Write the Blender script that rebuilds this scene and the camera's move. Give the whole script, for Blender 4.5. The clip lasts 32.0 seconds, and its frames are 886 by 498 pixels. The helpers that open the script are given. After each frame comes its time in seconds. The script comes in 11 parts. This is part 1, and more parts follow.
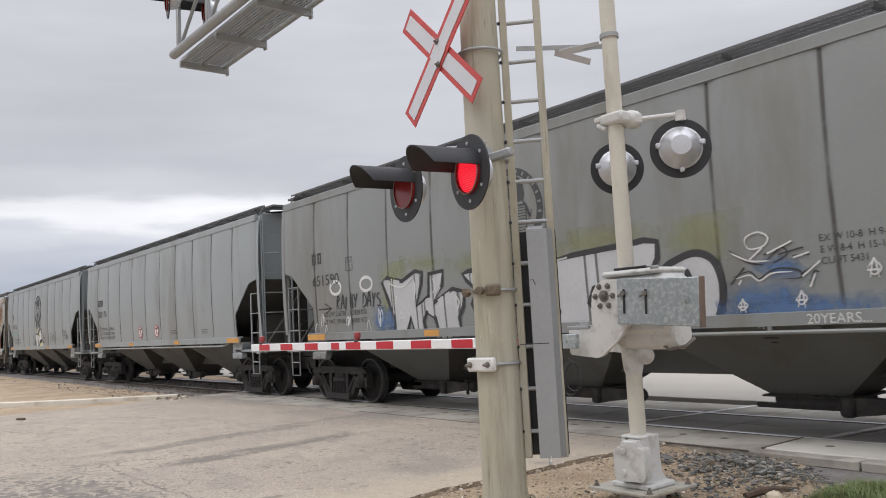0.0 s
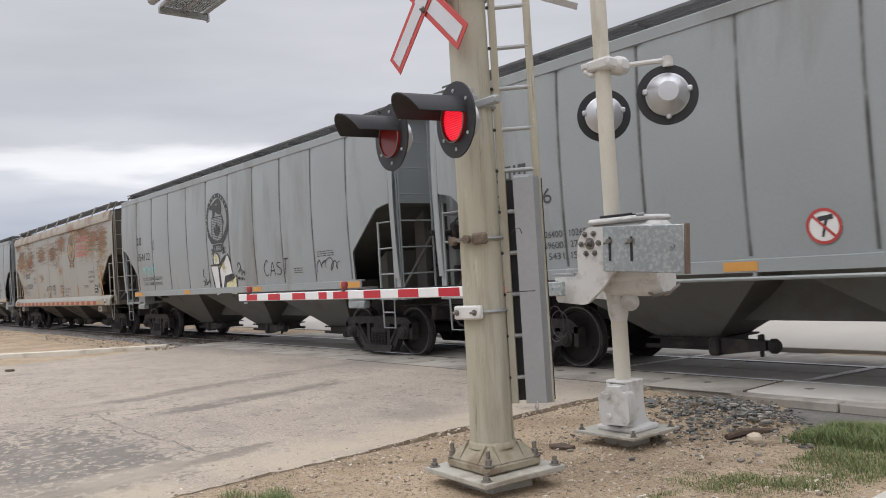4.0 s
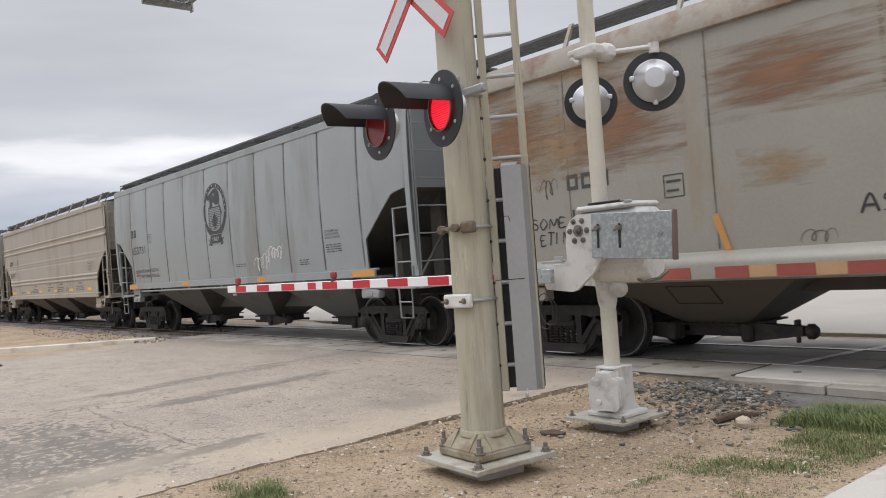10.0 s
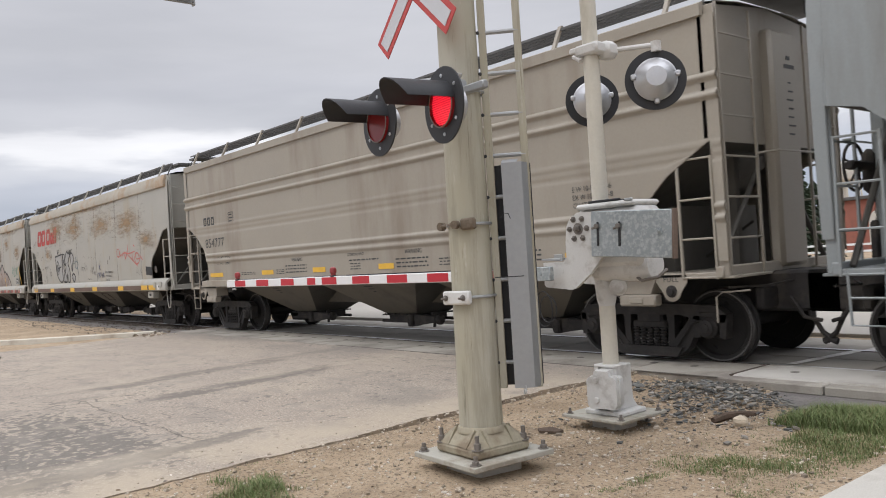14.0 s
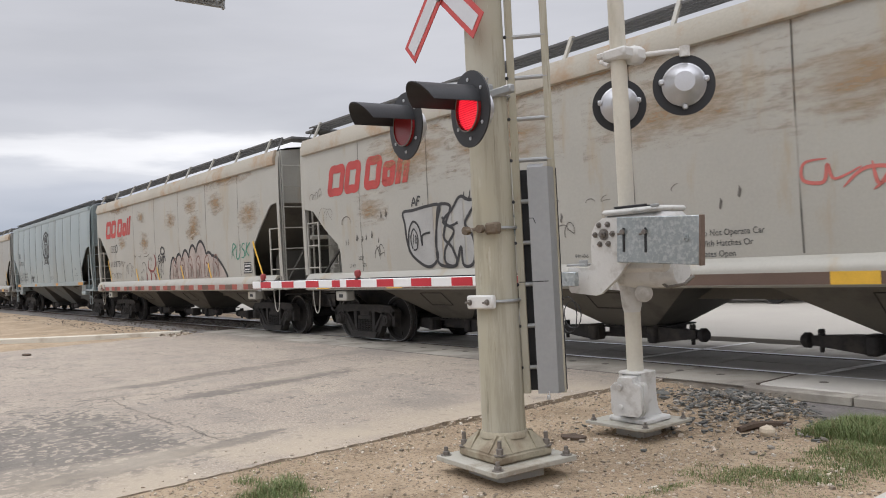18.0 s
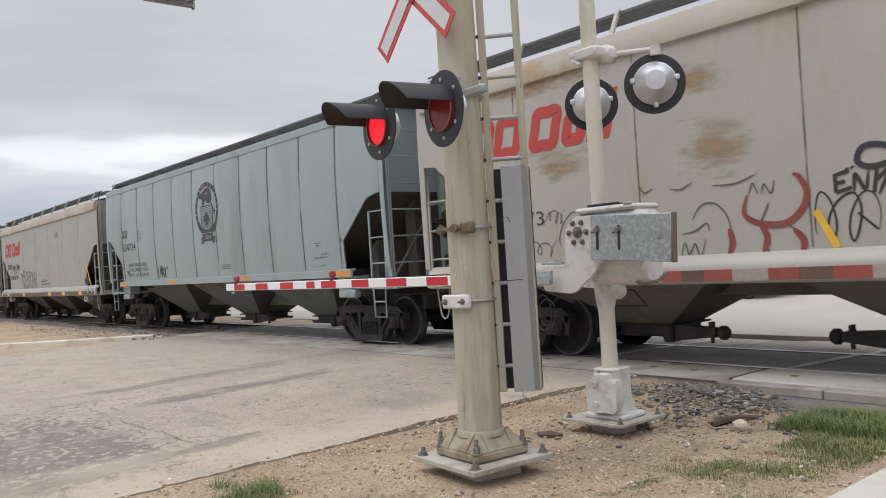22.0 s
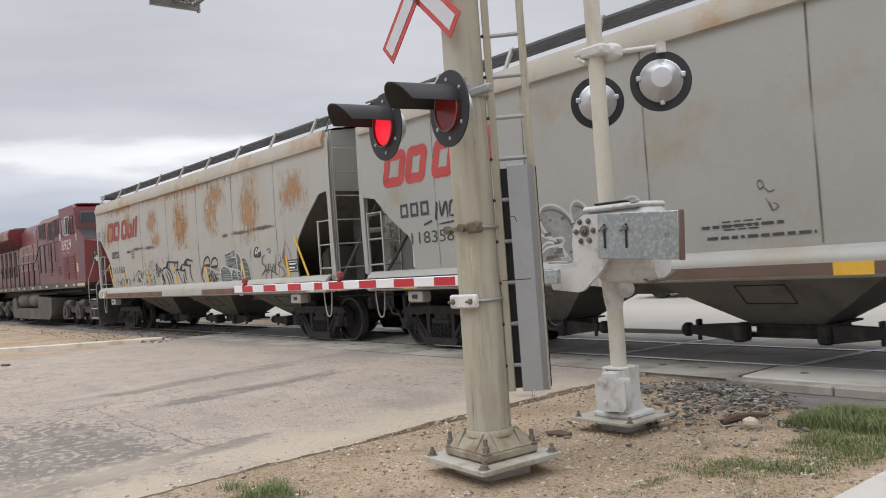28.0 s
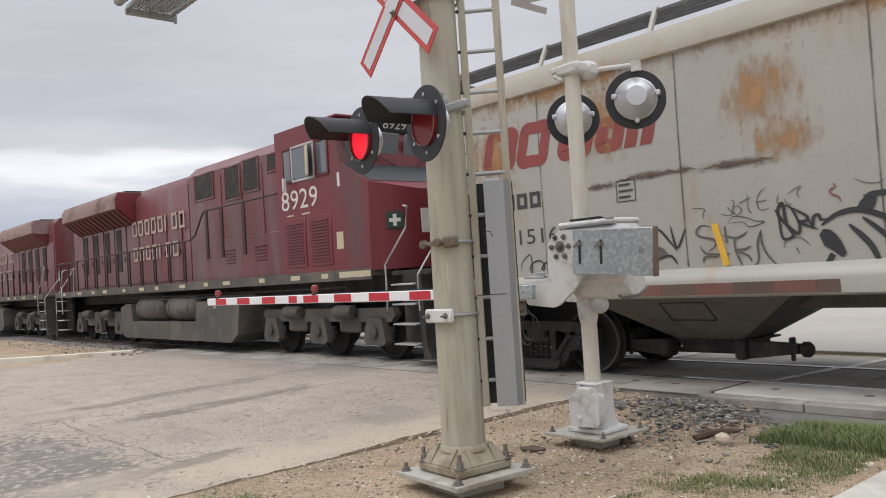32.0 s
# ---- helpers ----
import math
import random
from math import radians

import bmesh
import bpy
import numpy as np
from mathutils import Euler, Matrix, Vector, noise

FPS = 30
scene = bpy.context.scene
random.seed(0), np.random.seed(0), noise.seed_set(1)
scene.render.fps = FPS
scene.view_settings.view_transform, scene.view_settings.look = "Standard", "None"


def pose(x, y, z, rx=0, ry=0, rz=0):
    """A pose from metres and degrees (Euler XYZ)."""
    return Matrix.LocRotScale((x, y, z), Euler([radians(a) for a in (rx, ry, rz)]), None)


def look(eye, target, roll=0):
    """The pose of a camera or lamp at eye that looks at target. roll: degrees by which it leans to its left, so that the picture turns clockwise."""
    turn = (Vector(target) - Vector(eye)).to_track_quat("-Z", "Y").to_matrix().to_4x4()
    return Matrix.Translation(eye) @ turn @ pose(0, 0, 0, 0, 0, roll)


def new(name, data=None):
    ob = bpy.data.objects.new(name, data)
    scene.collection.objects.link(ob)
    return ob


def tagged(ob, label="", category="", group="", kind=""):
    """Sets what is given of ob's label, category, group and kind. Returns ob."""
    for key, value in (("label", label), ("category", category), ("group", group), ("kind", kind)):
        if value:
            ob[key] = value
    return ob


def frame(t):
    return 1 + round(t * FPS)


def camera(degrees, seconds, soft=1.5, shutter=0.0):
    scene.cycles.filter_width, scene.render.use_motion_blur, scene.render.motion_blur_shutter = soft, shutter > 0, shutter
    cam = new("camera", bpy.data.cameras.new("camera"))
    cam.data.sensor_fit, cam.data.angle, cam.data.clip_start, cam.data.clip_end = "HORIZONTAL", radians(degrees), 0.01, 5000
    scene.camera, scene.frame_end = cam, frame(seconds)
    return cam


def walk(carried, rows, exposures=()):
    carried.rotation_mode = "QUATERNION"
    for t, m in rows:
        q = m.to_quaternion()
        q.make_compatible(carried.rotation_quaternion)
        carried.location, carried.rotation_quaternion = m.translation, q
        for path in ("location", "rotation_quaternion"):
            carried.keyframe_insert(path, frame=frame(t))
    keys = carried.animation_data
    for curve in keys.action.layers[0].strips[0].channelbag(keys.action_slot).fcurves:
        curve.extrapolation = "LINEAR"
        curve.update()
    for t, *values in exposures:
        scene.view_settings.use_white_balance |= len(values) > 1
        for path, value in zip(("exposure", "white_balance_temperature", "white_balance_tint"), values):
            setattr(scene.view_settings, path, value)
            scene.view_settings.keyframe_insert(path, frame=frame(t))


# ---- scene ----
cam = camera(58.0, 32.0, soft=1.0, shutter=0.1)
EYE = (0.0, 0.0, 1.55)
TURNS = [
    (0, 95.319, 2.996, 52.079), (0.5, 94.730, 3.094, 52.131), (1, 94.435, 3.168, 51.792), (1.5, 94.193, 3.258, 51.254),
    (2, 93.836, 3.308, 50.776), (2.5, 93.308, 3.349, 50.367), (3, 92.632, 3.428, 50.308), (3.5, 92.019, 3.492, 50.689),
    (4, 91.597, 3.459, 51.141), (4.5, 91.310, 3.438, 51.366), (6.5, 90.578, 3.781, 49.300), (7, 90.581, 3.827, 49.161),
    (7.5, 90.751, 3.801, 49.275), (8, 90.899, 3.783, 49.593), (8.5, 90.951, 3.838, 50.021), (9, 90.903, 3.932, 50.356),
    (9.5, 90.803, 4.063, 50.449), (10, 90.752, 4.199, 50.354), (10.5, 90.782, 4.260, 50.134), (11, 90.839, 4.277, 49.927),
    (11.5, 90.843, 4.337, 49.733), (12, 90.805, 4.332, 49.577), (12.5, 90.700, 4.287, 49.457), (13, 90.640, 4.043, 49.479),
    (13.5, 90.565, 3.807, 49.784), (14, 90.506, 3.625, 50.326), (14.5, 90.446, 3.428, 51.068), (16.5, 90.563, 3.119, 52.596),
    (17, 90.698, 2.999, 52.402), (17.5, 90.826, 2.948, 52.297), (18, 90.887, 2.926, 52.085), (18.5, 90.923, 3.015, 51.793),
    (19, 90.932, 3.220, 51.357), (19.5, 90.894, 3.418, 50.921), (20, 90.813, 3.581, 50.661), (20.5, 90.739, 3.715, 50.581),
    (21, 90.683, 3.680, 50.548), (21.5, 90.711, 3.633, 50.469), (22, 90.764, 3.594, 50.280), (22.5, 90.856, 3.485, 50.079),
    (23, 90.948, 3.413, 49.975), (23.5, 90.954, 3.447, 49.954), (24, 90.937, 3.387, 50.032), (24.5, 90.888, 3.492, 50.131),
    (25, 90.832, 3.564, 50.234), (25.5, 90.727, 3.586, 50.257), (27.5, 90.722, 4.031, 50.283), (28, 90.801, 4.157, 50.804),
    (28.5, 90.983, 4.131, 51.476), (29, 91.110, 4.147, 51.818), (29.5, 91.269, 4.160, 51.791), (30, 91.342, 4.176, 51.503),
    (30.5, 91.366, 4.112, 51.186), (31, 91.428, 4.024, 50.944), (31.5, 91.559, 3.831, 50.426), (32, 91.711, 3.657, 49.051),
]
walk(cam, [(t, pose(*EYE, rx, ry, rz)) for t, rx, ry, rz in TURNS])

# ---- world, light ----
YC = 9.87                      # centre line of the track
world = bpy.data.worlds.new("overcast")
scene.world = world
world.use_nodes = True


def sky_nodes():
    nt = world.node_tree
    nt.nodes.clear()
    N, L = nt.nodes.new, nt.links.new
    out, bg = N("ShaderNodeOutputWorld"), N("ShaderNodeBackground")
    sky = N("ShaderNodeTexSky")
    sky.sky_type, sky.sun_disc = "NISHITA", False
    sky.sun_elevation, sky.sun_rotation = radians(48), radians(160)
    sky.air_density, sky.dust_density = 1.0, 3.0
    coord, sep = N("ShaderNodeTexCoord"), N("ShaderNodeSeparateXYZ")
    L(coord.outputs["Generated"], sep.inputs[0])
    # layered cloud deck: noise stretched along the horizon
    mp = N("ShaderNodeMapping")
    mp.inputs["Scale"].default_value = (1.0, 1.0, 5.5)
    L(coord.outputs["Generated"], mp.inputs[0])
    n1, n2 = N("ShaderNodeTexNoise"), N("ShaderNodeTexNoise")
    n1.inputs["Scale"].default_value, n1.inputs["Detail"].default_value, n1.inputs["Roughness"].default_value = 2.2, 6, 0.5
    n2.inputs["Scale"].default_value, n2.inputs["Detail"].default_value = 5.5, 5
    L(mp.outputs[0], n1.inputs[0]), L(mp.outputs[0], n2.inputs[0])
    ramp = N("ShaderNodeValToRGB")
    e = ramp.color_ramp.elements
    e[0].position, e[0].color = 0.34, (0.60, 0.617, 0.69, 1)
    e[1].position, e[1].color = 0.66, (0.885, 0.892, 0.962, 1)
    L(n1.outputs["Fac"], ramp.inputs[0])
    # height bands: blue grey haze at the horizon, a bright break low down, even deck above
    hr = N("ShaderNodeValToRGB")
    cr = hr.color_ramp
    cr.interpolation = "EASE"
    stops = [(0.0, (0.44, 0.49, 0.56)), (0.055, (0.54, 0.59, 0.67)), (0.100, (0.68, 0.71, 0.775)), (0.126, (0.84, 0.855, 0.89)), (0.142, (1.16, 1.155, 1.15)), (0.156, (1.08, 1.075, 1.075)),
             (0.174, (0.76, 0.765, 0.79)), (0.205, (0.70, 0.705, 0.735)), (0.26, (0.74, 0.74, 0.76)), (0.45, (0.86, 0.86, 0.885)), (1.0, (0.96, 0.96, 0.98))]
    cr.elements[0].position, cr.elements[0].color = stops[0][0], (*stops[0][1], 1)
    cr.elements[1].position, cr.elements[1].color = stops[-1][0], (*stops[-1][1], 1)
    for p, c in stops[1:-1]:
        cr.elements.new(p).color = (*c, 1)
    wob, add = N("ShaderNodeMath"), N("ShaderNodeMath")
    wob.operation, add.operation = "MULTIPLY_ADD", "ADD"
    wob.inputs[1].default_value, wob.inputs[2].default_value = 0.06, -0.03
    L(n2.outputs["Fac"], wob.inputs[0]), L(wob.outputs[0], add.inputs[0]), L(sep.outputs["Z"], add.inputs[1])
    L(add.outputs[0], hr.inputs[0])
    mul = N("ShaderNodeMix")
    mul.data_type, mul.blend_type = "RGBA", "MULTIPLY"
    mul.inputs["Factor"].default_value = 0.55
    L(hr.outputs[0], mul.inputs["A"]), L(ramp.outputs[0], mul.inputs["B"])
    dim = N("ShaderNodeMix")
    dim.data_type, dim.blend_type = "RGBA", "MULTIPLY"
    dim.inputs["Factor"].default_value = 1.0
    dim.inputs["B"].default_value = (0.1, 0.1, 0.1, 1)
    L(sky.outputs[0], dim.inputs["A"])
    mix = N("ShaderNodeMix")
    mix.data_type = "RGBA"
    mix.inputs["Factor"].default_value = 0.93
    L(dim.outputs["Result"], mix.inputs["A"]), L(mul.outputs["Result"], mix.inputs["B"])
    # an overcast sky is brightest overhead
    zen = N("ShaderNodeMapRange")
    zen.interpolation_type = "SMOOTHSTEP"
    zen.inputs["From Min"].default_value, zen.inputs["From Max"].default_value = 0.38, 1.0
    zen.inputs["To Min"].default_value, zen.inputs["To Max"].default_value = 1.0, 2.7
    L(sep.outputs["Z"], zen.inputs["Value"])
    L(zen.outputs[0], bg.inputs["Strength"])
    L(mix.outputs["Result"], bg.inputs[0]), L(bg.outputs[0], out.inputs[0])


sky_nodes()
sun = new("sun", bpy.data.lights.new("sun", "SUN"))
sun.data.energy, sun.data.angle, sun.data.color = 0.8, radians(25), (1.0, 0.97, 0.92)
sun.matrix_world = look((-15, -30, 50), (0, 0, 0))
scene.view_settings.exposure = 0.0

# ---- materials ----
MATS = {}


def mat(name, rgb, rough=0.6, metal=0.0, var=0.12, scale=3.0, fine=60.0, bump=0.05, dirt=None, dirt_amt=0.0, dirt_scale=1.2, streak=False, obj_var=0.0, emit=None, spec=0.5, coords="Object"):
    """A surface with variation at two scales, optional dirt or rust patches (streak: drawn out downwards), fine bump."""
    if name in MATS:
        return MATS[name]
    m = bpy.data.materials.new(name)
    m.use_nodes = True
    nt = m.node_tree
    N, L = nt.nodes.new, nt.links.new
    b = nt.nodes["Principled BSDF"]
    b.inputs["Roughness"].default_value, b.inputs["Metallic"].default_value = rough, metal
    b.inputs["Specular IOR Level"].default_value = spec
    tc = N("ShaderNodeTexCoord")
    big, small = N("ShaderNodeTexNoise"), N("ShaderNodeTexNoise")
    big.inputs["Scale"].default_value, big.inputs["Detail"].default_value = scale, 4
    small.inputs["Scale"].default_value, small.inputs["Detail"].default_value = fine, 3
    L(tc.outputs[coords], big.inputs[0]), L(tc.outputs[coords], small.inputs[0])
    mx = N("ShaderNodeMath")
    mx.operation = "MULTIPLY_ADD"
    mx.inputs[1].default_value = 0.6
    L(big.outputs["Fac"], mx.inputs[0])
    sc = N("ShaderNodeMath")
    sc.operation = "MULTIPLY"
    sc.inputs[1].default_value = 0.4
    L(small.outputs["Fac"], sc.inputs[0]), L(sc.outputs[0], mx.inputs[2])
    ramp = N("ShaderNodeValToRGB")
    e = ramp.color_ramp.elements
    e[0].position, e[1].position = 0.3, 0.7
    e[0].color = (*[max(0, c * (1 - var)) for c in rgb], 1)
    e[1].color = (*[min(1, c * (1 + var)) for c in rgb], 1)
    L(mx.outputs[0], ramp.inputs[0])
    col = ramp.outputs[0]
    if dirt:
        dn, mp = N("ShaderNodeTexNoise"), N("ShaderNodeMapping")
        dn.inputs["Scale"].default_value, dn.inputs["Detail"].default_value, dn.inputs["Roughness"].default_value = dirt_scale, 8, 0.62
        mp.inputs["Scale"].default_value = (1.0, 1.0, 0.22) if streak else (1, 1, 1)
        L(tc.outputs[coords], mp.inputs[0]), L(mp.outputs[0], dn.inputs[0])
        dr = N("ShaderNodeValToRGB")
        d = dr.color_ramp.elements
        d[0].position, d[1].position = 0.60 - 0.22 * dirt_amt, 0.72 - 0.18 * dirt_amt
        d[0].color, d[1].color = (0, 0, 0, 1), (1, 1, 1, 1)
        L(dn.outputs["Fac"], dr.inputs[0])
        amt = N("ShaderNodeMath")
        amt.operation = "MULTIPLY"
        amt.inputs[1].default_value = 0.85
        L(dr.outputs[0], amt.inputs[0])
        cm = N("ShaderNodeMix")
        cm.data_type = "RGBA"
        cm.inputs["B"].default_value = (*dirt, 1)
        L(amt.outputs[0], cm.inputs["Factor"]), L(col, cm.inputs["A"])
        col = cm.outputs["Result"]
    if obj_var:
        oi, hs, mr = N("ShaderNodeObjectInfo"), N("ShaderNodeHueSaturation"), N("ShaderNodeMapRange")
        mr.inputs["To Min"].default_value, mr.inputs["To Max"].default_value = 1 - obj_var, 1 + obj_var
        L(oi.outputs["Random"], mr.inputs["Value"]), L(mr.outputs[0], hs.inputs["Value"]), L(col, hs.inputs["Color"])
        col = hs.outputs[0]
    L(col, b.inputs["Base Color"])
    if bump:
        bp = N("ShaderNodeBump")
        bp.inputs["Strength"].default_value, bp.inputs["Distance"].default_value = bump, 0.02
        L(small.outputs["Fac"], bp.inputs["Height"]), L(bp.outputs[0], b.inputs["Normal"])
    if emit:
        b.inputs["Emission Color"].default_value = (*emit[:3], 1)
        b.inputs["Emission Strength"].default_value = emit[3]
    MATS[name] = m
    return m


# ---- mesh builder ----
class Shape:
    """Gathers faces, then becomes one mesh."""

    def __init__(self):
        self.v, self.f = [], []

    def add(self, verts, faces):
        n = len(self.v)
        self.v += [tuple(p) for p in verts]
        self.f += [tuple(n + i for i in f) for f in faces]
        return self

    def box(self, c, s, b=0.0, m=None):
        """A box with chamfered edges: centre, size, chamfer, optional turn."""
        h = [k / 2 for k in s]
        b = min(b, 0.45 * min(s))
        if b <= 0:
            vs = [(x * h[0], y * h[1], z * h[2]) for x in (-1, 1) for y in (-1, 1) for z in (-1, 1)]
            fs = [(0, 1, 3, 2), (4, 6, 7, 5), (0, 4, 5, 1), (2, 3, 7, 6), (0, 2, 6, 4), (1, 5, 7, 3)]
        else:
            vs, key = [], {}
            for x in (-1, 1):
                for y in (-1, 1):
                    for z in (-1, 1):
                        for a in range(3):
                            p = [x * h[0], y * h[1], z * h[2]]
                            for k in range(3):
                                if k != a:
                                    p[k] -= b * (x, y, z)[k]
                            key[(x, y, z, a)] = len(vs)
                            vs.append(tuple(p))
            fs = []
            for a in range(3):
                u, w = [k for k in range(3) if k != a]
                for sgn in (-1, 1):
                    q = []
                    for i, j in ((-1, -1), (1, -1), (1, 1), (-1, 1)):
                        t = [0, 0, 0]
                        t[a], t[u], t[w] = sgn, i, j
                        q.append(key[(*t, a)])
                    fs.append(tuple(q))
                for i in (-1, 1):
                    for j in (-1, 1):
                        t0, t1 = [0, 0, 0], [0, 0, 0]
                        t0[a], t0[u], t0[w] = -1, i, j
                        t1[a], t1[u], t1[w] = 1, i, j
                        fs.append((key[(*t0, u)], key[(*t1, u)], key[(*t1, w)], key[(*t0, w)]))
            for x in (-1, 1):
                for y in (-1, 1):
                    for z in (-1, 1):
                        fs.append(tuple(key[(x, y, z, a)] for a in range(3)))
        mm = Matrix.Translation(c) @ (m.to_4x4() if m else Matrix())
        return self.add([mm @ Vector(p) for p in vs], fs)

    def prism(self, poly, a, b, axis="y"):
        """A flat outline, drawn out from a to b along an axis. Outline pairs: the two other axes in order."""
        def at(p, k):
            return {"x": (k, p[0], p[1]), "y": (p[0], k, p[1]), "z": (p[0], p[1], k)}[axis]
        n = len(poly)
        vs = [at(p, a) for p in poly] + [at(p, b) for p in poly]
        fs = [tuple(range(n)), tuple(range(2 * n - 1, n - 1, -1))] + [(i, (i + 1) % n, n + (i + 1) % n, n + i) for i in range(n)]
        return self.add(vs, fs)

    def tube(self, pts, r, n=8, closed=False):
        """A round bar along points."""
        pts = [Vector(p) for p in pts]
        vs, fs, k = [], [], len(pts)
        up = Vector((0.31, 0.17, 0.93))
        for i, p in enumerate(pts):
            d = (pts[(i + 1) % k] if closed or i < k - 1 else p) - (pts[i - 1] if closed or i > 0 else p)
            d.normalize()
            u = d.cross(up)
            if u.length < 0.05:
                u = d.cross(Vector((1, 0, 0)))
            u.normalize()
            w = u.cross(d)
            rr = r[i] if isinstance(r, (list, tuple)) else r
            vs += [p + rr * (math.cos(2 * math.pi * j / n) * u + math.sin(2 * math.pi * j / n) * w) for j in range(n)]
        for i in range(k if closed else k - 1):
            o, q = i * n, ((i + 1) % k) * n
            fs += [(o + j, o + (j + 1) % n, q + (j + 1) % n, q + j) for j in range(n)]
        if not closed:
            fs += [tuple(range(n - 1, -1, -1)), tuple((k - 1) * n + j for j in range(n))]
        return self.add(vs, fs)

    def lathe(self, prof, c, axis=(0, 1, 0), n=24, cap=True):
        """A turned form: profile of (radius, along) about an axis through c."""
        ax = Vector(axis).normalized()
        u = ax.orthogonal().normalized()
        w = ax.cross(u)
        c = Vector(c)
        vs, fs, k = [], [], len(prof)
        for r, h in prof:
            vs += [c + ax * h + max(r, 1e-4) * (math.cos(2 * math.pi * j / n) * u + math.sin(2 * math.pi * j / n) * w) for j in range(n)]
        for i in range(k - 1):
            fs += [(i * n + j, i * n + (j + 1) % n, (i + 1) * n + (j + 1) % n, (i + 1) * n + j) for j in range(n)]
        if cap:
            fs += [tuple(range(n - 1, -1, -1)), tuple((k - 1) * n + j for j in range(n))]
        return self.add(vs, fs)

    def grid(self, rows):
        """A sheet through rows of points."""
        n = len(rows[0])
        vs = [p for r in rows for p in r]
        return self.add(vs, [(i * n + j, i * n + j + 1, (i + 1) * n + j + 1, (i + 1) * n + j) for i in range(len(rows) - 1) for j in range(n - 1)])

    def mesh(self, name, material, smooth=None):
        me = bpy.data.meshes.new(name)
        me.from_pydata(self.v, [], self.f)
        me.materials.append(material)
        me.validate()
        bm = bmesh.new()
        bm.from_mesh(me)
        bmesh.ops.recalc_face_normals(bm, faces=bm.faces)
        bm.to_mesh(me)
        bm.free()
        if smooth:
            me.polygons.foreach_set("use_smooth", [True] * len(me.polygons))
            me.set_sharp_from_angle(angle=radians(smooth))
        return me


def part(name, shape, material, parent, label="", smooth=40, at=None):
    """One mesh object under a thing or a part."""
    me = shape if isinstance(shape, bpy.types.Mesh) else shape.mesh(name, material, smooth)
    ob = new(name, me)
    ob.parent = parent
    if at is not None:
        ob.matrix_basis = at
    if label:
        ob["label"] = label
    return ob


def thing(name, label, category, at=None, group="", kind=""):
    ob = new(name)
    ob.empty_display_size = 0.2
    if at is not None:
        ob.matrix_basis = at
    return tagged(ob, label, category, group, kind)


def solid(name, shape, material, label, category, group="", kind="", smooth=40, at=None):
    ob = part(name, shape, material, None, "", smooth, at)
    return tagged(ob, label, category, group, kind)


def lettering(body, size, name="lettering"):
    """A flat mesh of letters from the built-in font, in the xz plane, base line at the origin."""
    cu = bpy.data.curves.new(name, "FONT")
    cu.body, cu.size, cu.extrude = body, size, 0.0
    cu.resolution_u = 3
    ob = bpy.data.objects.new(name, cu)
    scene.collection.objects.link(ob)
    dg = bpy.context.evaluated_depsgraph_get()
    me = bpy.data.meshes.new_from_object(ob.evaluated_get(dg))
    bpy.data.objects.remove(ob)
    me.transform(Euler((radians(90), 0, 0)).to_matrix().to_4x4())
    me.name = name
    return me

def shaped_text(body, size, material, widen=1.0):
    me = lettering(body, size)
    me.transform(Matrix.Diagonal((widen, 1, 1, 1)))
    me.materials.clear()
    me.materials.append(material)
    return me


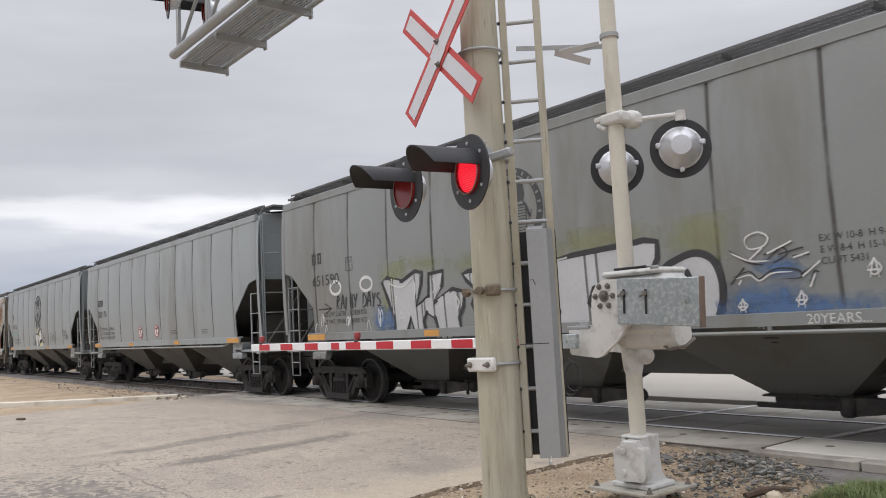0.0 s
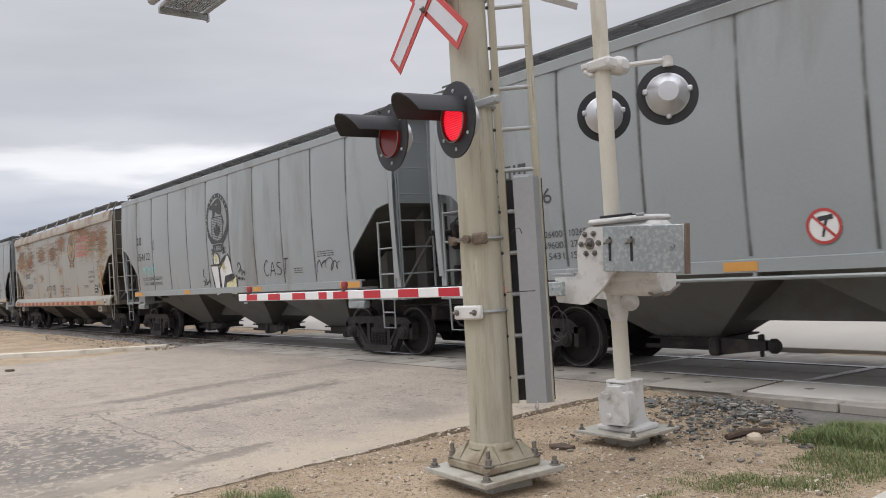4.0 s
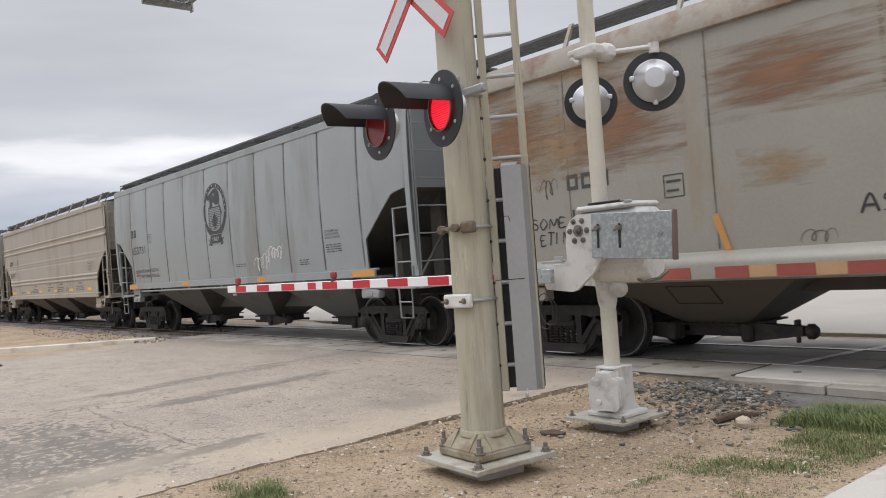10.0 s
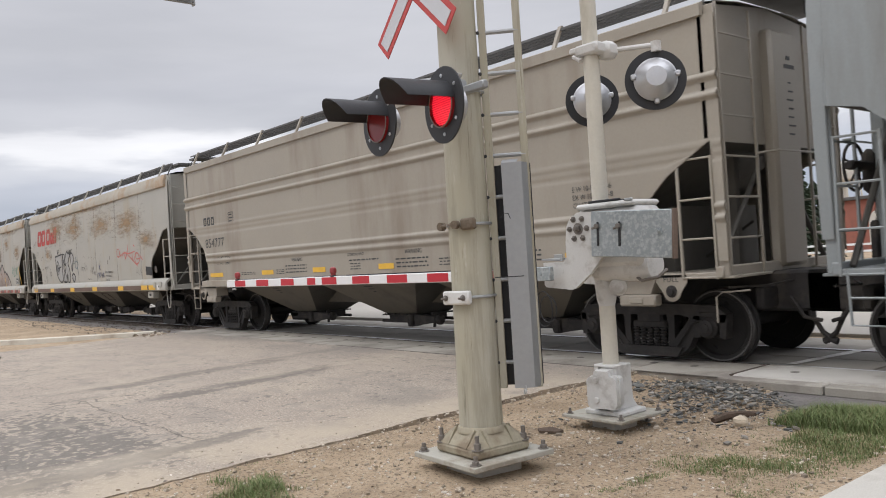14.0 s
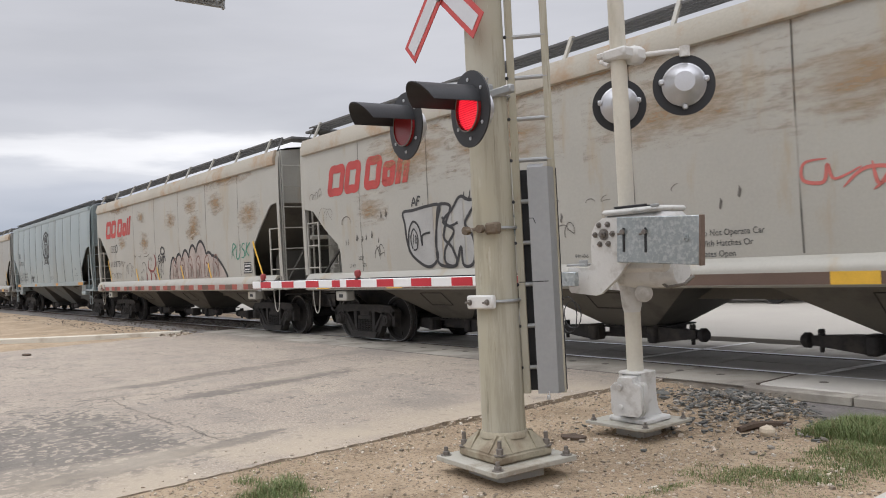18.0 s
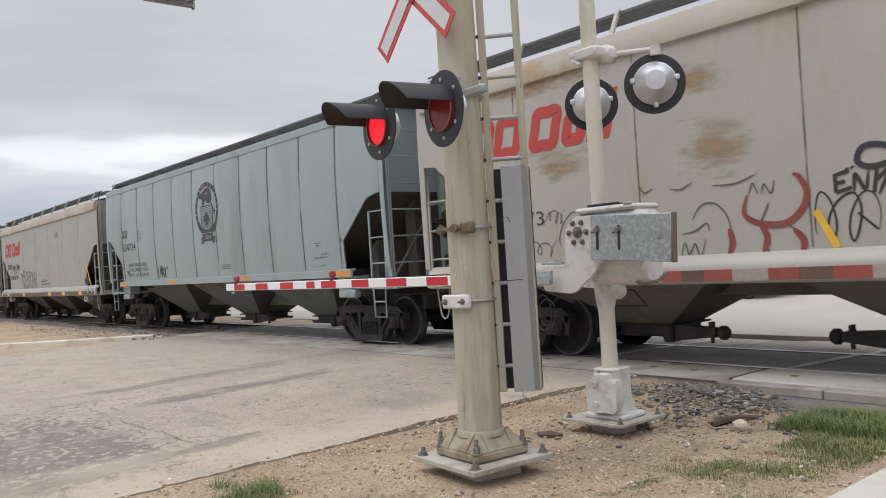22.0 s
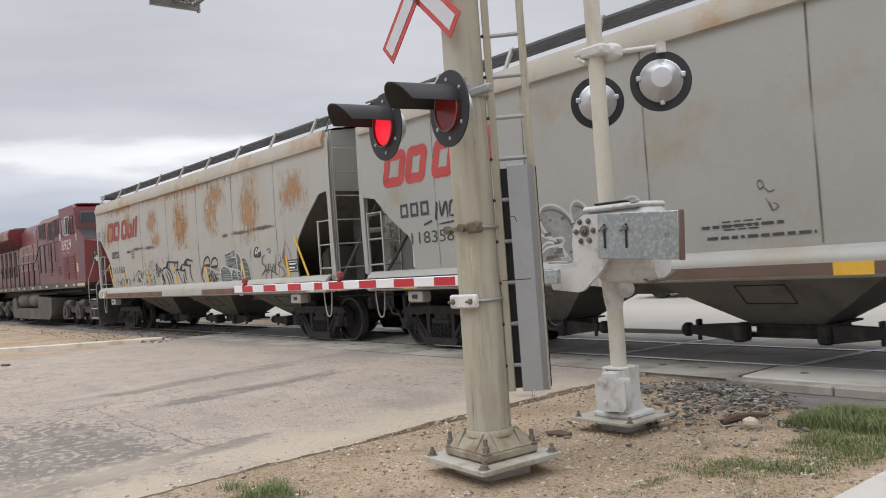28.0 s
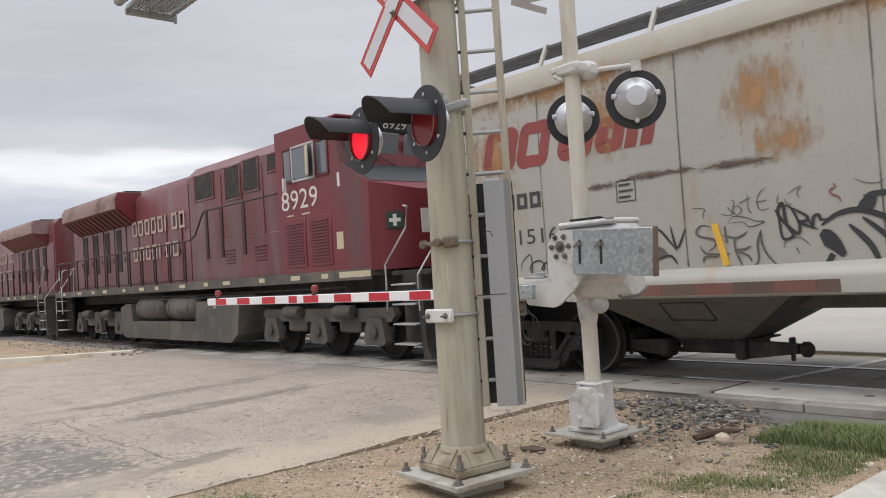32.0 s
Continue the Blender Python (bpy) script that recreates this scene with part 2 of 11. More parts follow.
# ---- ground, road, track ----
class Paint:
    """Small helper to lay colours over one another in a material."""

    def __init__(self, name, rgb, rough=0.93, spec=0.25):
        self.m = bpy.data.materials.new(name)
        self.m.use_nodes = True
        self.nt = self.m.node_tree
        self.b = self.nt.nodes["Principled BSDF"]
        self.b.inputs["Roughness"].default_value, self.b.inputs["Specular IOR Level"].default_value = rough, spec
        self.tc = self.nt.nodes.new("ShaderNodeTexCoord")
        self.sep = self.nt.nodes.new("ShaderNodeSeparateXYZ")
        self.nt.links.new(self.tc.outputs["Object"], self.sep.inputs[0])
        c = self.nt.nodes.new("ShaderNodeRGB")
        c.outputs[0].default_value = (*rgb, 1)
        self.col = c.outputs[0]

    def math(self, op, a, b=None):
        n = self.nt.nodes.new("ShaderNodeMath")
        n.operation = op
        for i, v in enumerate((a, b)):
            if v is None:
                continue
            if isinstance(v, (int, float)):
                n.inputs[i].default_value = v
            else:
                self.nt.links.new(v, n.inputs[i])
        return n.outputs[0]

    def noise(self, scale, detail=5, stretch=(1, 1, 1), rough=0.6, shift=0.0):
        mp, n = self.nt.nodes.new("ShaderNodeMapping"), self.nt.nodes.new("ShaderNodeTexNoise")
        mp.inputs["Scale"].default_value, mp.inputs["Location"].default_value = stretch, (shift, shift, 0)
        n.inputs["Scale"].default_value, n.inputs["Detail"].default_value, n.inputs["Roughness"].default_value = scale, detail, rough
        self.nt.links.new(self.tc.outputs["Object"], mp.inputs[0]), self.nt.links.new(mp.outputs[0], n.inputs[0])
        return n.outputs["Fac"]

    def step(self, v, a, b, top=1.0):
        n = self.nt.nodes.new("ShaderNodeMapRange")
        n.interpolation_type = "SMOOTHSTEP"
        n.inputs["From Min"].default_value, n.inputs["From Max"].default_value, n.inputs["To Max"].default_value = min(a, b), max(a, b), top
        if b < a:
            n.inputs["To Min"].default_value, n.inputs["To Max"].default_value = top, 0.0
        self.nt.links.new(v, n.inputs["Value"])
        return n.outputs[0]

    def near(self, axis, at, full, none):
        """1 within a band about a line, 0 outside."""
        return self.step(self.math("ABSOLUTE", self.math("SUBTRACT", self.sep.outputs[axis], at)), none, full)

    def lay(self, rgb, fac):
        n = self.nt.nodes.new("ShaderNodeMix")
        n.data_type = "RGBA"
        n.inputs["B"].default_value = (*rgb, 1)
        self.nt.links.new(self.col, n.inputs["A"]), self.nt.links.new(fac, n.inputs["Factor"])
        self.col = n.outputs["Result"]

    def done(self, height=None, strength=0.4, dist=0.01):
        self.nt.links.new(self.col, self.b.inputs["Base Color"])
        if height is not None:
            bp = self.nt.nodes.new("ShaderNodeBump")
            bp.inputs["Strength"].default_value, bp.inputs["Distance"].default_value = strength, dist
            self.nt.links.new(height, bp.inputs["Height"]), self.nt.links.new(bp.outputs[0], self.b.inputs["Normal"])
        return self.m


def asphalt():
    p = Paint("sand_dusted_asphalt", (0.33, 0.279, 0.231))
    X = p.math
    p.lay((0.38, 0.322, 0.26), p.step(p.noise(0.45, 6), 0.42, 0.62))
    # aggregate grain
    grain = p.noise(42, 4, rough=0.8)
    p.lay((0.16, 0.15, 0.138), p.step(grain, 0.49, 0.40, 0.7))
    p.lay((0.52, 0.46, 0.385), p.step(p.noise(34, 4, rough=0.8, shift=9), 0.52, 0.60, 0.75))
    # wheel tracks worn through the dust, slightly askew
    askew = X("ADD", p.sep.outputs[0], X("MULTIPLY", p.sep.outputs[1], 0.16))

    def track(at, full, none, y0, y1, fade, lo, hi, top):
        band = p.step(X("ABSOLUTE", X("SUBTRACT", askew, at)), none, full)
        m = X("MULTIPLY", band, X("MULTIPLY", p.step(p.sep.outputs[1], y0 - fade, y0), p.step(p.sep.outputs[1], y1 + fade, y1)))
        rough = X("ADD", X("MULTIPLY", p.noise(2.6, 6, (1.0, 0.45, 1), 0.6, at), 0.55), X("MULTIPLY", p.noise(11, 5, rough=0.7, shift=at + 3), 0.45))
        return p.step(X("ADD", X("MULTIPLY", m, 0.25), rough), lo, hi, top)
    p.lay((0.185, 0.165, 0.143), track(-11.15, 0.08, 0.55, 3.6, 6.0, 1.3, 0.62, 0.76, 0.8))
    p.lay((0.165, 0.148, 0.13), track(-9.42, 0.08, 0.48, 3.9, 6.0, 1.0, 0.61, 0.74, 0.85))
    p.lay((0.20, 0.18, 0.157), track(-10.55, 0.05, 0.35, 1.4, 2.9, 0.6, 0.66, 0.78, 0.6))
    p.lay((0.20, 0.182, 0.16), track(-11.2, 0.1, 0.5, 6.4, 8.0, 0.6, 0.66, 0.80, 0.5))
    p.lay((0.14, 0.13, 0.118), track(-6.55, 0.04, 0.30, 1.4, 3.2, 0.5, 0.58, 0.70, 0.8))
    # mottled bare patches on the near side of the long crack
    spot = X("ADD", X("MULTIPLY", p.noise(10, 3, rough=0.55, shift=4), 0.72), X("MULTIPLY", p.noise(1.5, 4, rough=0.6, shift=8), 0.28))
    where = X("MULTIPLY", p.step(p.sep.outputs[1], 3.05, 2.2), X("MULTIPLY", p.step(p.sep.outputs[0], -6.25, -6.85), p.step(p.sep.outputs[0], -11.6, -9.0)))
    p.lay((0.145, 0.135, 0.122), p.step(X("ADD", spot, X("MULTIPLY", where, 0.15)), 0.565, 0.64, 0.82))
    p.lay((0.25, 0.225, 0.197), X("MULTIPLY", p.step(p.noise(1.7, 8, (0.8, 1.3, 1), 0.72, 14), 0.50, 0.60, 0.5), p.step(p.sep.outputs[1], 7.6, 6.0)))
    # fine net of cracks in the old surface
    vn, vm, wob = p.nt.nodes.new("ShaderNodeTexVoronoi"), p.nt.nodes.new("ShaderNodeMapping"), p.nt.nodes.new("ShaderNodeMix")
    vn.feature = "DISTANCE_TO_EDGE"
    vn.inputs["Scale"].default_value = 2.6
    wob.data_type, wob.blend_type = "RGBA", "ADD"
    wob.inputs["Factor"].default_value = 0.22
    wn = p.nt.nodes.new("ShaderNodeTexNoise")
    wn.inputs["Scale"].default_value, wn.inputs["Detail"].default_value = 3.0, 5
    p.nt.links.new(p.tc.outputs["Object"], wn.inputs[0]), p.nt.links.new(p.tc.outputs["Object"], wob.inputs["A"]), p.nt.links.new(wn.outputs["Color"], wob.inputs["B"])
    p.nt.links.new(wob.outputs["Result"], vm.inputs[0]), p.nt.links.new(vm.outputs[0], vn.inputs[0])
    net = X("MULTIPLY", p.step(vn.outputs["Distance"], 0.035, 0.008, 0.8), p.step(p.noise(0.6, 4, shift=31), 0.44, 0.58))
    p.lay((0.14, 0.128, 0.115), X("MULTIPLY", net, X("MULTIPLY", p.step(p.sep.outputs[1], 4.6, 3.2), p.step(p.sep.outputs[0], -6.6, -7.6))))
    # blown sand along the edge and across
    p.lay((0.44, 0.375, 0.29), X("MULTIPLY", p.step(p.sep.outputs[0], -7.6, -6.2, 0.75), p.step(p.noise(1.3, 6, shift=7), 0.3, 0.6)))
    p.lay((0.43, 0.375, 0.30), p.step(p.noise(0.7, 6, (1.0, 0.45, 1), 0.55, 21), 0.56, 0.68, 0.5))
    # oil smudge and grimy strip before the panels
    p.lay((0.17, 0.16, 0.148), X("MULTIPLY", X("MULTIPLY", p.near(0, -7.3, 0.25, 0.75), p.near(1, 5.3, 0.25, 0.65)), p.step(p.noise(2.0, 5), 0.32, 0.55, 0.42)))
    p.lay((0.19, 0.178, 0.165), X("MULTIPLY", p.step(p.sep.outputs[1], 6.6, 8.0, 0.6), p.step(p.noise(1.1, 6, (0.4, 1.2, 1)), 0.35, 0.62)))
    return p.done(grain, 0.5, 0.008)


def sandy():
    p = Paint("sandy_dirt_verge", (0.345, 0.262, 0.178), 0.96, 0.15)
    p.lay((0.45, 0.35, 0.245), p.step(p.noise(0.9, 7), 0.40, 0.62))
    g = p.noise(34, 5, rough=0.75)
    p.lay((0.13, 0.10, 0.072), p.step(g, 0.49, 0.40, 0.75))
    p.lay((0.46, 0.385, 0.285), p.step(p.noise(26, 4, rough=0.75, shift=5), 0.53, 0.62, 0.75))
    p.lay((0.19, 0.145, 0.10), p.step(p.noise(2.2, 7, shift=3), 0.54, 0.70, 0.55))
    return p.done(g, 0.9, 0.02)


M_DIRT = sandy()
M_ASPH = asphalt()
M_FARROAD = mat("far_pavement", (0.355, 0.333, 0.297), 0.93, var=0.14, scale=0.3, fine=60, bump=0.2, spec=0.2)
M_CONC = mat("pale_concrete", (0.46, 0.44, 0.40), 0.9, var=0.12, scale=1.5, fine=70, bump=0.2, dirt=(0.30, 0.27, 0.23), dirt_amt=0.35, dirt_scale=0.9, obj_var=0.06)
M_PANEL = mat("grey_concrete_panel", (0.36, 0.335, 0.29), 0.9, var=0.14, scale=1.2, fine=70, bump=0.25, dirt=(0.17, 0.15, 0.13), dirt_amt=0.5, dirt_scale=0.7, obj_var=0.08)
M_RAIL = mat("polished_rail_steel", (0.46, 0.46, 0.47), 0.28, 1.0, var=0.1, bump=0)
M_RAILSIDE = mat("rusty_rail_side", (0.10, 0.075, 0.06), 0.85, 0.2, var=0.25, bump=0.2)
M_BALLAST = mat("grey_ballast", (0.19, 0.175, 0.165), 0.95, var=0.4, scale=4, fine=30, bump=1.0)
M_PAINTWHITE = mat("worn_white_paint", (0.66, 0.65, 0.62), 0.8, var=0.1, dirt=(0.36, 0.33, 0.3), dirt_amt=0.5, dirt_scale=3)
M_CRACK = mat("tar_crack", (0.15, 0.135, 0.115), 0.9, var=0.2, bump=0.1)
M_ROADEDGE = mat("sandy_broken_asphalt", (0.27, 0.222, 0.168), 0.95, var=0.35, scale=5, fine=40, bump=0.3, dirt=(0.37, 0.30, 0.215), dirt_amt=0.6, dirt_scale=2.5)

M_MIDPANEL = mat("dark_rubbed_panel", (0.25, 0.23, 0.205), 0.85, var=0.25, scale=1.2, fine=60, bump=0.25, dirt=(0.28, 0.26, 0.23), dirt_amt=0.5, dirt_scale=0.8, obj_var=0.08)
rng = random.Random(4)


def spaced(a, b, near, k):
    """Stations from a to b, fine near one place and coarse far off."""
    out, x, d = [], near, 0.25
    right, left = [], []
    while x < b:
        right.append(x)
        x += d
        d *= k
    x, d = near - 0.25, 0.25
    while x > a:
        left.append(x)
        x -= d
        d *= k
    return [a] + left[::-1] + right + [b]


def ground_z(x, y):
    z = -0.045
    d = math.hypot(x + 4, y - 5)
    if d < 40:
        z += 0.035 * noise.noise((x * 0.7, y * 0.7, 0)) + 0.02 * noise.noise((x * 2.1, y * 2.1, 3))
        z -= 0.05 * max(0.0, min(1.0, (-2.6 - x) / 1.0)) * max(0.0, min(1.0, (y - 6.4) / 1.0)) * (x > -6) * 0.6
        z -= 0.11 * max(0.0, min(1.0, (x + 4.6) / 0.8)) * max(0.0, min(1.0, (y - 7.0) / 0.9)) * (x < -2.2)
        # heap of spilled stone
        z += 0.09 * math.exp(-((x + 4.75) / 0.9) ** 2 - ((y - 7.35) / 0.45) ** 2)
    edge = max(0.0, 1 - abs(x + 6.1) / 0.7) * (y < 8.2)
    z = z * (1 - edge) - 0.004 * edge
    if -20.4 < x < -6.28 or abs(y - YC) < 1.75:
        z = -0.12
    if x > -2.2:
        z = -0.09
    return z


def lay_ground():
    xs, ys = spaced(-2500, 2500, -4.0, 1.06), spaced(-2500, 2500, 5.0, 1.06)
    rows = []
    for y in ys:
        r = []
        for x in xs:
            z = ground_z(x, y)
            r.append((x, y, z))
        rows.append(r)
    solid("ground", Shape().grid(rows), M_DIRT, "bare sandy dirt verge with loose gravel", "ground", kind="structure", smooth=60)


lay_ground()


def slab(name, x0, x1, y0, y1, z1, th, material, label, cat="road", kind="structure", b=0.01):
    return solid(name, Shape().box(((x0 + x1) / 2, (y0 + y1) / 2, z1 - th / 2), (x1 - x0, y1 - y0, th), b), material, label, cat, kind=kind)


def ragged_slab(name, x0, x1, y0, y1, z, material, label):
    """A road sheet whose long edges crumble unevenly."""
    n = 900
    L, Rr = [], []
    for i in range(n + 1):
        y = y0 + (y1 - y0) * i / n
        L.append((x0 + 0.12 * noise.noise((y * 0.8, 2, 0)) + 0.05 * noise.noise((y * 3, 5, 0)), y))
        Rr.append((x1 + 0.05 * max(-0.5, min(3.0, 4.4 - y)) + 0.10 * noise.noise((y * 0.7, 9, 0)) + 0.05 * noise.noise((y * 3.3, 1, 0)) + 0.045 * noise.noise((y * 9, 1, 3)) + 0.02 * noise.noise((y * 23, 1, 3)), y))
    sh = Shape()
    sh.grid([[(*l, z), (*r, z)] for l, r in zip(L, Rr)])
    sh.grid([[(l[0] - 0.09, l[1], z - 0.12), (l[0], l[1], z)] for l in L])
    sheet = solid(name, sh, material, label, "road", kind="structure", smooth=30)
    part("broken_edge", Shape().grid([[(r[0], r[1], z), (r[0] + 0.012 + 0.03 * abs(noise.noise((r[1] * 6, 4, 4))), r[1], z - 0.12)] for r in Rr]), M_ROADEDGE, sheet, "dark broken edge of the asphalt")
    return sheet


road = ragged_slab("road", -20.6, -6.1, -60, 8.0, 0.0, M_ASPH, "worn sand-dusted asphalt road leading over the crossing")
far_road = slab("road_beyond", -90, 60, 12.4, 44, -0.01, 0.1, M_FARROAD, "pale dusty paved lot and road beyond the track")


def crack(pts, w):
    sh = Shape()
    n = 40
    row = []
    for (x0, y0), (x1, y1) in zip(pts, pts[1:]):
        for i in range(n):
            t = i / n
            x, y = x0 + (x1 - x0) * t, y0 + (y1 - y0) * t
            j = 0.07 * noise.noise((x * 2.2, y * 2.2, 7)) + 0.03 * noise.noise((x * 11, y * 11, 3))
            dx, dy = -(y1 - y0), x1 - x0
            k = math.hypot(dx, dy)
            ww = w * (0.15 + 1.6 * abs(noise.noise((x * 7, y * 7, 1))))
            row.append([(x + dx / k * (j - ww), y + dy / k * (j - ww), 0.004), (x + dx / k * (j + ww), y + dy / k * (j + ww), 0.004)])
    return part("crack", sh.grid(row), M_CRACK, road, "open tar-dark crack", smooth=None)


crack([(-11.15, 2.81), (-10.6, 2.87), (-8.96, 2.84), (-8.02, 2.87), (-7.0, 2.88)], 0.011)
crack([(-9.4, 2.85), (-9.1, 2.3), (-9.5, 1.6)], 0.010)
crack([(-13.2, 5.9), (-11.5, 7.2), (-8.5, 7.6)], 0.014)
# rails, ties and panels
def lay_rail(y):
    prof = [(-0.035, 0.0), (0.035, 0.0), (0.037, -0.03), (0.012, -0.045), (0.012, -0.12), (0.07, -0.14), (0.07, -0.15), (-0.07, -0.15), (-0.07, -0.14), (-0.012, -0.12), (-0.012, -0.045), (-0.037, -0.03)]
    r = solid("rail", Shape().prism(prof, -170, 60, "x").mesh("rail", M_RAILSIDE), M_RAILSIDE, "steel rail with a bright worn running surface", "rail", "rails of the track", "structure")
    part("rail_head", Shape().box((-55, 0, 0.002), (230, 0.066, 0.006), 0.002), M_RAIL, r, "polished running surface")
    r.location = (0, y, 0.0)
    return r


for y in (9.12, 10.625):
    lay_rail(y)


def lay_bed():
    n, rows = 260, []
    for i in range(n + 1):
        x = -170 + (149 - 0.0) * i / n
        rows.append([(x, YC + u, z + 0.04 * noise.noise((x * 3, u * 5, 2))) for u, z in ((-2.6, -0.16), (-2.0, -0.1), (-1.4, -0.07), (-0.9, -0.05), (-0.4, -0.1), (0.4, -0.1), (0.9, -0.05), (1.4, -0.07), (2.0, -0.1), (2.6, -0.16))])
    solid("ballast_bed", Shape().grid(rows), M_BALLAST, "grey crushed stone ballast under the track", "ballast", kind="stuff", smooth=None)


lay_bed()


def crossing_panels():
    """Concrete crossing panels along the rails, with a gap for each wheel flange."""
    bed = solid("crossing_bed", Shape().box((-11.0, YC, -0.16), (24.0, 5.2, 0.12), 0.01), M_BALLAST, "dark ballast under the crossing panels", "ballast", kind="structure")
    base = thing("crossing_surface", "concrete crossing panels laid between and beside the rails", "crossing panels", kind="structure")
    me = {}
    for x0 in [-20.9 + 2.44 * k for k in range(8)]:
        for y0, y1 in ((8.02, 9.075), (9.19, 9.86), (9.88, 10.55), (10.67, 11.72)):
            w = round(y1 - y0, 3)
            if w not in me:
                me[w] = Shape().box((0, 0, -0.05), (2.42, w, 0.1), 0.012).mesh("panel", M_MIDPANEL if w < 0.9 else M_PANEL, 30)
            part("panel", me[w], None, base, at=pose(x0 + 1.22, (y0 + y1) / 2, -0.004 + rng.uniform(-0.003, 0.003)))
    return base


surface = crossing_panels()
# bolt recesses, edge gaps and the two worn white lines across
for x in [-19.7 + 0.61 * k for k in range(24)] + [-4.4, -3.4, -2.4]:
    z = 0.017 if x > -4.9 else 0.003
    part("bolt_recess", Shape().lathe([(0.055, 0), (0.05, 0.002), (0.0, 0.002)], (x, 8.62 + rng.uniform(-0.02, 0.02), z), (0, 0, 1), 10), M_CRACK, surface)
for x, y0, y1 in ((-7.5, 9.2, 10.54), (-7.25, 10.68, 11.7), (-4.75, 9.2, 10.54), (-4.45, 10.68, 11.9)):
    sl = Shape()
    sl.grid([[(x + 0.16 * (y - y0) - 0.06 * (1 + 0.3 * noise.noise((y * 6, x, 1))), y, 0.008), (x + 0.16 * (y - y0) + 0.06 * (1 + 0.3 * noise.noise((y * 6, x, 5))), y, 0.008)] for y in [y0 + (y1 - y0) * i / 14 for i in range(15)]])
    part("white_line", sl, M_PAINTWHITE, surface, "worn white painted line", smooth=None)
part("joint_gap", Shape().box((-9.0, 8.015, 0.002), (8.0, 0.03, 0.006), 0), M_CRACK, surface)
part("joint_gap", Shape().box((-4.935, 8.62, 0.006), (0.03, 0.86, 0.02), 0), M_RAILSIDE, surface, "rusty steel edge")
# the pale raised concrete end beside the gravel
slab("crossing_apron", -4.92, 1.5, 8.2, 9.06, 0.015, 0.13, M_CONC, "pale concrete end slab of the crossing", "concrete slab", b=0.015)
slab("apron_footing", -4.8, 1.5, 8.14, 9.0, -0.118, 0.2, M_CONC, "rough concrete footing under the end slab", "concrete slab", b=0.02)
M_KERB = mat("chalky_pale_kerb", (0.60, 0.56, 0.48), 0.9, var=0.14, scale=2, fine=40, bump=0.2, dirt=(0.40, 0.34, 0.27), dirt_amt=0.35, dirt_scale=1.5)
# kerb on the far side of the road, curving away from the track
def lay_kerb():
    pts = [(-20.9, 7.45), (-21.5, 6.7), (-22.4, 5.6), (-23.6, 4.35), (-25.2, 3.0), (-28, 1.2), (-33, -1.2), (-42, -4.2)]
    rows = []
    for i, (x, y) in enumerate(pts):
        a, b = Vector(pts[max(0, i - 1)]), Vector(pts[min(len(pts) - 1, i + 1)])
        d = (b - a).normalized()
        nx, ny = -d.y, d.x
        rows.append([(x - nx * 0.11, y - ny * 0.11, -0.1), (x - nx * 0.10, y - ny * 0.10, 0.065), (x - nx * 0.08, y - ny * 0.08, 0.08), (x + nx * 0.08, y + ny * 0.08, 0.08), (x + nx * 0.10, y + ny * 0.10, 0.065), (x + nx * 0.11, y + ny * 0.11, -0.1)])
    solid("kerb", Shape().grid(rows), M_KERB, "weathered pale concrete kerb curving off the road", "kerb", kind="structure", smooth=30)


lay_kerb()
# footpath at the camera's side
walk_base = thing("pavement", "pale concrete footpath slabs beside the grass", "pavement", kind="structure")
slab_me = Shape().box((0, 0, -0.06), (1.5, 1.48, 0.12), 0.012).mesh("paving_slab", M_CONC, 30)
for k in range(-4, 5):
    part("paving_slab", slab_me, None, walk_base, at=pose(-1.52, 0.6 + 1.5 * k, 0.005 + rng.uniform(-0.003, 0.003)))

# ---- crossing signals ----
def weathered_pole():
    p = Paint("weathered_cream_painted_steel", (0.40, 0.375, 0.29), 0.62, 0.35)
    p.lay((0.44, 0.42, 0.35), p.step(p.noise(1.6, 6, (1, 1, 0.5)), 0.40, 0.64))
    p.lay((0.255, 0.235, 0.18), p.step(p.noise(9.0, 6, (1.3, 1.3, 0.10), 0.7), 0.47, 0.64, 0.5))
    p.lay((0.17, 0.145, 0.105), p.step(p.noise(30, 5, (1, 1, 0.05), 0.7, 3), 0.60, 0.68, 0.6))
    p.lay((0.55, 0.53, 0.45), p.step(p.noise(14, 6, (1, 1, 0.22), 0.7, 8), 0.60, 0.72, 0.6))
    p.lay((0.24, 0.185, 0.115), p.step(p.noise(4.0, 7, (1, 1, 0.5), 0.7, 5), 0.60, 0.76, 0.5))
    return p.done(p.noise(22, 5, (1, 1, 0.15), 0.7), 0.35, 0.006)


M_POLE = weathered_pole()
M_PLATE = mat("pale_painted_base_plate", (0.40, 0.385, 0.335), 0.65, var=0.12, scale=4, fine=50, bump=0.1, dirt=(0.25, 0.22, 0.17), dirt_amt=0.4, dirt_scale=4)
M_FOOT = mat("grimy_cream_cast_steel", (0.33, 0.295, 0.215), 0.75, var=0.2, scale=5, fine=40, bump=0.2, dirt=(0.17, 0.125, 0.08), dirt_amt=0.65, dirt_scale=5.0)
M_MAST = mat("off_white_painted_mast", (0.60, 0.57, 0.49), 0.55, var=0.07, scale=3, fine=40, bump=0.06, dirt=(0.43, 0.40, 0.32), dirt_amt=0.35, dirt_scale=3.0, streak=True)
M_CASE = mat("chalky_white_cast_case", (0.61, 0.605, 0.585), 0.6, var=0.07, scale=4, fine=60, bump=0.10, dirt=(0.40, 0.38, 0.35), dirt_amt=0.3, dirt_scale=5)
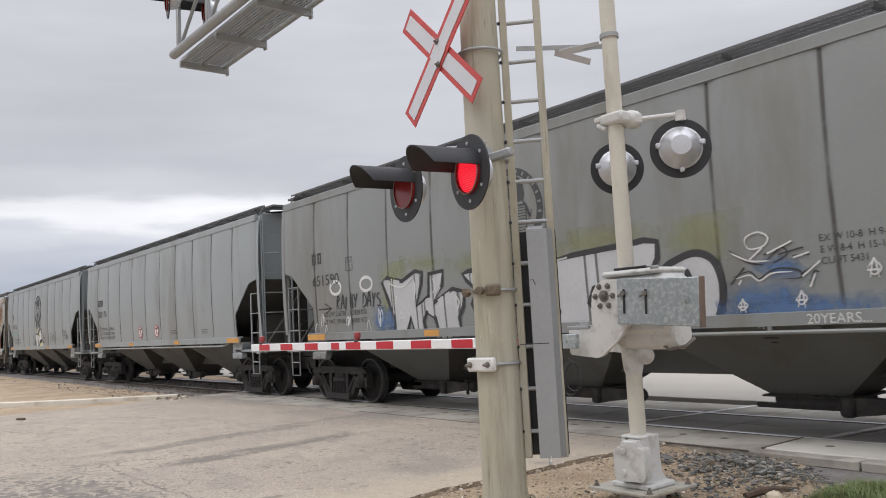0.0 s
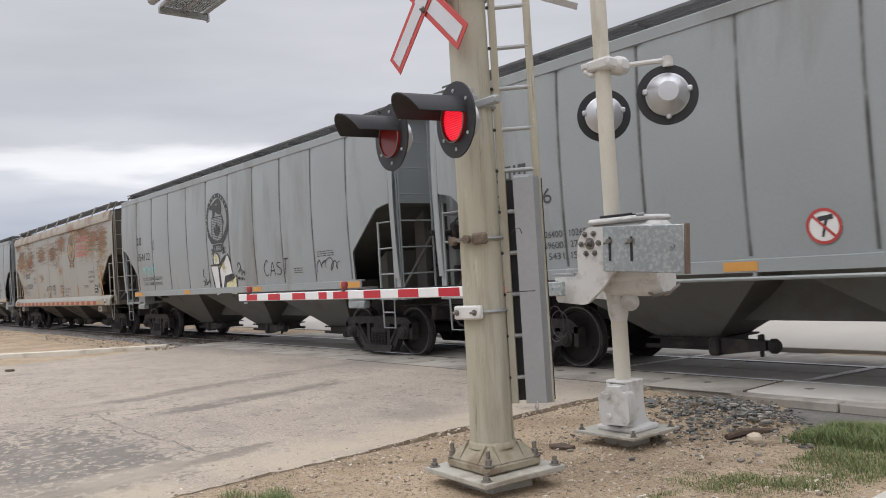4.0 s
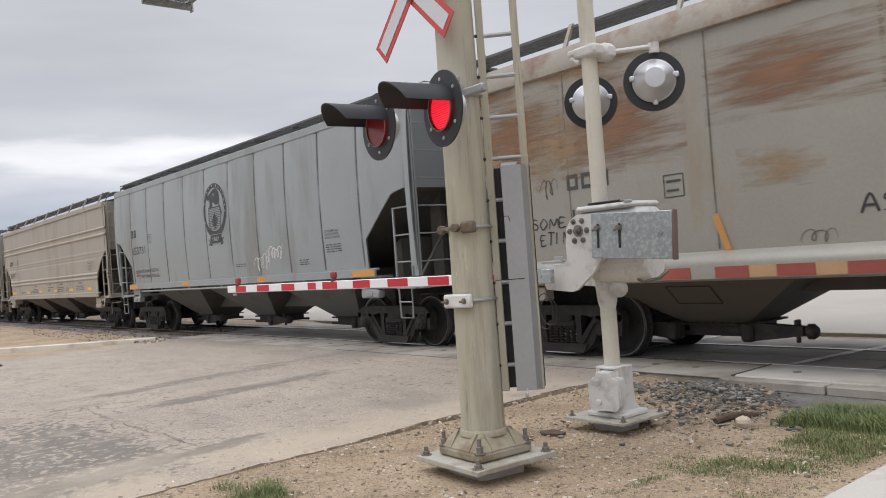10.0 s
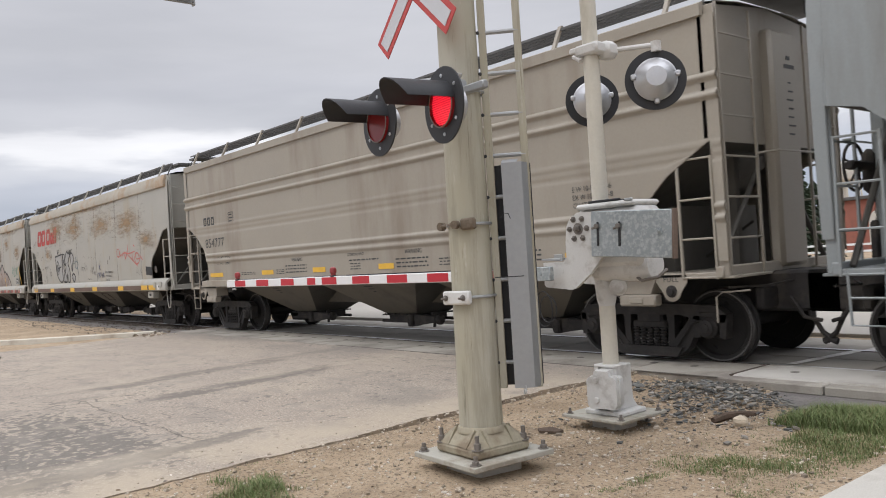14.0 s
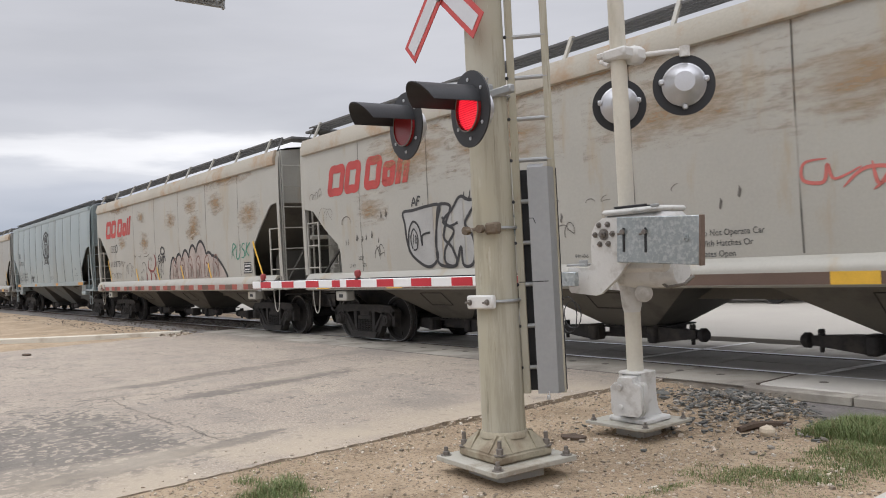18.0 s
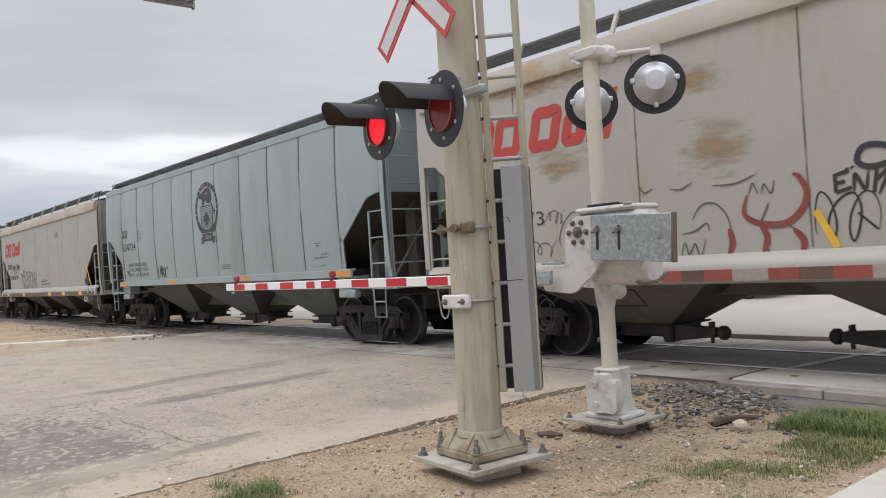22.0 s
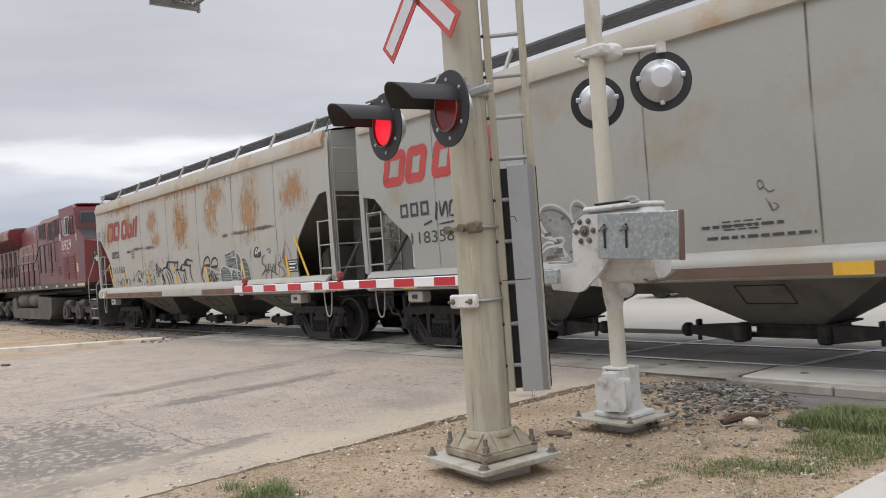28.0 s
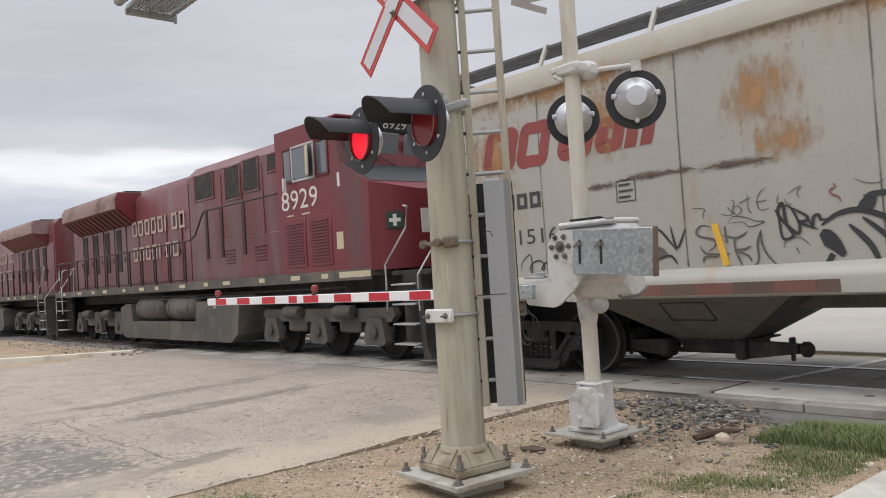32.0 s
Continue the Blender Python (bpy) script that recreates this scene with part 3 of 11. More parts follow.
M_GALV = mat("spangled_galvanised_plate", (0.34, 0.375, 0.385), 0.45, 0.55, var=0.10, scale=4, fine=40, bump=0.03, dirt=(0.50, 0.53, 0.53), dirt_amt=0.55, dirt_scale=30)
M_GALVPLAIN = mat("dull_galvanised_steel", (0.36, 0.37, 0.37), 0.55, 0.5, var=0.10, scale=3, fine=50, bump=0.05)
M_SHEET = mat("grey_sheet_metal", (0.33, 0.34, 0.345), 0.45, 0.45, var=0.08, scale=1.5, fine=30, bump=0.03)
M_HOOD = mat("black_signal_enamel", (0.022, 0.023, 0.026), 0.55, var=0.2, scale=4, fine=60, bump=0.05)
M_ALU = mat("cast_aluminium_dome", (0.58, 0.585, 0.60), 0.38, 0.75, var=0.06, scale=5, fine=60, bump=0.04)
M_SIGNRED = mat("reflective_red_sheeting", (0.48, 0.06, 0.055), 0.45, var=0.12, scale=6, fine=80, bump=0.02)
M_SIGNWHITE = mat("reflective_white_sheeting", (0.56, 0.57, 0.60), 0.45, var=0.05, bump=0.02)
M_ARMRED = mat("gate_arm_red_sheeting", (0.50, 0.02, 0.035), 0.4, var=0.06, scale=6, bump=0.01)
M_ARMWHITE = mat("gate_arm_white_sheeting", (0.78, 0.78, 0.78), 0.4, var=0.03, bump=0.01)
M_BOLT = mat("bolt_steel", (0.22, 0.20, 0.18), 0.55, 0.6, var=0.25, fine=80, bump=0.1)
M_CLAMP = mat("rusty_brown_clamp", (0.16, 0.125, 0.09), 0.75, 0.2, var=0.3, scale=12, fine=80, bump=0.2)
M_LENS = mat("dark_red_lens", (0.23, 0.018, 0.02), 0.25, var=0.1, scale=10, bump=0.05)
M_LIT = mat("lit_red_leds", (0.7, 0.03, 0.05), 0.3, var=0.05, emit=(1.0, 0.02, 0.045, 1.35), bump=0)
M_SHADE = mat("dark_red_shutter_blade", (0.23, 0.018, 0.02), 0.35, var=0.1, bump=0)
SHUTTERS = []


def bolt(parent, p, r=0.02, h=0.04, name="bolt", axis=(0, 0, 1), material=None):
    ax = Vector(axis)
    sh = Shape().lathe([(r, 0), (r, h * 0.45), (r * 0.6, h * 0.5), (r * 0.6, h), (0, h)], p, axis, 6)
    sh.lathe([(r * 1.6, -0.004), (r * 1.6, 0.004)], p, axis, 12)
    return part(name, sh, material or M_BOLT, parent)


def cantilever_signal():
    """Tall pole with base, ladder, sheet-metal guard, crossbuck, flashing lamps and the truss over the road."""
    px, py = -4.44, 3.95
    T0 = thing("cantilever_signal", "tall cream-painted crossing signal pole with ladder, lamps and cross sign", "railway signal", pose(px, py, 0, 0, 0, -4))
    part("grout_pad", Shape().box((0, 0, -0.03), (0.42, 0.42, 0.18), 0.03), M_CONC, T0, "hidden grout pad")
    part("base_plate", Shape().box((0, 0, 0.078), (0.74, 0.74, 0.04), 0.006), M_PLATE, T0, "pale grey steel base plate")
    # cast foot: square skirt, flared ribs
    ft = Shape()
    ft.box((0, 0, 0.135), (0.50, 0.50, 0.075), 0.02)
    ft.add([(sx * 0.24, sy * 0.24, 0.17) for sx, sy in ((-1, -1), (1, -1), (1, 1), (-1, 1))] + [(sx * 0.15, sy * 0.15, 0.27) for sx, sy in ((-1, -1), (1, -1), (1, 1), (-1, 1))],
           [(0, 1, 5, 4), (1, 2, 6, 5), (2, 3, 7, 6), (3, 0, 4, 7), (4, 5, 6, 7)])
    for k in range(4):
        a = k * math.pi / 2
        for o in (-0.11, 0.11):
            ca, sa = math.cos(a), math.sin(a)
            pts = [(0.15, 0.17), (0.245, 0.17), (0.165, 0.285), (0.15, 0.285)]
            vs = [(r * ca - (o + w) * sa, r * sa + (o + w) * ca, z) for w in (-0.012, 0.012) for r, z in pts]
            ft.add(vs, [(0, 1, 2, 3), (7, 6, 5, 4), (0, 1, 5, 4), (1, 2, 6, 5), (2, 3, 7, 6), (3, 0, 4, 7)])
    ft.lathe([(0.185, 0.25), (0.175, 0.285), (0.162, 0.295)], (0, 0, 0), (0, 0, 1), 32)
    part("foot_casting", ft, M_FOOT, T0, "ribbed cast foot")
    prof = [(0.163, 0.2), (0.162, 0.3)] + [(0.161 - 0.0028 * k, 0.3 + 0.5 * k) for k in range(1, 14)]
    part("pole", Shape().lathe(prof, (0, 0, 0), (0, 0, 1), 40), M_POLE, T0, "round weathered steel pole")
    for sx in (-1, 1):
        for sy in (-1, 1):
            bolt(T0, (sx * 0.315, sy * 0.315, 0.10), 0.026, 0.06, "anchor_bolt")
            bolt(T0, (sx * 0.215, sy * 0.215, 0.17), 0.026, 0.10, "foot_bolt")
    # clamps
    for z, nm in ((1.24, "strap_clamp"), (1.77, "ladder_clamp"), (3.57, "upper_clamp"), (2.74, "lamp_clamp")):
        sh = Shape().tube([(0.168 * math.cos(a), 0.168 * math.sin(a), z) for a in [2 * math.pi * k / 28 for k in range(28)]], 0.012, 6, True)
        part(nm, sh, M_GALVPLAIN, T0)
    part("clamp_plate", Shape().box((0.04, -0.178, 1.24), (0.25, 0.05, 0.10), 0.012, Euler((0, 0, radians(13))).to_matrix()), M_CASE, T0, "white clamp plate with two bolts")
    for dx in (-0.04, 0.12):
        bolt(T0, (dx, -0.205 + (dx - 0.04) * 0.23, 1.24), 0.014, 0.05, axis=(0.228, -0.973, 0))
    part("clamp_saddle", Shape().lathe([(0.03, 0), (0.03, 0.04)], (0.08, -0.17, 1.77), (0.3, -1, 0), 16).box((0.15, -0.12, 1.77), (0.14, 0.06, 0.085), 0.015).tube([(-0.19, -0.12, 1.77), (0.1, -0.2, 1.775)], 0.013, 8).lathe([(0.032, -0.02), (0.032, 0.02)], (-0.18, -0.12, 1.77), (0.3, -1, 0), 16), M_CLAMP, T0, "rusty clamp saddle and rod")
    # ladder: two flat stiles set off the pole to the side, rungs through
    for nm, (x, y) in (("ladder_rail", (0.130, 0.135)), ("ladder_rail", (0.305, 0.325))):
        part(nm, Shape().box((x, y, 3.35), (0.055, 0.03, 5.6), 0.004, Euler((0, 0, radians(45))).to_matrix()), M_POLE, T0)
    for k in range(19):
        z = 0.74 + 0.305 * k
        r = part("rung", Shape().tube([(0.125, 0.13, z), (0.31, 0.33, z)], 0.016, 8), M_GALVPLAIN, T0)
        part("rung_bolt", Shape().lathe([(0.013, 0), (0.013, 0.012), (0.006, 0.014)], (0.118, 0.105, z), (0.7, -0.7, 0), 8), M_HOOD, r)
    # folded guard over the lower rungs, with staple
    gd = Shape()
    prof = [(0.238, 0.20), (0.236, 0.152), (0.315, 0.235), (0.335, 0.26), (0.30, 0.36)]
    gd.grid([[(x + 0.02, y - 0.02, z) for x, y in prof] for z in (0.56, 1.36, 1.362, 2.2)])
    gd.grid([[(x + 0.017, y - 0.012, z) for x, y in prof] for z in (0.56, 2.2)])
    gd.add([(prof[1][0] + 0.02, prof[1][1] - 0.02, 2.2), (prof[2][0] + 0.02, prof[2][1] - 0.02, 2.2), (prof[2][0] - 0.03, prof[2][1] + 0.04, 2.23), (prof[1][0] - 0.03, prof[1][1] + 0.04, 2.23)], [(0, 1, 2, 3)])
    # added black sheet: stands in for the shade inside the guard
    part("guard_back", Shape().add([(x - 0.05, y + 0.05, z) for x, y in ((0.13, 0.135), (0.33, 0.345)) for z in (0.56, 2.2)] + [(x - 0.054, y + 0.054, z) for x, y in ((0.13, 0.135), (0.33, 0.345)) for z in (0.56, 2.2)], [(0, 1, 3, 2), (4, 6, 7, 5), (0, 4, 5, 1), (2, 3, 7, 6), (0, 2, 6, 4), (1, 5, 7, 3)]), M_HOOD, T0, "black sheet added to darken the gap by the rungs")
    g = part("ladder_guard", gd, M_SHEET, T0, "plain grey sheet-metal climbing guard", smooth=30)
    part("seam_line", Shape().box((0.262, 0.14, 1.37), (0.21, 0.006, 0.006), 0, Euler((0, 0, radians(46))).to_matrix()), M_HOOD, g)
    part("padlock", Shape().box((0.30, 0.19, 0.53), (0.03, 0.02, 0.035), 0.006).tube([(0.29, 0.19, 0.545), (0.29, 0.19, 0.575), (0.31, 0.19, 0.575), (0.31, 0.19, 0.545)], 0.004, 6), M_ALU, g, "small padlock")
    part("guard_mark", Shape().tube([(0.235, 0.115, 1.80), (0.25, 0.13, 1.83), (0.275, 0.155, 1.83), (0.285, 0.165, 1.79)], 0.004, 6), M_HOOD, g, "dark scuff mark")
    # crossbuck
    hub = Vector((-0.175, -0.25, 3.60))
    part("sign_bracket", Shape().tube([(-0.1, -0.1, 3.57), hub + Vector((0.03, 0.05, 0))], 0.02, 8).box(hub + Vector((0, 0.03, 0)), (0.1, 0.05, 0.24), 0.01), M_BOLT, T0)
    for ang, dy, nm in ((-47.0, 0.0, "cross_blade"), (47.0, -0.012, "cross_blade")):
        m = Euler((0, radians(ang), 0)).to_matrix()
        bl = part(nm, Shape().box(hub + Vector((0, dy, 0)), (0.205, 0.008, 1.22), 0.002, m), M_SIGNRED, T0, "red-edged white reflective sign blade")
        for side in (-1, 1):
            c = hub + Vector((0, dy - 0.006, 0)) + m @ Vector((0, 0, side * 0.31))
            part("white_field", Shape().box(c, (0.118, 0.004, 0.52), 0.0, m), M_SIGNWHITE, bl)
    part("white_field", Shape().box(hub + Vector((0, -0.021, 0)), (0.15, 0.003, 0.15), 0.0, Euler((0, radians(45), 0)).to_matrix()), M_SIGNWHITE, T0, "white sign centre")
    for dz in (-0.09, 0.09):
        bolt(T0, hub + Vector((0.0, -0.02, dz)), 0.016, 0.03, axis=(0, -1, 0))
    # crossarm with two lamps facing the road
    arm = Shape().tube([(-0.53, -0.30, 2.90), (0.12, -0.33, 2.785)], 0.028, 10)
    arm.box((0.14, -0.20, 2.77), (0.09, 0.26, 0.08), 0.015).box((0.30, -0.12, 2.72), (0.30, 0.05, 0.06), 0.01)
    part("crossarm", arm, M_GALVPLAIN, T0, "galvanised lamp crossarm")
    for k, (x, y) in enumerate(((0.335, -0.40), (-0.555, -0.37))):
        flasher(T0, (x, y, 2.575 if k == 0 else 2.61), -6.0 if k == 0 else -3.0, k)
    # truss over the road with walkway, squared to the road
    z0 = 5.5
    sq = pose(0, 0, 0, 0, 0, 4)

    def tpart(name, shape, label="", smooth=40):
        return part(name, shape, M_GALVPLAIN, T0, label, smooth, sq)
    tpart("truss_pipe", Shape().tube([(-0.1, 0.0, z0), (-6.39, -0.06, z0)], 0.065, 12), "lower truss pipe")
    tpart("truss_pipe", Shape().tube([(-0.1, 0.0, z0 + 0.75), (-6.2, -0.06, z0 + 0.75)], 0.065, 12), "upper truss pipe")
    for k in range(6):
        x = -0.95 - 1.06 * k
        tpart("truss_post", Shape().box((x, -0.03, z0 + 0.37), (0.08, 0.05, 0.78), 0.008))
        tpart("truss_brace", Shape().tube([(x, -0.03, z0 + 0.02), (x + 0.95, -0.03, z0 + 0.72)], 0.024, 8))
    for k in range(5):
        x = -6.53 + 1.28 * k
        tpart("walkway_bearer", Shape().box((x, 0.43, z0 - 0.06), (0.05, 0.70, 0.10), 0.006).box((x, 0.79, z0 - 0.05), (0.07, 0.03, 0.16), 0.004))
    for yy in (0.29, 0.57):
        gr = Shape()
        for k in range(112):
            gr.box((-6.5 + 0.046 * k, yy, z0), (0.014, 0.22, 0.02), 0)
        for k in range(6):
            gr.box((-3.9, yy - 0.11 + 0.044 * k, z0), (5.2, 0.012, 0.02), 0)
        tpart("walkway_grating", gr, "open walkway grating", None)
    for yy in (0.12, 0.43, 0.74):
        tpart("walkway_channel", Shape().box((-3.9, yy, z0 - 0.01), (5.25, 0.06, 0.06), 0.008))
    for x, y, z in ((-5.86, -0.30, 6.07), (-6.2, 0.35, 6.18)):
        q = sq @ Vector((x, y, z))
        flasher(T0, tuple(q), -10, 1, small=True)
    return T0


def flasher(parent, c, yaw, phase, small=False):
    """A flashing lamp: round black background, long hood, lens with always glowing board behind an added turning
    shutter.
    """
    m = pose(*c, 0, 0, yaw)
    R_ = 0.26
    back = Shape().lathe([(R_, 0.0), (R_, 0.012), (0.115, 0.014), (0.115, 0.0)], (0, 0, 0), (0, -1, 0), 40)
    lamp = part("lamp_background", back, M_HOOD, parent, "round black lamp background", at=m)
    part("lamp_housing", Shape().lathe([(0.13, 0.0), (0.135, -0.04), (0.12, -0.11), (0.06, -0.15), (0.0, -0.155)], (0, 0, 0), (0, -1, 0), 28), M_ALU, lamp, "cast lamp housing")
    part("lamp_hanger", Shape().tube([(0, 0.10, 0.0), (0, 0.11, 0.14), (0.03, 0.11, 0.22)], 0.022, 8), M_ALU, lamp)
    # hood: tunnel roof that is cut slanting at its mouth
    hd, n = Shape(), 24
    for r in (0.166, 0.159):
        a_, b_ = [], []
        for k in range(n + 1):
            a = radians(10) + (math.pi - radians(20)) * k / n
            u = max(0.0, math.sin(a))
            x, z = r * math.cos(a), r * math.sin(a) - 0.004
            a_.append((x, -0.01, z))
            b_.append((x, -(0.345 + 0.115 * u), z))
        hd.grid([a_, b_])
        if r > 0.162:
            outer = b_
        else:
            hd.grid([outer, b_])
    part("hood", hd, M_HOOD, lamp, "long slanted black hood")
    part("lens", Shape().lathe([(0.144, 0.016), (0.143, 0.017), (0.0, 0.019)], (0, 0, 0), (0, -1, 0), 32), M_LENS if small else M_LIT, lamp, "red LED lens", smooth=60)
    part("lens_collar", Shape().lathe([(0.147, 0.012), (0.147, 0.036), (0.156, 0.036), (0.156, 0.012)], (0, 0, 0), (0, -1, 0), 36, False), M_LENS, lamp)
    rim = Shape().tube([(0.152 * math.cos(a), -0.036, 0.152 * math.sin(a)) for a in [2 * math.pi * k / 36 for k in range(36)]], 0.005, 6, True)
    part("lens_rim", rim, M_BOLT, lamp)
    for a in (35, 90, 145, 215, 270, 325):
        bolt(lamp, (0.20 * math.cos(radians(a)), -0.014, 0.20 * math.sin(radians(a))), 0.008, 0.01, axis=(0, -1, 0), material=M_ALU)
    if not small:
        # invented blades: they cover the always glowing board to make it blink
        for k in range(19):
            z = -0.1377 + 0.0153 * k
            w = math.sqrt(max(0.02 ** 2, 0.1465 ** 2 - z * z))
            blade = part("shutter_blade", Shape().box((0, 0, 0), (2 * w, 0.0162, 0.0012), 0), M_SHADE, lamp, at=pose(0, -0.0285, z))
            SHUTTERS.append((blade, phase, z))
    return lamp


cantilever_signal()


def gate_signal():
    """Mast with cast base, gate mechanism, counterweight plates, barrier arm and a pair of lamps seen from behind."""
    mx, my = -4.53, 5.60
    G = thing("crossing_gate", "off-white crossing gate mast with lowered striped barrier arm", "crossing gate", pose(mx, my, 0))
    part("foundation", Shape().box((0, 0, -0.04), (0.30, 0.30, 0.2), 0.03), M_CONC, G)
    part("base_plate", Shape().box((0, 0, 0.072), (0.66, 0.63, 0.025), 0.004), M_PLATE, G, "thin steel base plate")
    for sx in (-1, 1):
        for sy in (-1, 1):
            bolt(G, (sx * 0.28, sy * 0.26, 0.085), 0.02, 0.05, "anchor_bolt")
    # split cast base with round-cornered terminal box
    cb = Shape().box((0.02, 0.0, 0.105), (0.40, 0.36, 0.045), 0.012)
    for sx in (-0.085, 0.115):
        cb.prism([(-0.17, 0.125), (0.17, 0.125), (0.115, 0.19), (0.10, 0.28), (0.10, 0.50), (-0.10, 0.50), (-0.10, 0.28), (-0.115, 0.19)], sx - 0.02, sx + 0.02, "x")
    cb.box((0.015, 0.0, 0.31), (0.15, 0.18, 0.38), 0.02).box((0.015, 0.0, 0.50), (0.24, 0.22, 0.025), 0.008)
    part("base_casting", cb, M_CASE, G, "cast white mast base")
    tb = Shape()
    rb = [(-0.135, 0.19), (-0.11, 0.155), (0.11, 0.155), (0.135, 0.19), (0.135, 0.40), (0.115, 0.425), (0.075, 0.435), (0.06, 0.48), (-0.06, 0.48), (-0.075, 0.435), (-0.115, 0.425), (-0.135, 0.40)]
    tb.prism([(x, z) for x, z in rb], -0.27, -0.11)
    tb.prism([(x * 1.06, 0.355 + (z - 0.355) * 1.05) for x, z in rb], -0.215, -0.19)
    t = part("terminal_box", tb, M_CASE, G, "round-cornered white terminal box", at=pose(0.0, 0.02, 0.0, 0, 0, 16))
    part("box_boss", Shape().lathe([(0.028, 0), (0.024, 0.02), (0, 0.022)], (-0.05, -0.27, 0.40), (0, -1, 0), 12), M_CASE, t)
    part("box_boss", Shape().lathe([(0.026, 0), (0.022, 0.02), (0, 0.022)], (-0.05, -0.27, 0.23), (0, -1, 0), 12), M_CASE, t)
    part("mast", Shape().lathe([(0.071, 0.45), (0.070, 4.6), (0.0, 4.62)], (0, 0, 0), (0, 0, 1), 32), M_MAST, G, "round off-white mast")
    # mechanism case around the mast
    mc = Shape().box((0.20, -0.03, 1.62), (0.68, 0.34, 0.50), 0.04)
    mc.box((0.20, -0.03, 1.895), (0.62, 0.38, 0.05), 0.02)
    part("mechanism_case", mc, M_CASE, G, "white gate mechanism case")
    part("case_lid", Shape().box((0.20, -0.05, 1.926), (0.36, 0.28, 0.012), 0.003).tube([(0.03, -0.2, 1.936), (0.37, -0.2, 1.936)], 0.007, 6), M_HOOD, G, "dark lid edge")
    part("hasp", Shape().box((0.46, -0.21, 1.92), (0.08, 0.02, 0.025), 0.005), M_GALVPLAIN, G)
    part("motor_barrel", Shape().lathe([(0.0, -0.40), (0.12, -0.39), (0.135, -0.35), (0.13, 0.20), (0.115, 0.22), (0.0, 0.225)], (0.34, -0.03, 1.37), (1, 0, 0), 24), M_CASE, G, "rounded lower drum of the mechanism")
    part("mast_collar", Shape().lathe([(0.07, 1.02), (0.085, 1.08), (0.095, 1.20), (0.105, 1.34)], (0, 0, 0), (0, 0, 1), 28), M_CASE, G)
    part("side_knob", Shape().lathe([(0.075, 0), (0.075, 0.05), (0.05, 0.06), (0.05, 0.075), (0.0, 0.076)], (0.17, -0.04, 1.19), (0.55, -0.83, 0), 24), M_CASE, G, "round conduit cap")
    part("cable_loop", Shape().tube([(0.42, -0.1, 1.27), (0.5, -0.15, 1.245), (0.64, -0.12, 1.27), (0.68, -0.05, 1.33)], 0.014, 8), M_BOLT, G)
    lp = Shape()
    for r, dx in ((0.16, 0.0), (0.12, 0.05)):
        lp.tube([(-0.42 + dx + 0.10 * math.cos(a), -0.36, 1.02 + r * math.sin(a)) for a in [2 * math.pi * k / 16 for k in range(17)]], 0.005, 5)
    part("wire_loop", lp, M_HOOD, G, "thin dangling wire loop")
    # arm support: white plate bent to a hook towards the road
    hook = [(-0.45, 1.43), (-0.45, 1.235), (-0.43, 1.21), (-0.14, 1.185), (-0.08, 1.20), (0.10, 1.33), (0.27, 1.50), (0.27, 1.84), (-0.02, 1.85), (-0.10, 1.81), (-0.15, 1.74), (-0.17, 1.60), (-0.17, 1.47), (-0.21, 1.43)]
    part("arm_bracket", Shape().prism(hook, -0.30, -0.265), M_CASE, G, "white arm support plate")
    part("arm_bracket", Shape().prism(hook, 0.20, 0.235), M_CASE, G, "white arm support plate")
    hb = Vector((-0.015, -0.305, 1.71))
    bolt(G, hb, 0.032, 0.05, "pivot_bolt", (0, -1, 0))
    for k in range(6):
        a = radians(60 * k)
        bolt(G, hb + Vector((0.095 * math.cos(a), 0, 0.095 * math.sin(a))), 0.016, 0.03, axis=(0, -1, 0))
    # counterweight plates
    tilt = Matrix.Translation((0.2, 0, 1.66)) @ pose(0, 0, 0, 0, 3.2, 0) @ Matrix.Translation((-0.2, 0, -1.66))
    for k in range(3):
        part("counterweight_plate", Shape().box((0.585, -0.335 - 0.022 * k, 1.655), (0.785, 0.02, 0.375), 0.006), M_GALV, G, "spangled galvanised counterweight plate", at=tilt)
    part("plate_edge", Shape().box((0.985, -0.357, 1.655), (0.014, 0.064, 0.385), 0.004), M_BROWNEDGE, G, "brown rusty plate edge", at=tilt)
    for x in (0.27, 0.49):
        part("slot", Shape().box((x, -0.393, 1.655), (0.022, 0.006, 0.20), 0.002), M_HOOD, G, "dark adjusting slot", at=tilt)
        part("slot_bolt", Shape().tube([(x - 0.045, -0.41, 1.70), (x + 0.01, -0.41, 1.72)], 0.011, 8).lathe([(0.022, 0), (0.022, 0.02)], (x, -0.40, 1.72), (0, -1, 0), 6), M_BOLT, G, at=tilt)
    bolt(G, (0.86, -0.392, 1.64), 0.022, 0.02, axis=(0, -1, 0), material=M_GALV)
    part("arm_clip", Shape().box((-0.39, -0.15, 1.455), (0.22, 0.24, 0.02), 0.004).box((-0.30, -0.26, 1.47), (0.10, 0.012, 0.06), 0.003), M_GALVPLAIN, G)
    # barrier arm: hollow white bar with red fields, chain of wires and lamps on top
    ay, az = -0.40, 1.335
    arm = part("barrier_arm", Shape().box((-3.62, ay, az), (6.48, 0.045, 0.105), 0.008), M_ARMWHITE, G, "red and white striped barrier arm")
    reds = [(-11.1, -10.76), (-10.41, -10.05), (-9.69, -9.34), (-8.99, -8.79), (-8.63, -8.29), (-7.94, -7.59), (-7.24, -6.87), (-6.52, -6.18), (-5.80, -5.45), (-5.16, -4.97)]
    for a, b in reds:
        part("red_field", Shape().box(((a + b) / 2 - mx, ay - 0.0235, az), (b - a, 0.003, 0.088), 0), M_ARMRED, arm)
        part("red_field", Shape().box(((a + b) / 2 - mx, ay + 0.0235, az), (b - a, 0.003, 0.088), 0), M_ARMRED, arm)
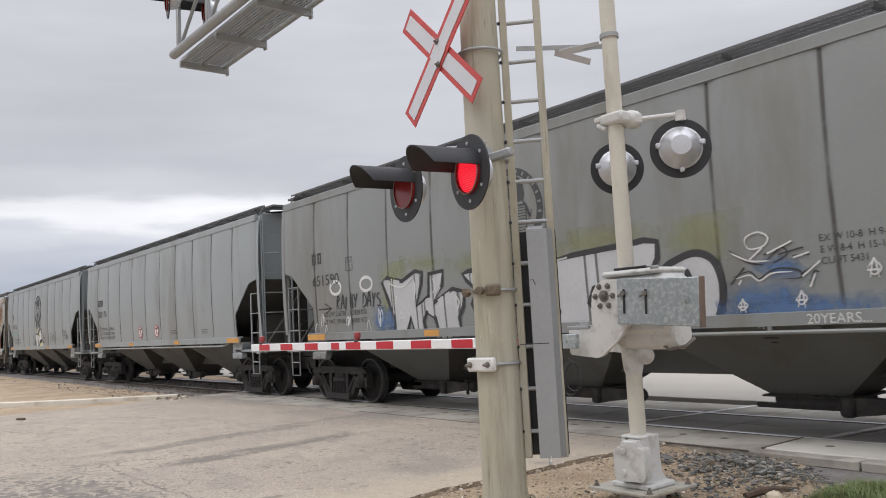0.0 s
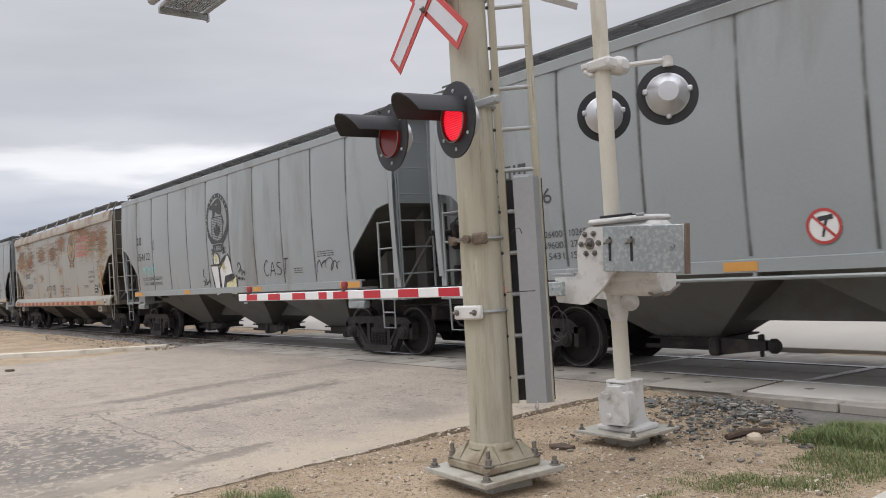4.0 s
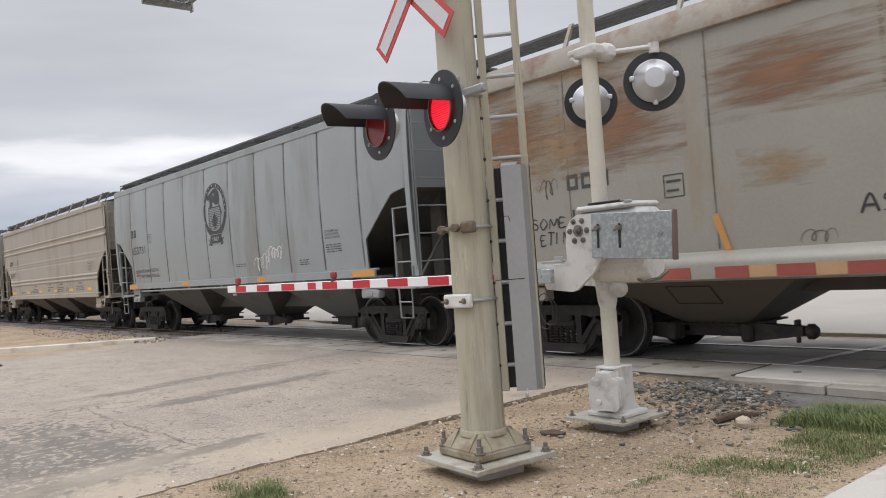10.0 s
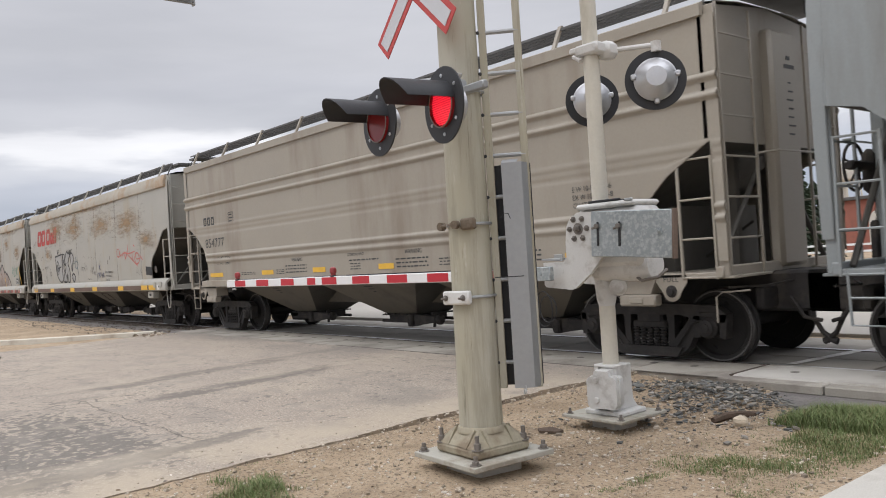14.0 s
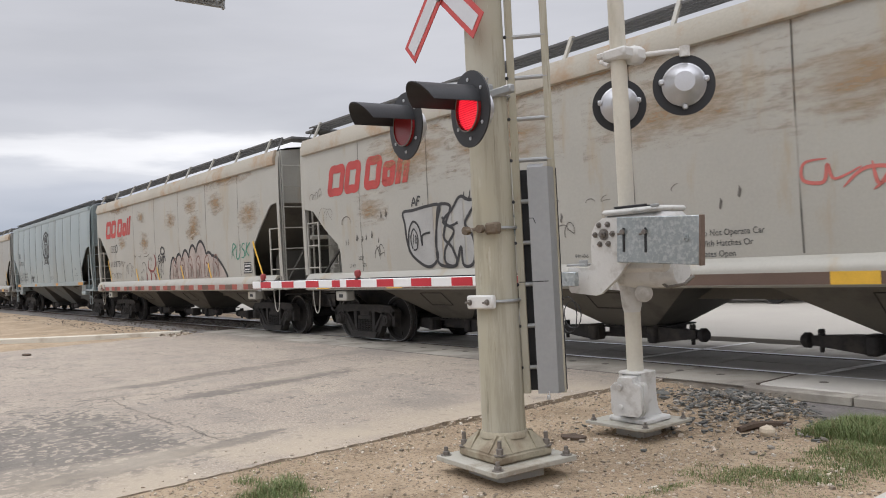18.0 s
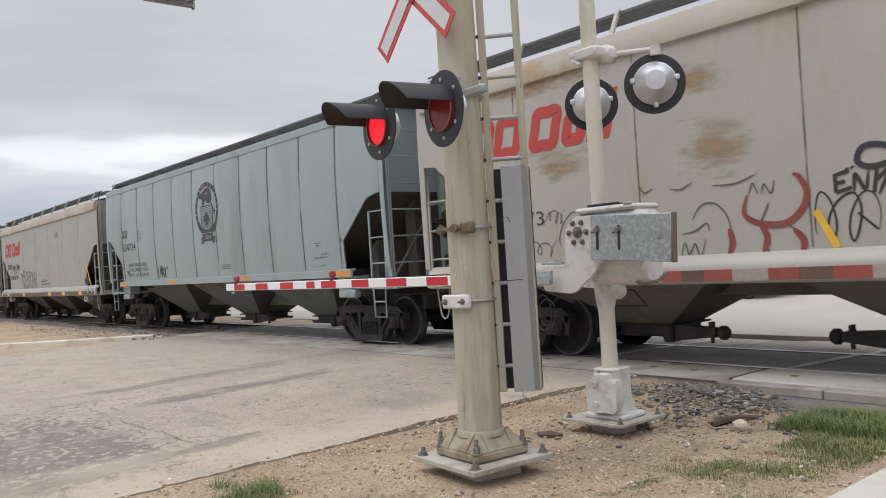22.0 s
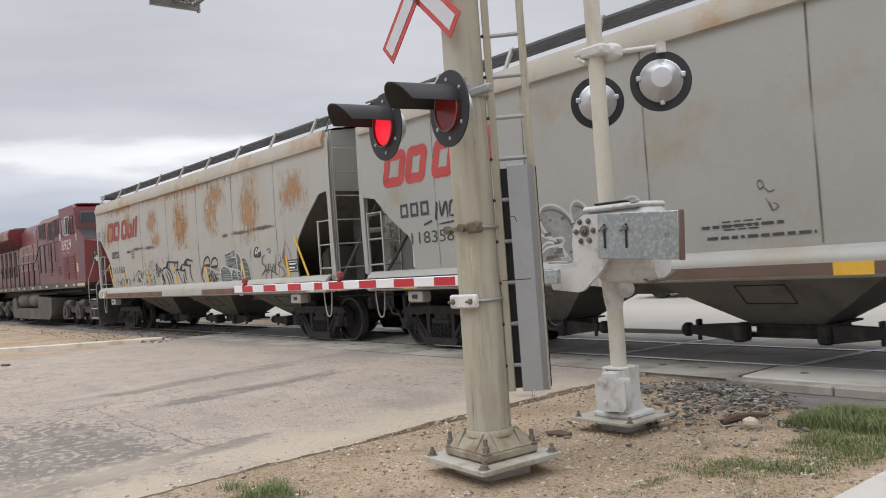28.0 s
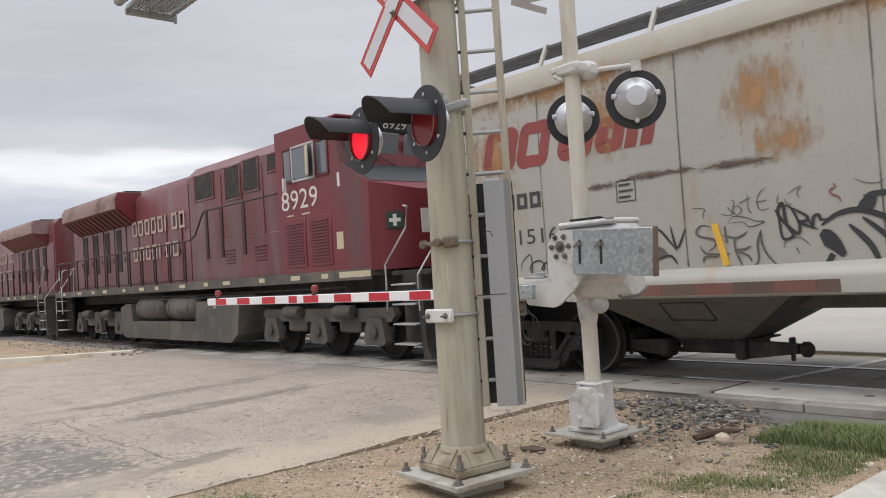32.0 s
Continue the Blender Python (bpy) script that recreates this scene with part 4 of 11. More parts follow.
    part("arm_root", Shape().box((-0.36, ay, az), (0.20, 0.055, 0.125), 0.006).lathe([(0.012, 0), (0.012, 0.01)], (-0.37, ay - 0.027, az), (0, -1, 0), 8), M_GALV, arm, "galvanised arm root")
    tape = Shape()
    for k in range(120):
        tape.box((-3.55 + 0.027 * k, ay, az + 0.0585), (0.012, 0.03, 0.012), 0)
    part("ribbed_cable", tape, M_HOOD, arm, "black ribbed cable along the arm", smooth=None)
    part("arm_cable", Shape().tube([(x, ay + 0.01, az + 0.056 + 0.003 * math.sin(9 * x)) for x in [-6.6 + 0.11 * k for k in range(28)]], 0.006, 6), M_HOOD, arm)
    for x in (-6.52, -3.86):
        lb = Shape().lathe([(0.0, -0.012), (0.03, -0.01), (0.032, 0.015), (0.042, 0.025), (0.044, 0.06), (0.036, 0.085), (0.02, 0.095), (0.0, 0.098)], (x, ay, az + 0.072), (0, 0, 1), 16)
        lo = part("arm_lamp", lb, M_ARMLAMP, arm, "small red arm lamp")
        part("lamp_clip", Shape().box((x, ay, az + 0.055), (0.08, 0.05, 0.03), 0.006), M_HOOD, lo)
    part("tip_tag", Shape().box((-6.66, ay, az - 0.08), (0.10, 0.02, 0.03), 0.004), M_GALVPLAIN, arm)
    # lamp pair seen from behind
    cl = Shape().box((0.02, 0.02, 3.28), (0.26, 0.24, 0.10), 0.02).box((0.10, 0.10, 3.27), (0.16, 0.18, 0.15), 0.04)
    part("lamp_clamp", cl, M_CASE, G, "white junction clamp")
    part("clamp_ear", Shape().box((-0.11, -0.06, 3.30), (0.14, 0.05, 0.05), 0.01).tube([(-0.14, -0.07, 3.25), (-0.04, -0.09, 3.19)], 0.02, 8), M_CASE, G)
    part("lamp_arm", Shape().tube([(0.14, 0.14, 3.27), (0.40, 0.32, 3.27), (0.45, 0.35, 3.25)], 0.022, 8).lathe([(0.045, -0.04), (0.045, 0.05)], (0.44, 0.345, 3.25), (0, 0, 1), 12), M_CASE, G, "white lamp arm")
    part("lamp_arm", Shape().tube([(0.0, 0.10, 3.27), (-0.50, 0.60, 3.29), (-0.55, 0.66, 3.22)], 0.022, 8), M_CASE, G, "white lamp arm")
    for c, yaw in (((0.425, 0.33, 2.965), 218), ((-0.57, 0.68, 3.0), 222)):
        b_ = part("lamp_background", Shape().lathe([(0.262, 0.0), (0.262, 0.012), (0.115, 0.014), (0.115, 0.0)], (0, 0, 0), (0, -1, 0), 48), M_HOOD, G, "round black lamp background", at=pose(*c, 0, 0, yaw))
        dm = Shape().lathe([(0.185, -0.002), (0.187, -0.03), (0.165, -0.05), (0.155, -0.10), (0.09, -0.17), (0.085, -0.178), (0.0, -0.182)], (0, 0, 0), (0, -1, 0), 40)
        d = part("lamp_dome", dm, M_ALU, b_, "silver aluminium back dome")
        for a in (10, 170, 270):
            part("dome_latch", Shape().box((0.19 * math.cos(radians(a)), 0.035, 0.19 * math.sin(radians(a))), (0.045, 0.04, 0.05), 0.01), M_ALU, b_)
        hd = Shape()
        for r in (0.128, 0.122):
            hd.grid([[(r * math.cos(math.pi * k / 16), -0.01, r * math.sin(math.pi * k / 16)) for k in range(17)], [(r * math.cos(math.pi * k / 16), -(0.22 + 0.2 * math.sin(math.pi * k / 16)), r * math.sin(math.pi * k / 16)) for k in range(17)]])
        part("hood", hd, M_HOOD, b_)
    # sign seen edge-on near the mast's top
    part("sign_strap", Shape().box((-0.31, -0.25, 4.0), (0.90, 0.006, 0.045), 0.001, Euler((0, radians(6), radians(39))).to_matrix()), M_GALVPLAIN, G, "perforated sign strap")
    part("sign_clamp", Shape().lathe([(0.085, 4.03), (0.085, 4.07)], (0, 0, 0), (0, 0, 1), 20), M_GALVPLAIN, G)
    for s in (-1, 1):
        part("cross_blade", Shape().box((-0.20 - 0.1 * (s > 0), -0.17, 3.97 - 0.05 * (s > 0)), (0.34, 0.006, 0.07), 0.001, Euler((radians(50), radians(s * 14 + 8), radians(40))).to_matrix()), M_SIGNWHITE, G, "white sign blade seen on edge")
    return G


M_BROWNEDGE = mat("brown_rusted_edge", (0.16, 0.115, 0.09), 0.8, var=0.2, bump=0.1)
M_ARMLAMP = mat("red_arm_lamp_lens", (0.33, 0.05, 0.05), 0.3, var=0.2, fine=80, bump=0.05)
gate_signal()

# ---- the train ----
def seam_shade():
    """A soft dark band along a weld: groove shading put into the colour, fading to both sides."""
    p = Paint("seam_shade", (0.10, 0.095, 0.088), 0.75)
    sx = p.nt.nodes.new("ShaderNodeSeparateXYZ")
    p.nt.links.new(p.tc.outputs["Generated"], sx.inputs[0])
    d = p.math("ABSOLUTE", p.math("SUBTRACT", sx.outputs[0], 0.5))
    a = p.math("MULTIPLY", p.step(d, 0.46, 0.02), p.step(p.noise(2.0, 6, (1, 1, 0.6)), 0.25, 0.62, 0.8))
    p.nt.links.new(a, p.b.inputs["Alpha"])
    return p.done()


M_SEAM = seam_shade()
M_EAVERUST = mat("rust_bitten_cream_edge", (0.42, 0.395, 0.34), 0.7, var=0.12, scale=0.9, fine=30, bump=0.04, dirt=(0.38, 0.26, 0.16), dirt_amt=0.42, dirt_scale=1.1)
M_RUSTEAVE = mat("rust_streaked_grey_eave", (0.34, 0.315, 0.27), 0.5, var=0.15, scale=1.2, fine=30, bump=0.05, dirt=(0.21, 0.115, 0.07), dirt_amt=0.62, dirt_scale=1.4)
M_DARK = mat("sooty_dark_steel", (0.034, 0.031, 0.03), 0.75, 0.2, var=0.35, scale=5, fine=60, bump=0.15, dirt=(0.07, 0.06, 0.05), dirt_amt=0.5, dirt_scale=3)
# steel and dust lowered in tone: shadow under the cars put into the colour
M_TRUCK = mat("dusty_black_shadowed_steel", (0.022, 0.020, 0.019), 0.7, 0.1, var=0.35, scale=6, fine=70, bump=0.25, dirt=(0.042, 0.036, 0.032), dirt_amt=0.5, dirt_scale=4)
M_WHEEL = mat("brown_black_wheel", (0.02, 0.018, 0.017), 0.85, 0.0, var=0.3, scale=6, fine=70, bump=0.15)
M_TREAD = mat("polished_wheel_tread", (0.15, 0.145, 0.14), 0.42, 0.8, var=0.1, bump=0)
M_STENCIL_END = mat("faded_end_stencil", (0.09, 0.09, 0.09), 0.75, var=0.2, bump=0)
M_GRATE = mat("weathered_steel_grating", (0.115, 0.115, 0.115), 0.65, 0.1, var=0.2, bump=0.1)
M_BLACK = mat("black_stencil_paint", (0.035, 0.037, 0.04), 0.75, var=0.2, bump=0)
M_WHITE = mat("white_marking_paint", (0.72, 0.72, 0.70), 0.7, var=0.08, bump=0)
M_RED = mat("faded_red_lettering", (0.42, 0.055, 0.05), 0.6, var=0.15, bump=0)
M_ORANGE = mat("amber_reflective_strip", (0.58, 0.29, 0.07), 0.5, var=0.15, bump=0)
RUST = (0.30, 0.135, 0.055)

# displacement of the train along the track at t seconds
def run(t):
    u = t / 32
    return 180.2205 * u + 12.5508 * u ** 2 - 26.9333 * u ** 3 + 7.0065 * u ** 4


TRAIN, WHEELS = [], []         # (thing, place at 0 s), (wheelset, way of turning, radius)

WHEEL_R = 0.457


def wheelset_mesh(r, name="wheelset"):
    g = 0.7525
    sh = Shape()
    sh.lathe([(0.085, -1.12), (0.085, 1.12)], (0, 0, 0), n=12)
    for s in (-1, 1):
        pr = [(0.10, g - 0.10), (0.14, g - 0.09), (0.15, g - 0.02), (r - 0.09, g - 0.02), (r - 0.07, g - 0.06), (r + 0.03, g - 0.06), (r + 0.03, g - 0.035), (r, g - 0.025), (r - 0.005, g + 0.07), (r - 0.02, g + 0.075),
              (r - 0.07, g + 0.07), (r - 0.09, g + 0.03), (0.18, g + 0.05), (0.14, g + 0.10), (0.10, g + 0.105)]
        sh.lathe([(a, s * b) for a, b in pr], (0, 0, 0), n=36)
        for k in range(4):      # cast marks that show the turning
            a = k * math.pi / 2 + 0.3
            sh.box((0.3 * math.cos(a), s * (g + 0.045), 0.3 * math.sin(a)), (0.07, 0.02, 0.03), 0.004)
    return sh.mesh(name, M_WHEEL, 35)


def tread_mesh(r):
    g, sh = 0.7525, Shape()
    for s in (-1, 1):
        sh.lathe([(r - 0.001, s * (g - 0.02)), (r + 0.0025, s * (g - 0.015)), (r + 0.001, s * (g + 0.06)), (r - 0.004, s * (g + 0.065))], (0, 0, 0), n=36, cap=False)
        sh.lathe([(r - 0.03, s * (g + 0.0745)), (r - 0.016, s * (g + 0.0775)), (r - 0.012, s * (g + 0.0765)), (r - 0.028, s * (g + 0.073))], (0, 0, 0), n=36, cap=False)
    return sh.mesh("tread", M_TREAD, 35)


ME_WHEEL, ME_TREAD = wheelset_mesh(WHEEL_R), tread_mesh(WHEEL_R)
WB = 0.889


def side_frame_mesh():
    """Cast side frame: arched top chord, slanting columns, spring seat and pedestal jaws."""
    sh = Shape()
    y0, y1 = -0.075, 0.075
    top = [(-1.15, 0.62), (-1.0, 0.73), (-0.55, 0.75), (0.55, 0.75), (1.0, 0.73), (1.15, 0.62), (1.12, 0.52), (0.74, 0.55), (0.48, 0.61), (-0.48, 0.61), (-0.74, 0.55), (-1.12, 0.52)]
    sh.prism(top, y0, y1)
    for s in (-1, 1):
        # sloping lower arm, spring-pocket column, pedestal jaws
        sh.prism([(s * 0.80, 0.58), (s * 0.64, 0.58), (s * 0.34, 0.24), (s * 0.30, 0.10), (s * 0.46, 0.09), (s * 0.60, 0.20)], y0 + 0.008, y1 - 0.008)
        sh.prism([(s * 0.40, 0.63), (s * 0.28, 0.63), (s * 0.30, 0.42), (s * 0.28, 0.16), (s * 0.38, 0.16)], y0 + 0.015, y1 - 0.015)
        sh.prism([(s * 1.15, 0.62), (s * 1.05, 0.62), (s * 1.04, 0.34), (s * 1.12, 0.32)], y0, y1)
        sh.prism([(s * 0.78, 0.60), (s * 0.68, 0.60), (s * 0.69, 0.32), (s * 0.77, 0.34)], y0, y1)
        sh.box((s * WB, 0, 0.62), (0.24, 0.17, 0.08), 0.015)
        sh.tube([(s * 0.83, y0 - 0.01, 0.56), (s * 0.66, y0 - 0.012, 0.50), (s * 0.40, y0 - 0.012, 0.16)], 0.014, 6)
    sh.prism([(-0.52, 0.20), (0.52, 0.20), (0.44, 0.075), (-0.44, 0.075)], y0 - 0.03, y1 + 0.03)
    sh.box((0, 0, 0.48), (0.52, 0.12, 0.10), 0.02)
    return sh.mesh("side_frame", M_TRUCK, 30)


def spring_mesh():
    prof = []
    for k in range(6):
        z = 0.20 + k * 0.042
        prof += [(0.034, z), (0.050, z + 0.012), (0.050, z + 0.024), (0.034, z + 0.036)]
    return Shape().lathe(prof, (0, 0, 0), (0, 0, 1), 12).mesh("spring", M_TRUCK, 40)


def bearing_mesh():
    return Shape().lathe([(0.13, 0.0), (0.135, 0.02), (0.135, 0.14), (0.11, 0.16), (0.10, 0.20), (0.06, 0.21), (0.055, 0.225), (0.0, 0.226)], (0, 0, 0), (0, -1, 0), 20).mesh("bearing", M_TRUCK, 40)


ME_FRAME, ME_SPRING, ME_BEARING = side_frame_mesh(), spring_mesh(), bearing_mesh()
ME_CAPBOLT = Shape().lathe([(0.018, 0), (0.018, 0.02), (0.0, 0.021)], (0, 0, 0), (0, -1, 0), 6).mesh("cap_bolt", M_TRUCK)
ME_BOLSTER = Shape().box((0, 0, 0.56), (0.40, 2.1, 0.22), 0.03).box((0, 0, 0.72), (0.5, 0.5, 0.12), 0.03).mesh("bolster", M_TRUCK, 30)
ME_BEAM = Shape().box((0, 0, 0.36), (0.08, 1.7, 0.10), 0.02).box((0, -0.72, 0.42), (0.07, 0.1, 0.32), 0.02).box((0, 0.72, 0.42), (0.07, 0.1, 0.32), 0.02).mesh("brake_beam", M_DARK, 30)


def truck(parent, x):
    tr = part("truck", ME_BOLSTER, None, parent, "dusty black two-axle truck with coil springs", at=pose(x, 0, 0))
    for s in (-1, 1):
        part("side_frame", ME_FRAME, None, tr, at=pose(0, s * 1.0, 0))
        for k in (-0.21, -0.105, 0.0, 0.105, 0.21):
            part("spring", ME_SPRING, None, tr, at=pose(k, s * 1.03, 0))
        for d in (-WB, WB):
            part("bearing", ME_BEARING, None, tr, at=pose(d, s * 0.95, WHEEL_R, 0, 0, 0 if s < 0 else 180))
    for d in (-WB, WB):
        w = part("wheelset", ME_WHEEL, None, tr, "steel wheelset with bright tread", at=pose(d, 0, WHEEL_R))
        WHEELS.append((w, 1.0, WHEEL_R))
        part("brake_beam", ME_BEAM, None, tr, at=pose(d * 0.38, 0, 0))
    return tr


def merged(a, b, name):
    """One mesh of two, each keeping its material."""
    bm = bmesh.new()
    bm.from_mesh(a)
    n = len(bm.faces)
    bm.from_mesh(b)
    bm.faces.ensure_lookup_table()
    for f in bm.faces[n:]:
        f.material_index = 1
    me = bpy.data.meshes.new(name)
    bm.to_mesh(me)
    bm.free()
    me.materials.append(a.materials[0])
    me.materials.append(b.materials[0])
    me.polygons.foreach_set("use_smooth", [True] * len(me.polygons))
    me.set_sharp_from_angle(angle=radians(35))
    return me


ME_WHEEL = merged(ME_WHEEL, ME_TREAD, "wheelset")


# -- hopper cars --
def bow(z, z0, z1, out=0.06):
    """How far the curved side bellies out at height z."""
    t = (z - z0) / (z1 - z0)
    return out * (1 - (2 * t - 1) ** 2)


def side_sheet(hl, sgn, z0, z1, cut, seams, belly, pillow, ribs=()):
    """One side: belly over the height, shallow pillow between seams, slanted end cuts. cut: (x from the end, z) points from the end inwards."""
    xs = sorted(set([-hl, hl] + [s for s in seams if -hl < s < hl]))
    st = set()
    for a, b in zip(xs, xs[1:]):
        for q in (0, 0.035, 0.08, 0.16):
            st.add(round(a + q, 4)), st.add(round(b - q, 4))
        st.add(round((a + b) / 2, 4))
    for d, z in cut:
        st.add(round(hl - d, 4)), st.add(round(-hl + d, 4))
    st = sorted(st)

    def low(x):
        d = hl - abs(x)
        for (d0, a0), (d1, a1) in zip(cut, cut[1:]):
            if d0 <= d + 1e-6 and d <= d1 + 1e-6 and d1 > d0:
                return a0 + (a1 - a0) * (d - d0) / (d1 - d0)
        return z0

    def off(x):
        for a, b in zip(xs, xs[1:]):
            if a <= x <= b:
                u = min(x - a, b - x) / 0.16
                return pillow * (min(1.0, u) ** 0.6)
        return 0.0
    zs_n = 22 if ribs else 12
    sh = Shape()
    dmax = cut[-1][0]

    def rib(z):
        for rz, amp in ribs:
            if abs(z - rz) < 0.05:
                return amp * (1 - ((z - rz) / 0.05) ** 2)
        return 0.0
    for thick in (0.0, 0.03):
        rows = []
        for x in st:
            variants = [low(x)]
            if abs(abs(x) - (hl - dmax)) < 1e-3:
                variants = [cut[-1][1], z0] if x < 0 else [z0, cut[-1][1]]
            for zl in variants:
                zz = [zl + (z1 - zl) * k / zs_n for k in range(zs_n + 1)]
                if ribs:
                    full = [z0 + (z1 - z0) * k / 150 for k in range(151)]
                    zz = [max(zl, f) for f in full]
                rows.append([(x, sgn * (1.52 + bow(z, z0, z1, belly) + off(x) * (1 if not ribs else 0) + rib(z) - thick), z) for z in zz])
        sh.grid(rows)
    return sh


def ladder(parent, p0, u, width, zs, z0, z1, material, name="ladder", r=0.014, label="steel ladder"):
    """Two stiles and round rungs. u: horizontal direction across the rungs."""
    u = Vector(u)
    p0 = Vector(p0)
    st = Shape()
    for k in (0, 1):
        q = p0 + u * (width * k)
        st.box((q.x, q.y, (z0 + z1) / 2), (0.035, 0.035, z1 - z0), 0.005)
    lad = part(name, st, material, parent, label)
    for z in zs:
        a, b = p0 + Vector((0, 0, z)), p0 + u * width + Vector((0, 0, z))
        part("rung", Shape().tube([a, b], r, 6), material, lad)
    return lad


# dark copy of the car paint: underside shade is put into the colour
M_UNDER = mat("shaded_grimy_underside", (0.085, 0.08, 0.07), 0.75, var=0.2, dirt=(0.07, 0.065, 0.055), dirt_amt=0.5)


def hopper_bay(c, z_top, half_top, half_bot, y_top, y_bot, z_bot):
    """The two flanks with the mouth, and the two sloped sheets between them."""
    a = [(c - half_top, -y_top, z_top), (c + half_top, -y_top, z_top), (c + half_top, y_top, z_top), (c - half_top, y_top, z_top)]
    b = [(c - half_bot, -y_bot, z_bot), (c + half_bot, -y_bot, z_bot), (c + half_bot, y_bot, z_bot), (c - half_bot, y_bot, z_bot)]
    flanks = Shape().add(a + b, [(0, 1, 5, 4), (2, 3, 7, 6), (4, 5, 6, 7), (0, 3, 2, 1)])
    return flanks, [Shape().add([a[1], a[2], b[2], b[1]], [(0, 1, 2, 3)]), Shape().add([a[3], a[0], b[0], b[3]], [(0, 1, 2, 3)])]


def gate_shape(c, half):
    sh = Shape().box((c, 0, 0.36), (1.9 * half, 0.78, 0.15), 0.015).box((c, 0, 0.44), (2.4 * half, 0.94, 0.025), 0.005)
    for s in (-1, 1):
        sh.tube([(c - 0.7, s * 0.37, 0.31), (c + 0.7, s * 0.37, 0.31)], 0.032, 8)
    for k in range(9):
        sh.box((c - half + 0.25 * half * k, -0.47, 0.455), (0.025, 0.025, 0.03), 0.006)
    return sh


def crank_shape(c, d=1):
    """The gate's drive: a stout shaft with gear lug and capstan head."""
    y, z = -0.52, 0.38
    sh = Shape().prism([(c + d * 0.45, z - 0.10), (c + d * 0.62, z - 0.13), (c + d * 1.25, z - 0.05), (c + d * 1.25, z + 0.06), (c + d * 0.7, z + 0.09), (c + d * 0.45, z + 0.06)], y - 0.07, y + 0.07)
    sh.lathe([(0.0, -0.01), (0.06, 0), (0.095, 0.03), (0.095, 0.09), (0.06, 0.13), (0.0, 0.135)], (c + d * 1.27, y, z), (d, 0, 0), 14)
    sh.box((c + d * 1.16, y, z + 0.08), (0.05, 0.10, 0.12), 0.01).box((c + d * 1.16, y, z - 0.08), (0.04, 0.06, 0.12), 0.01)
    sh.box((c + d * 0.55, y, z - 0.02), (0.16, 0.26, 0.24), 0.03)
    return sh


def pull_plate(car, x, s):
    """Round-bottomed release plate with a knob and its word."""
    y = s * 1.50
    edge = [(x - 0.22, 1.14), (x - 0.22, 1.05)] + [(x + 0.125 * math.cos(q), 0.94 + 0.125 * math.sin(q)) for q in [math.pi * (1.05 + 0.9 * i / 8) for i in range(9)]] + [(x + 0.22, 1.05), (x + 0.22, 1.14)]
    pl = part("pull_plate", Shape().prism(edge, y, y - s * 0.02), GREYS["tan"], car, "tan release plate")
    part("knob", Shape().lathe([(0.075, 0.0), (0.075, 0.012), (0.05, 0.02), (0.045, 0.05), (0.0, 0.055)], (x, y, 0.94), (0, s, 0), 14), M_DARK, pl, "dark round release knob")
    if s < 0:
        word = shaped_text("PULL", 0.10, M_BLACK)
        xs = [v.co.x for v in word.vertices]
        part("word", word, None, pl, at=pose(x - (max(xs) + min(xs)) / 2, y - 0.004, 1.055))


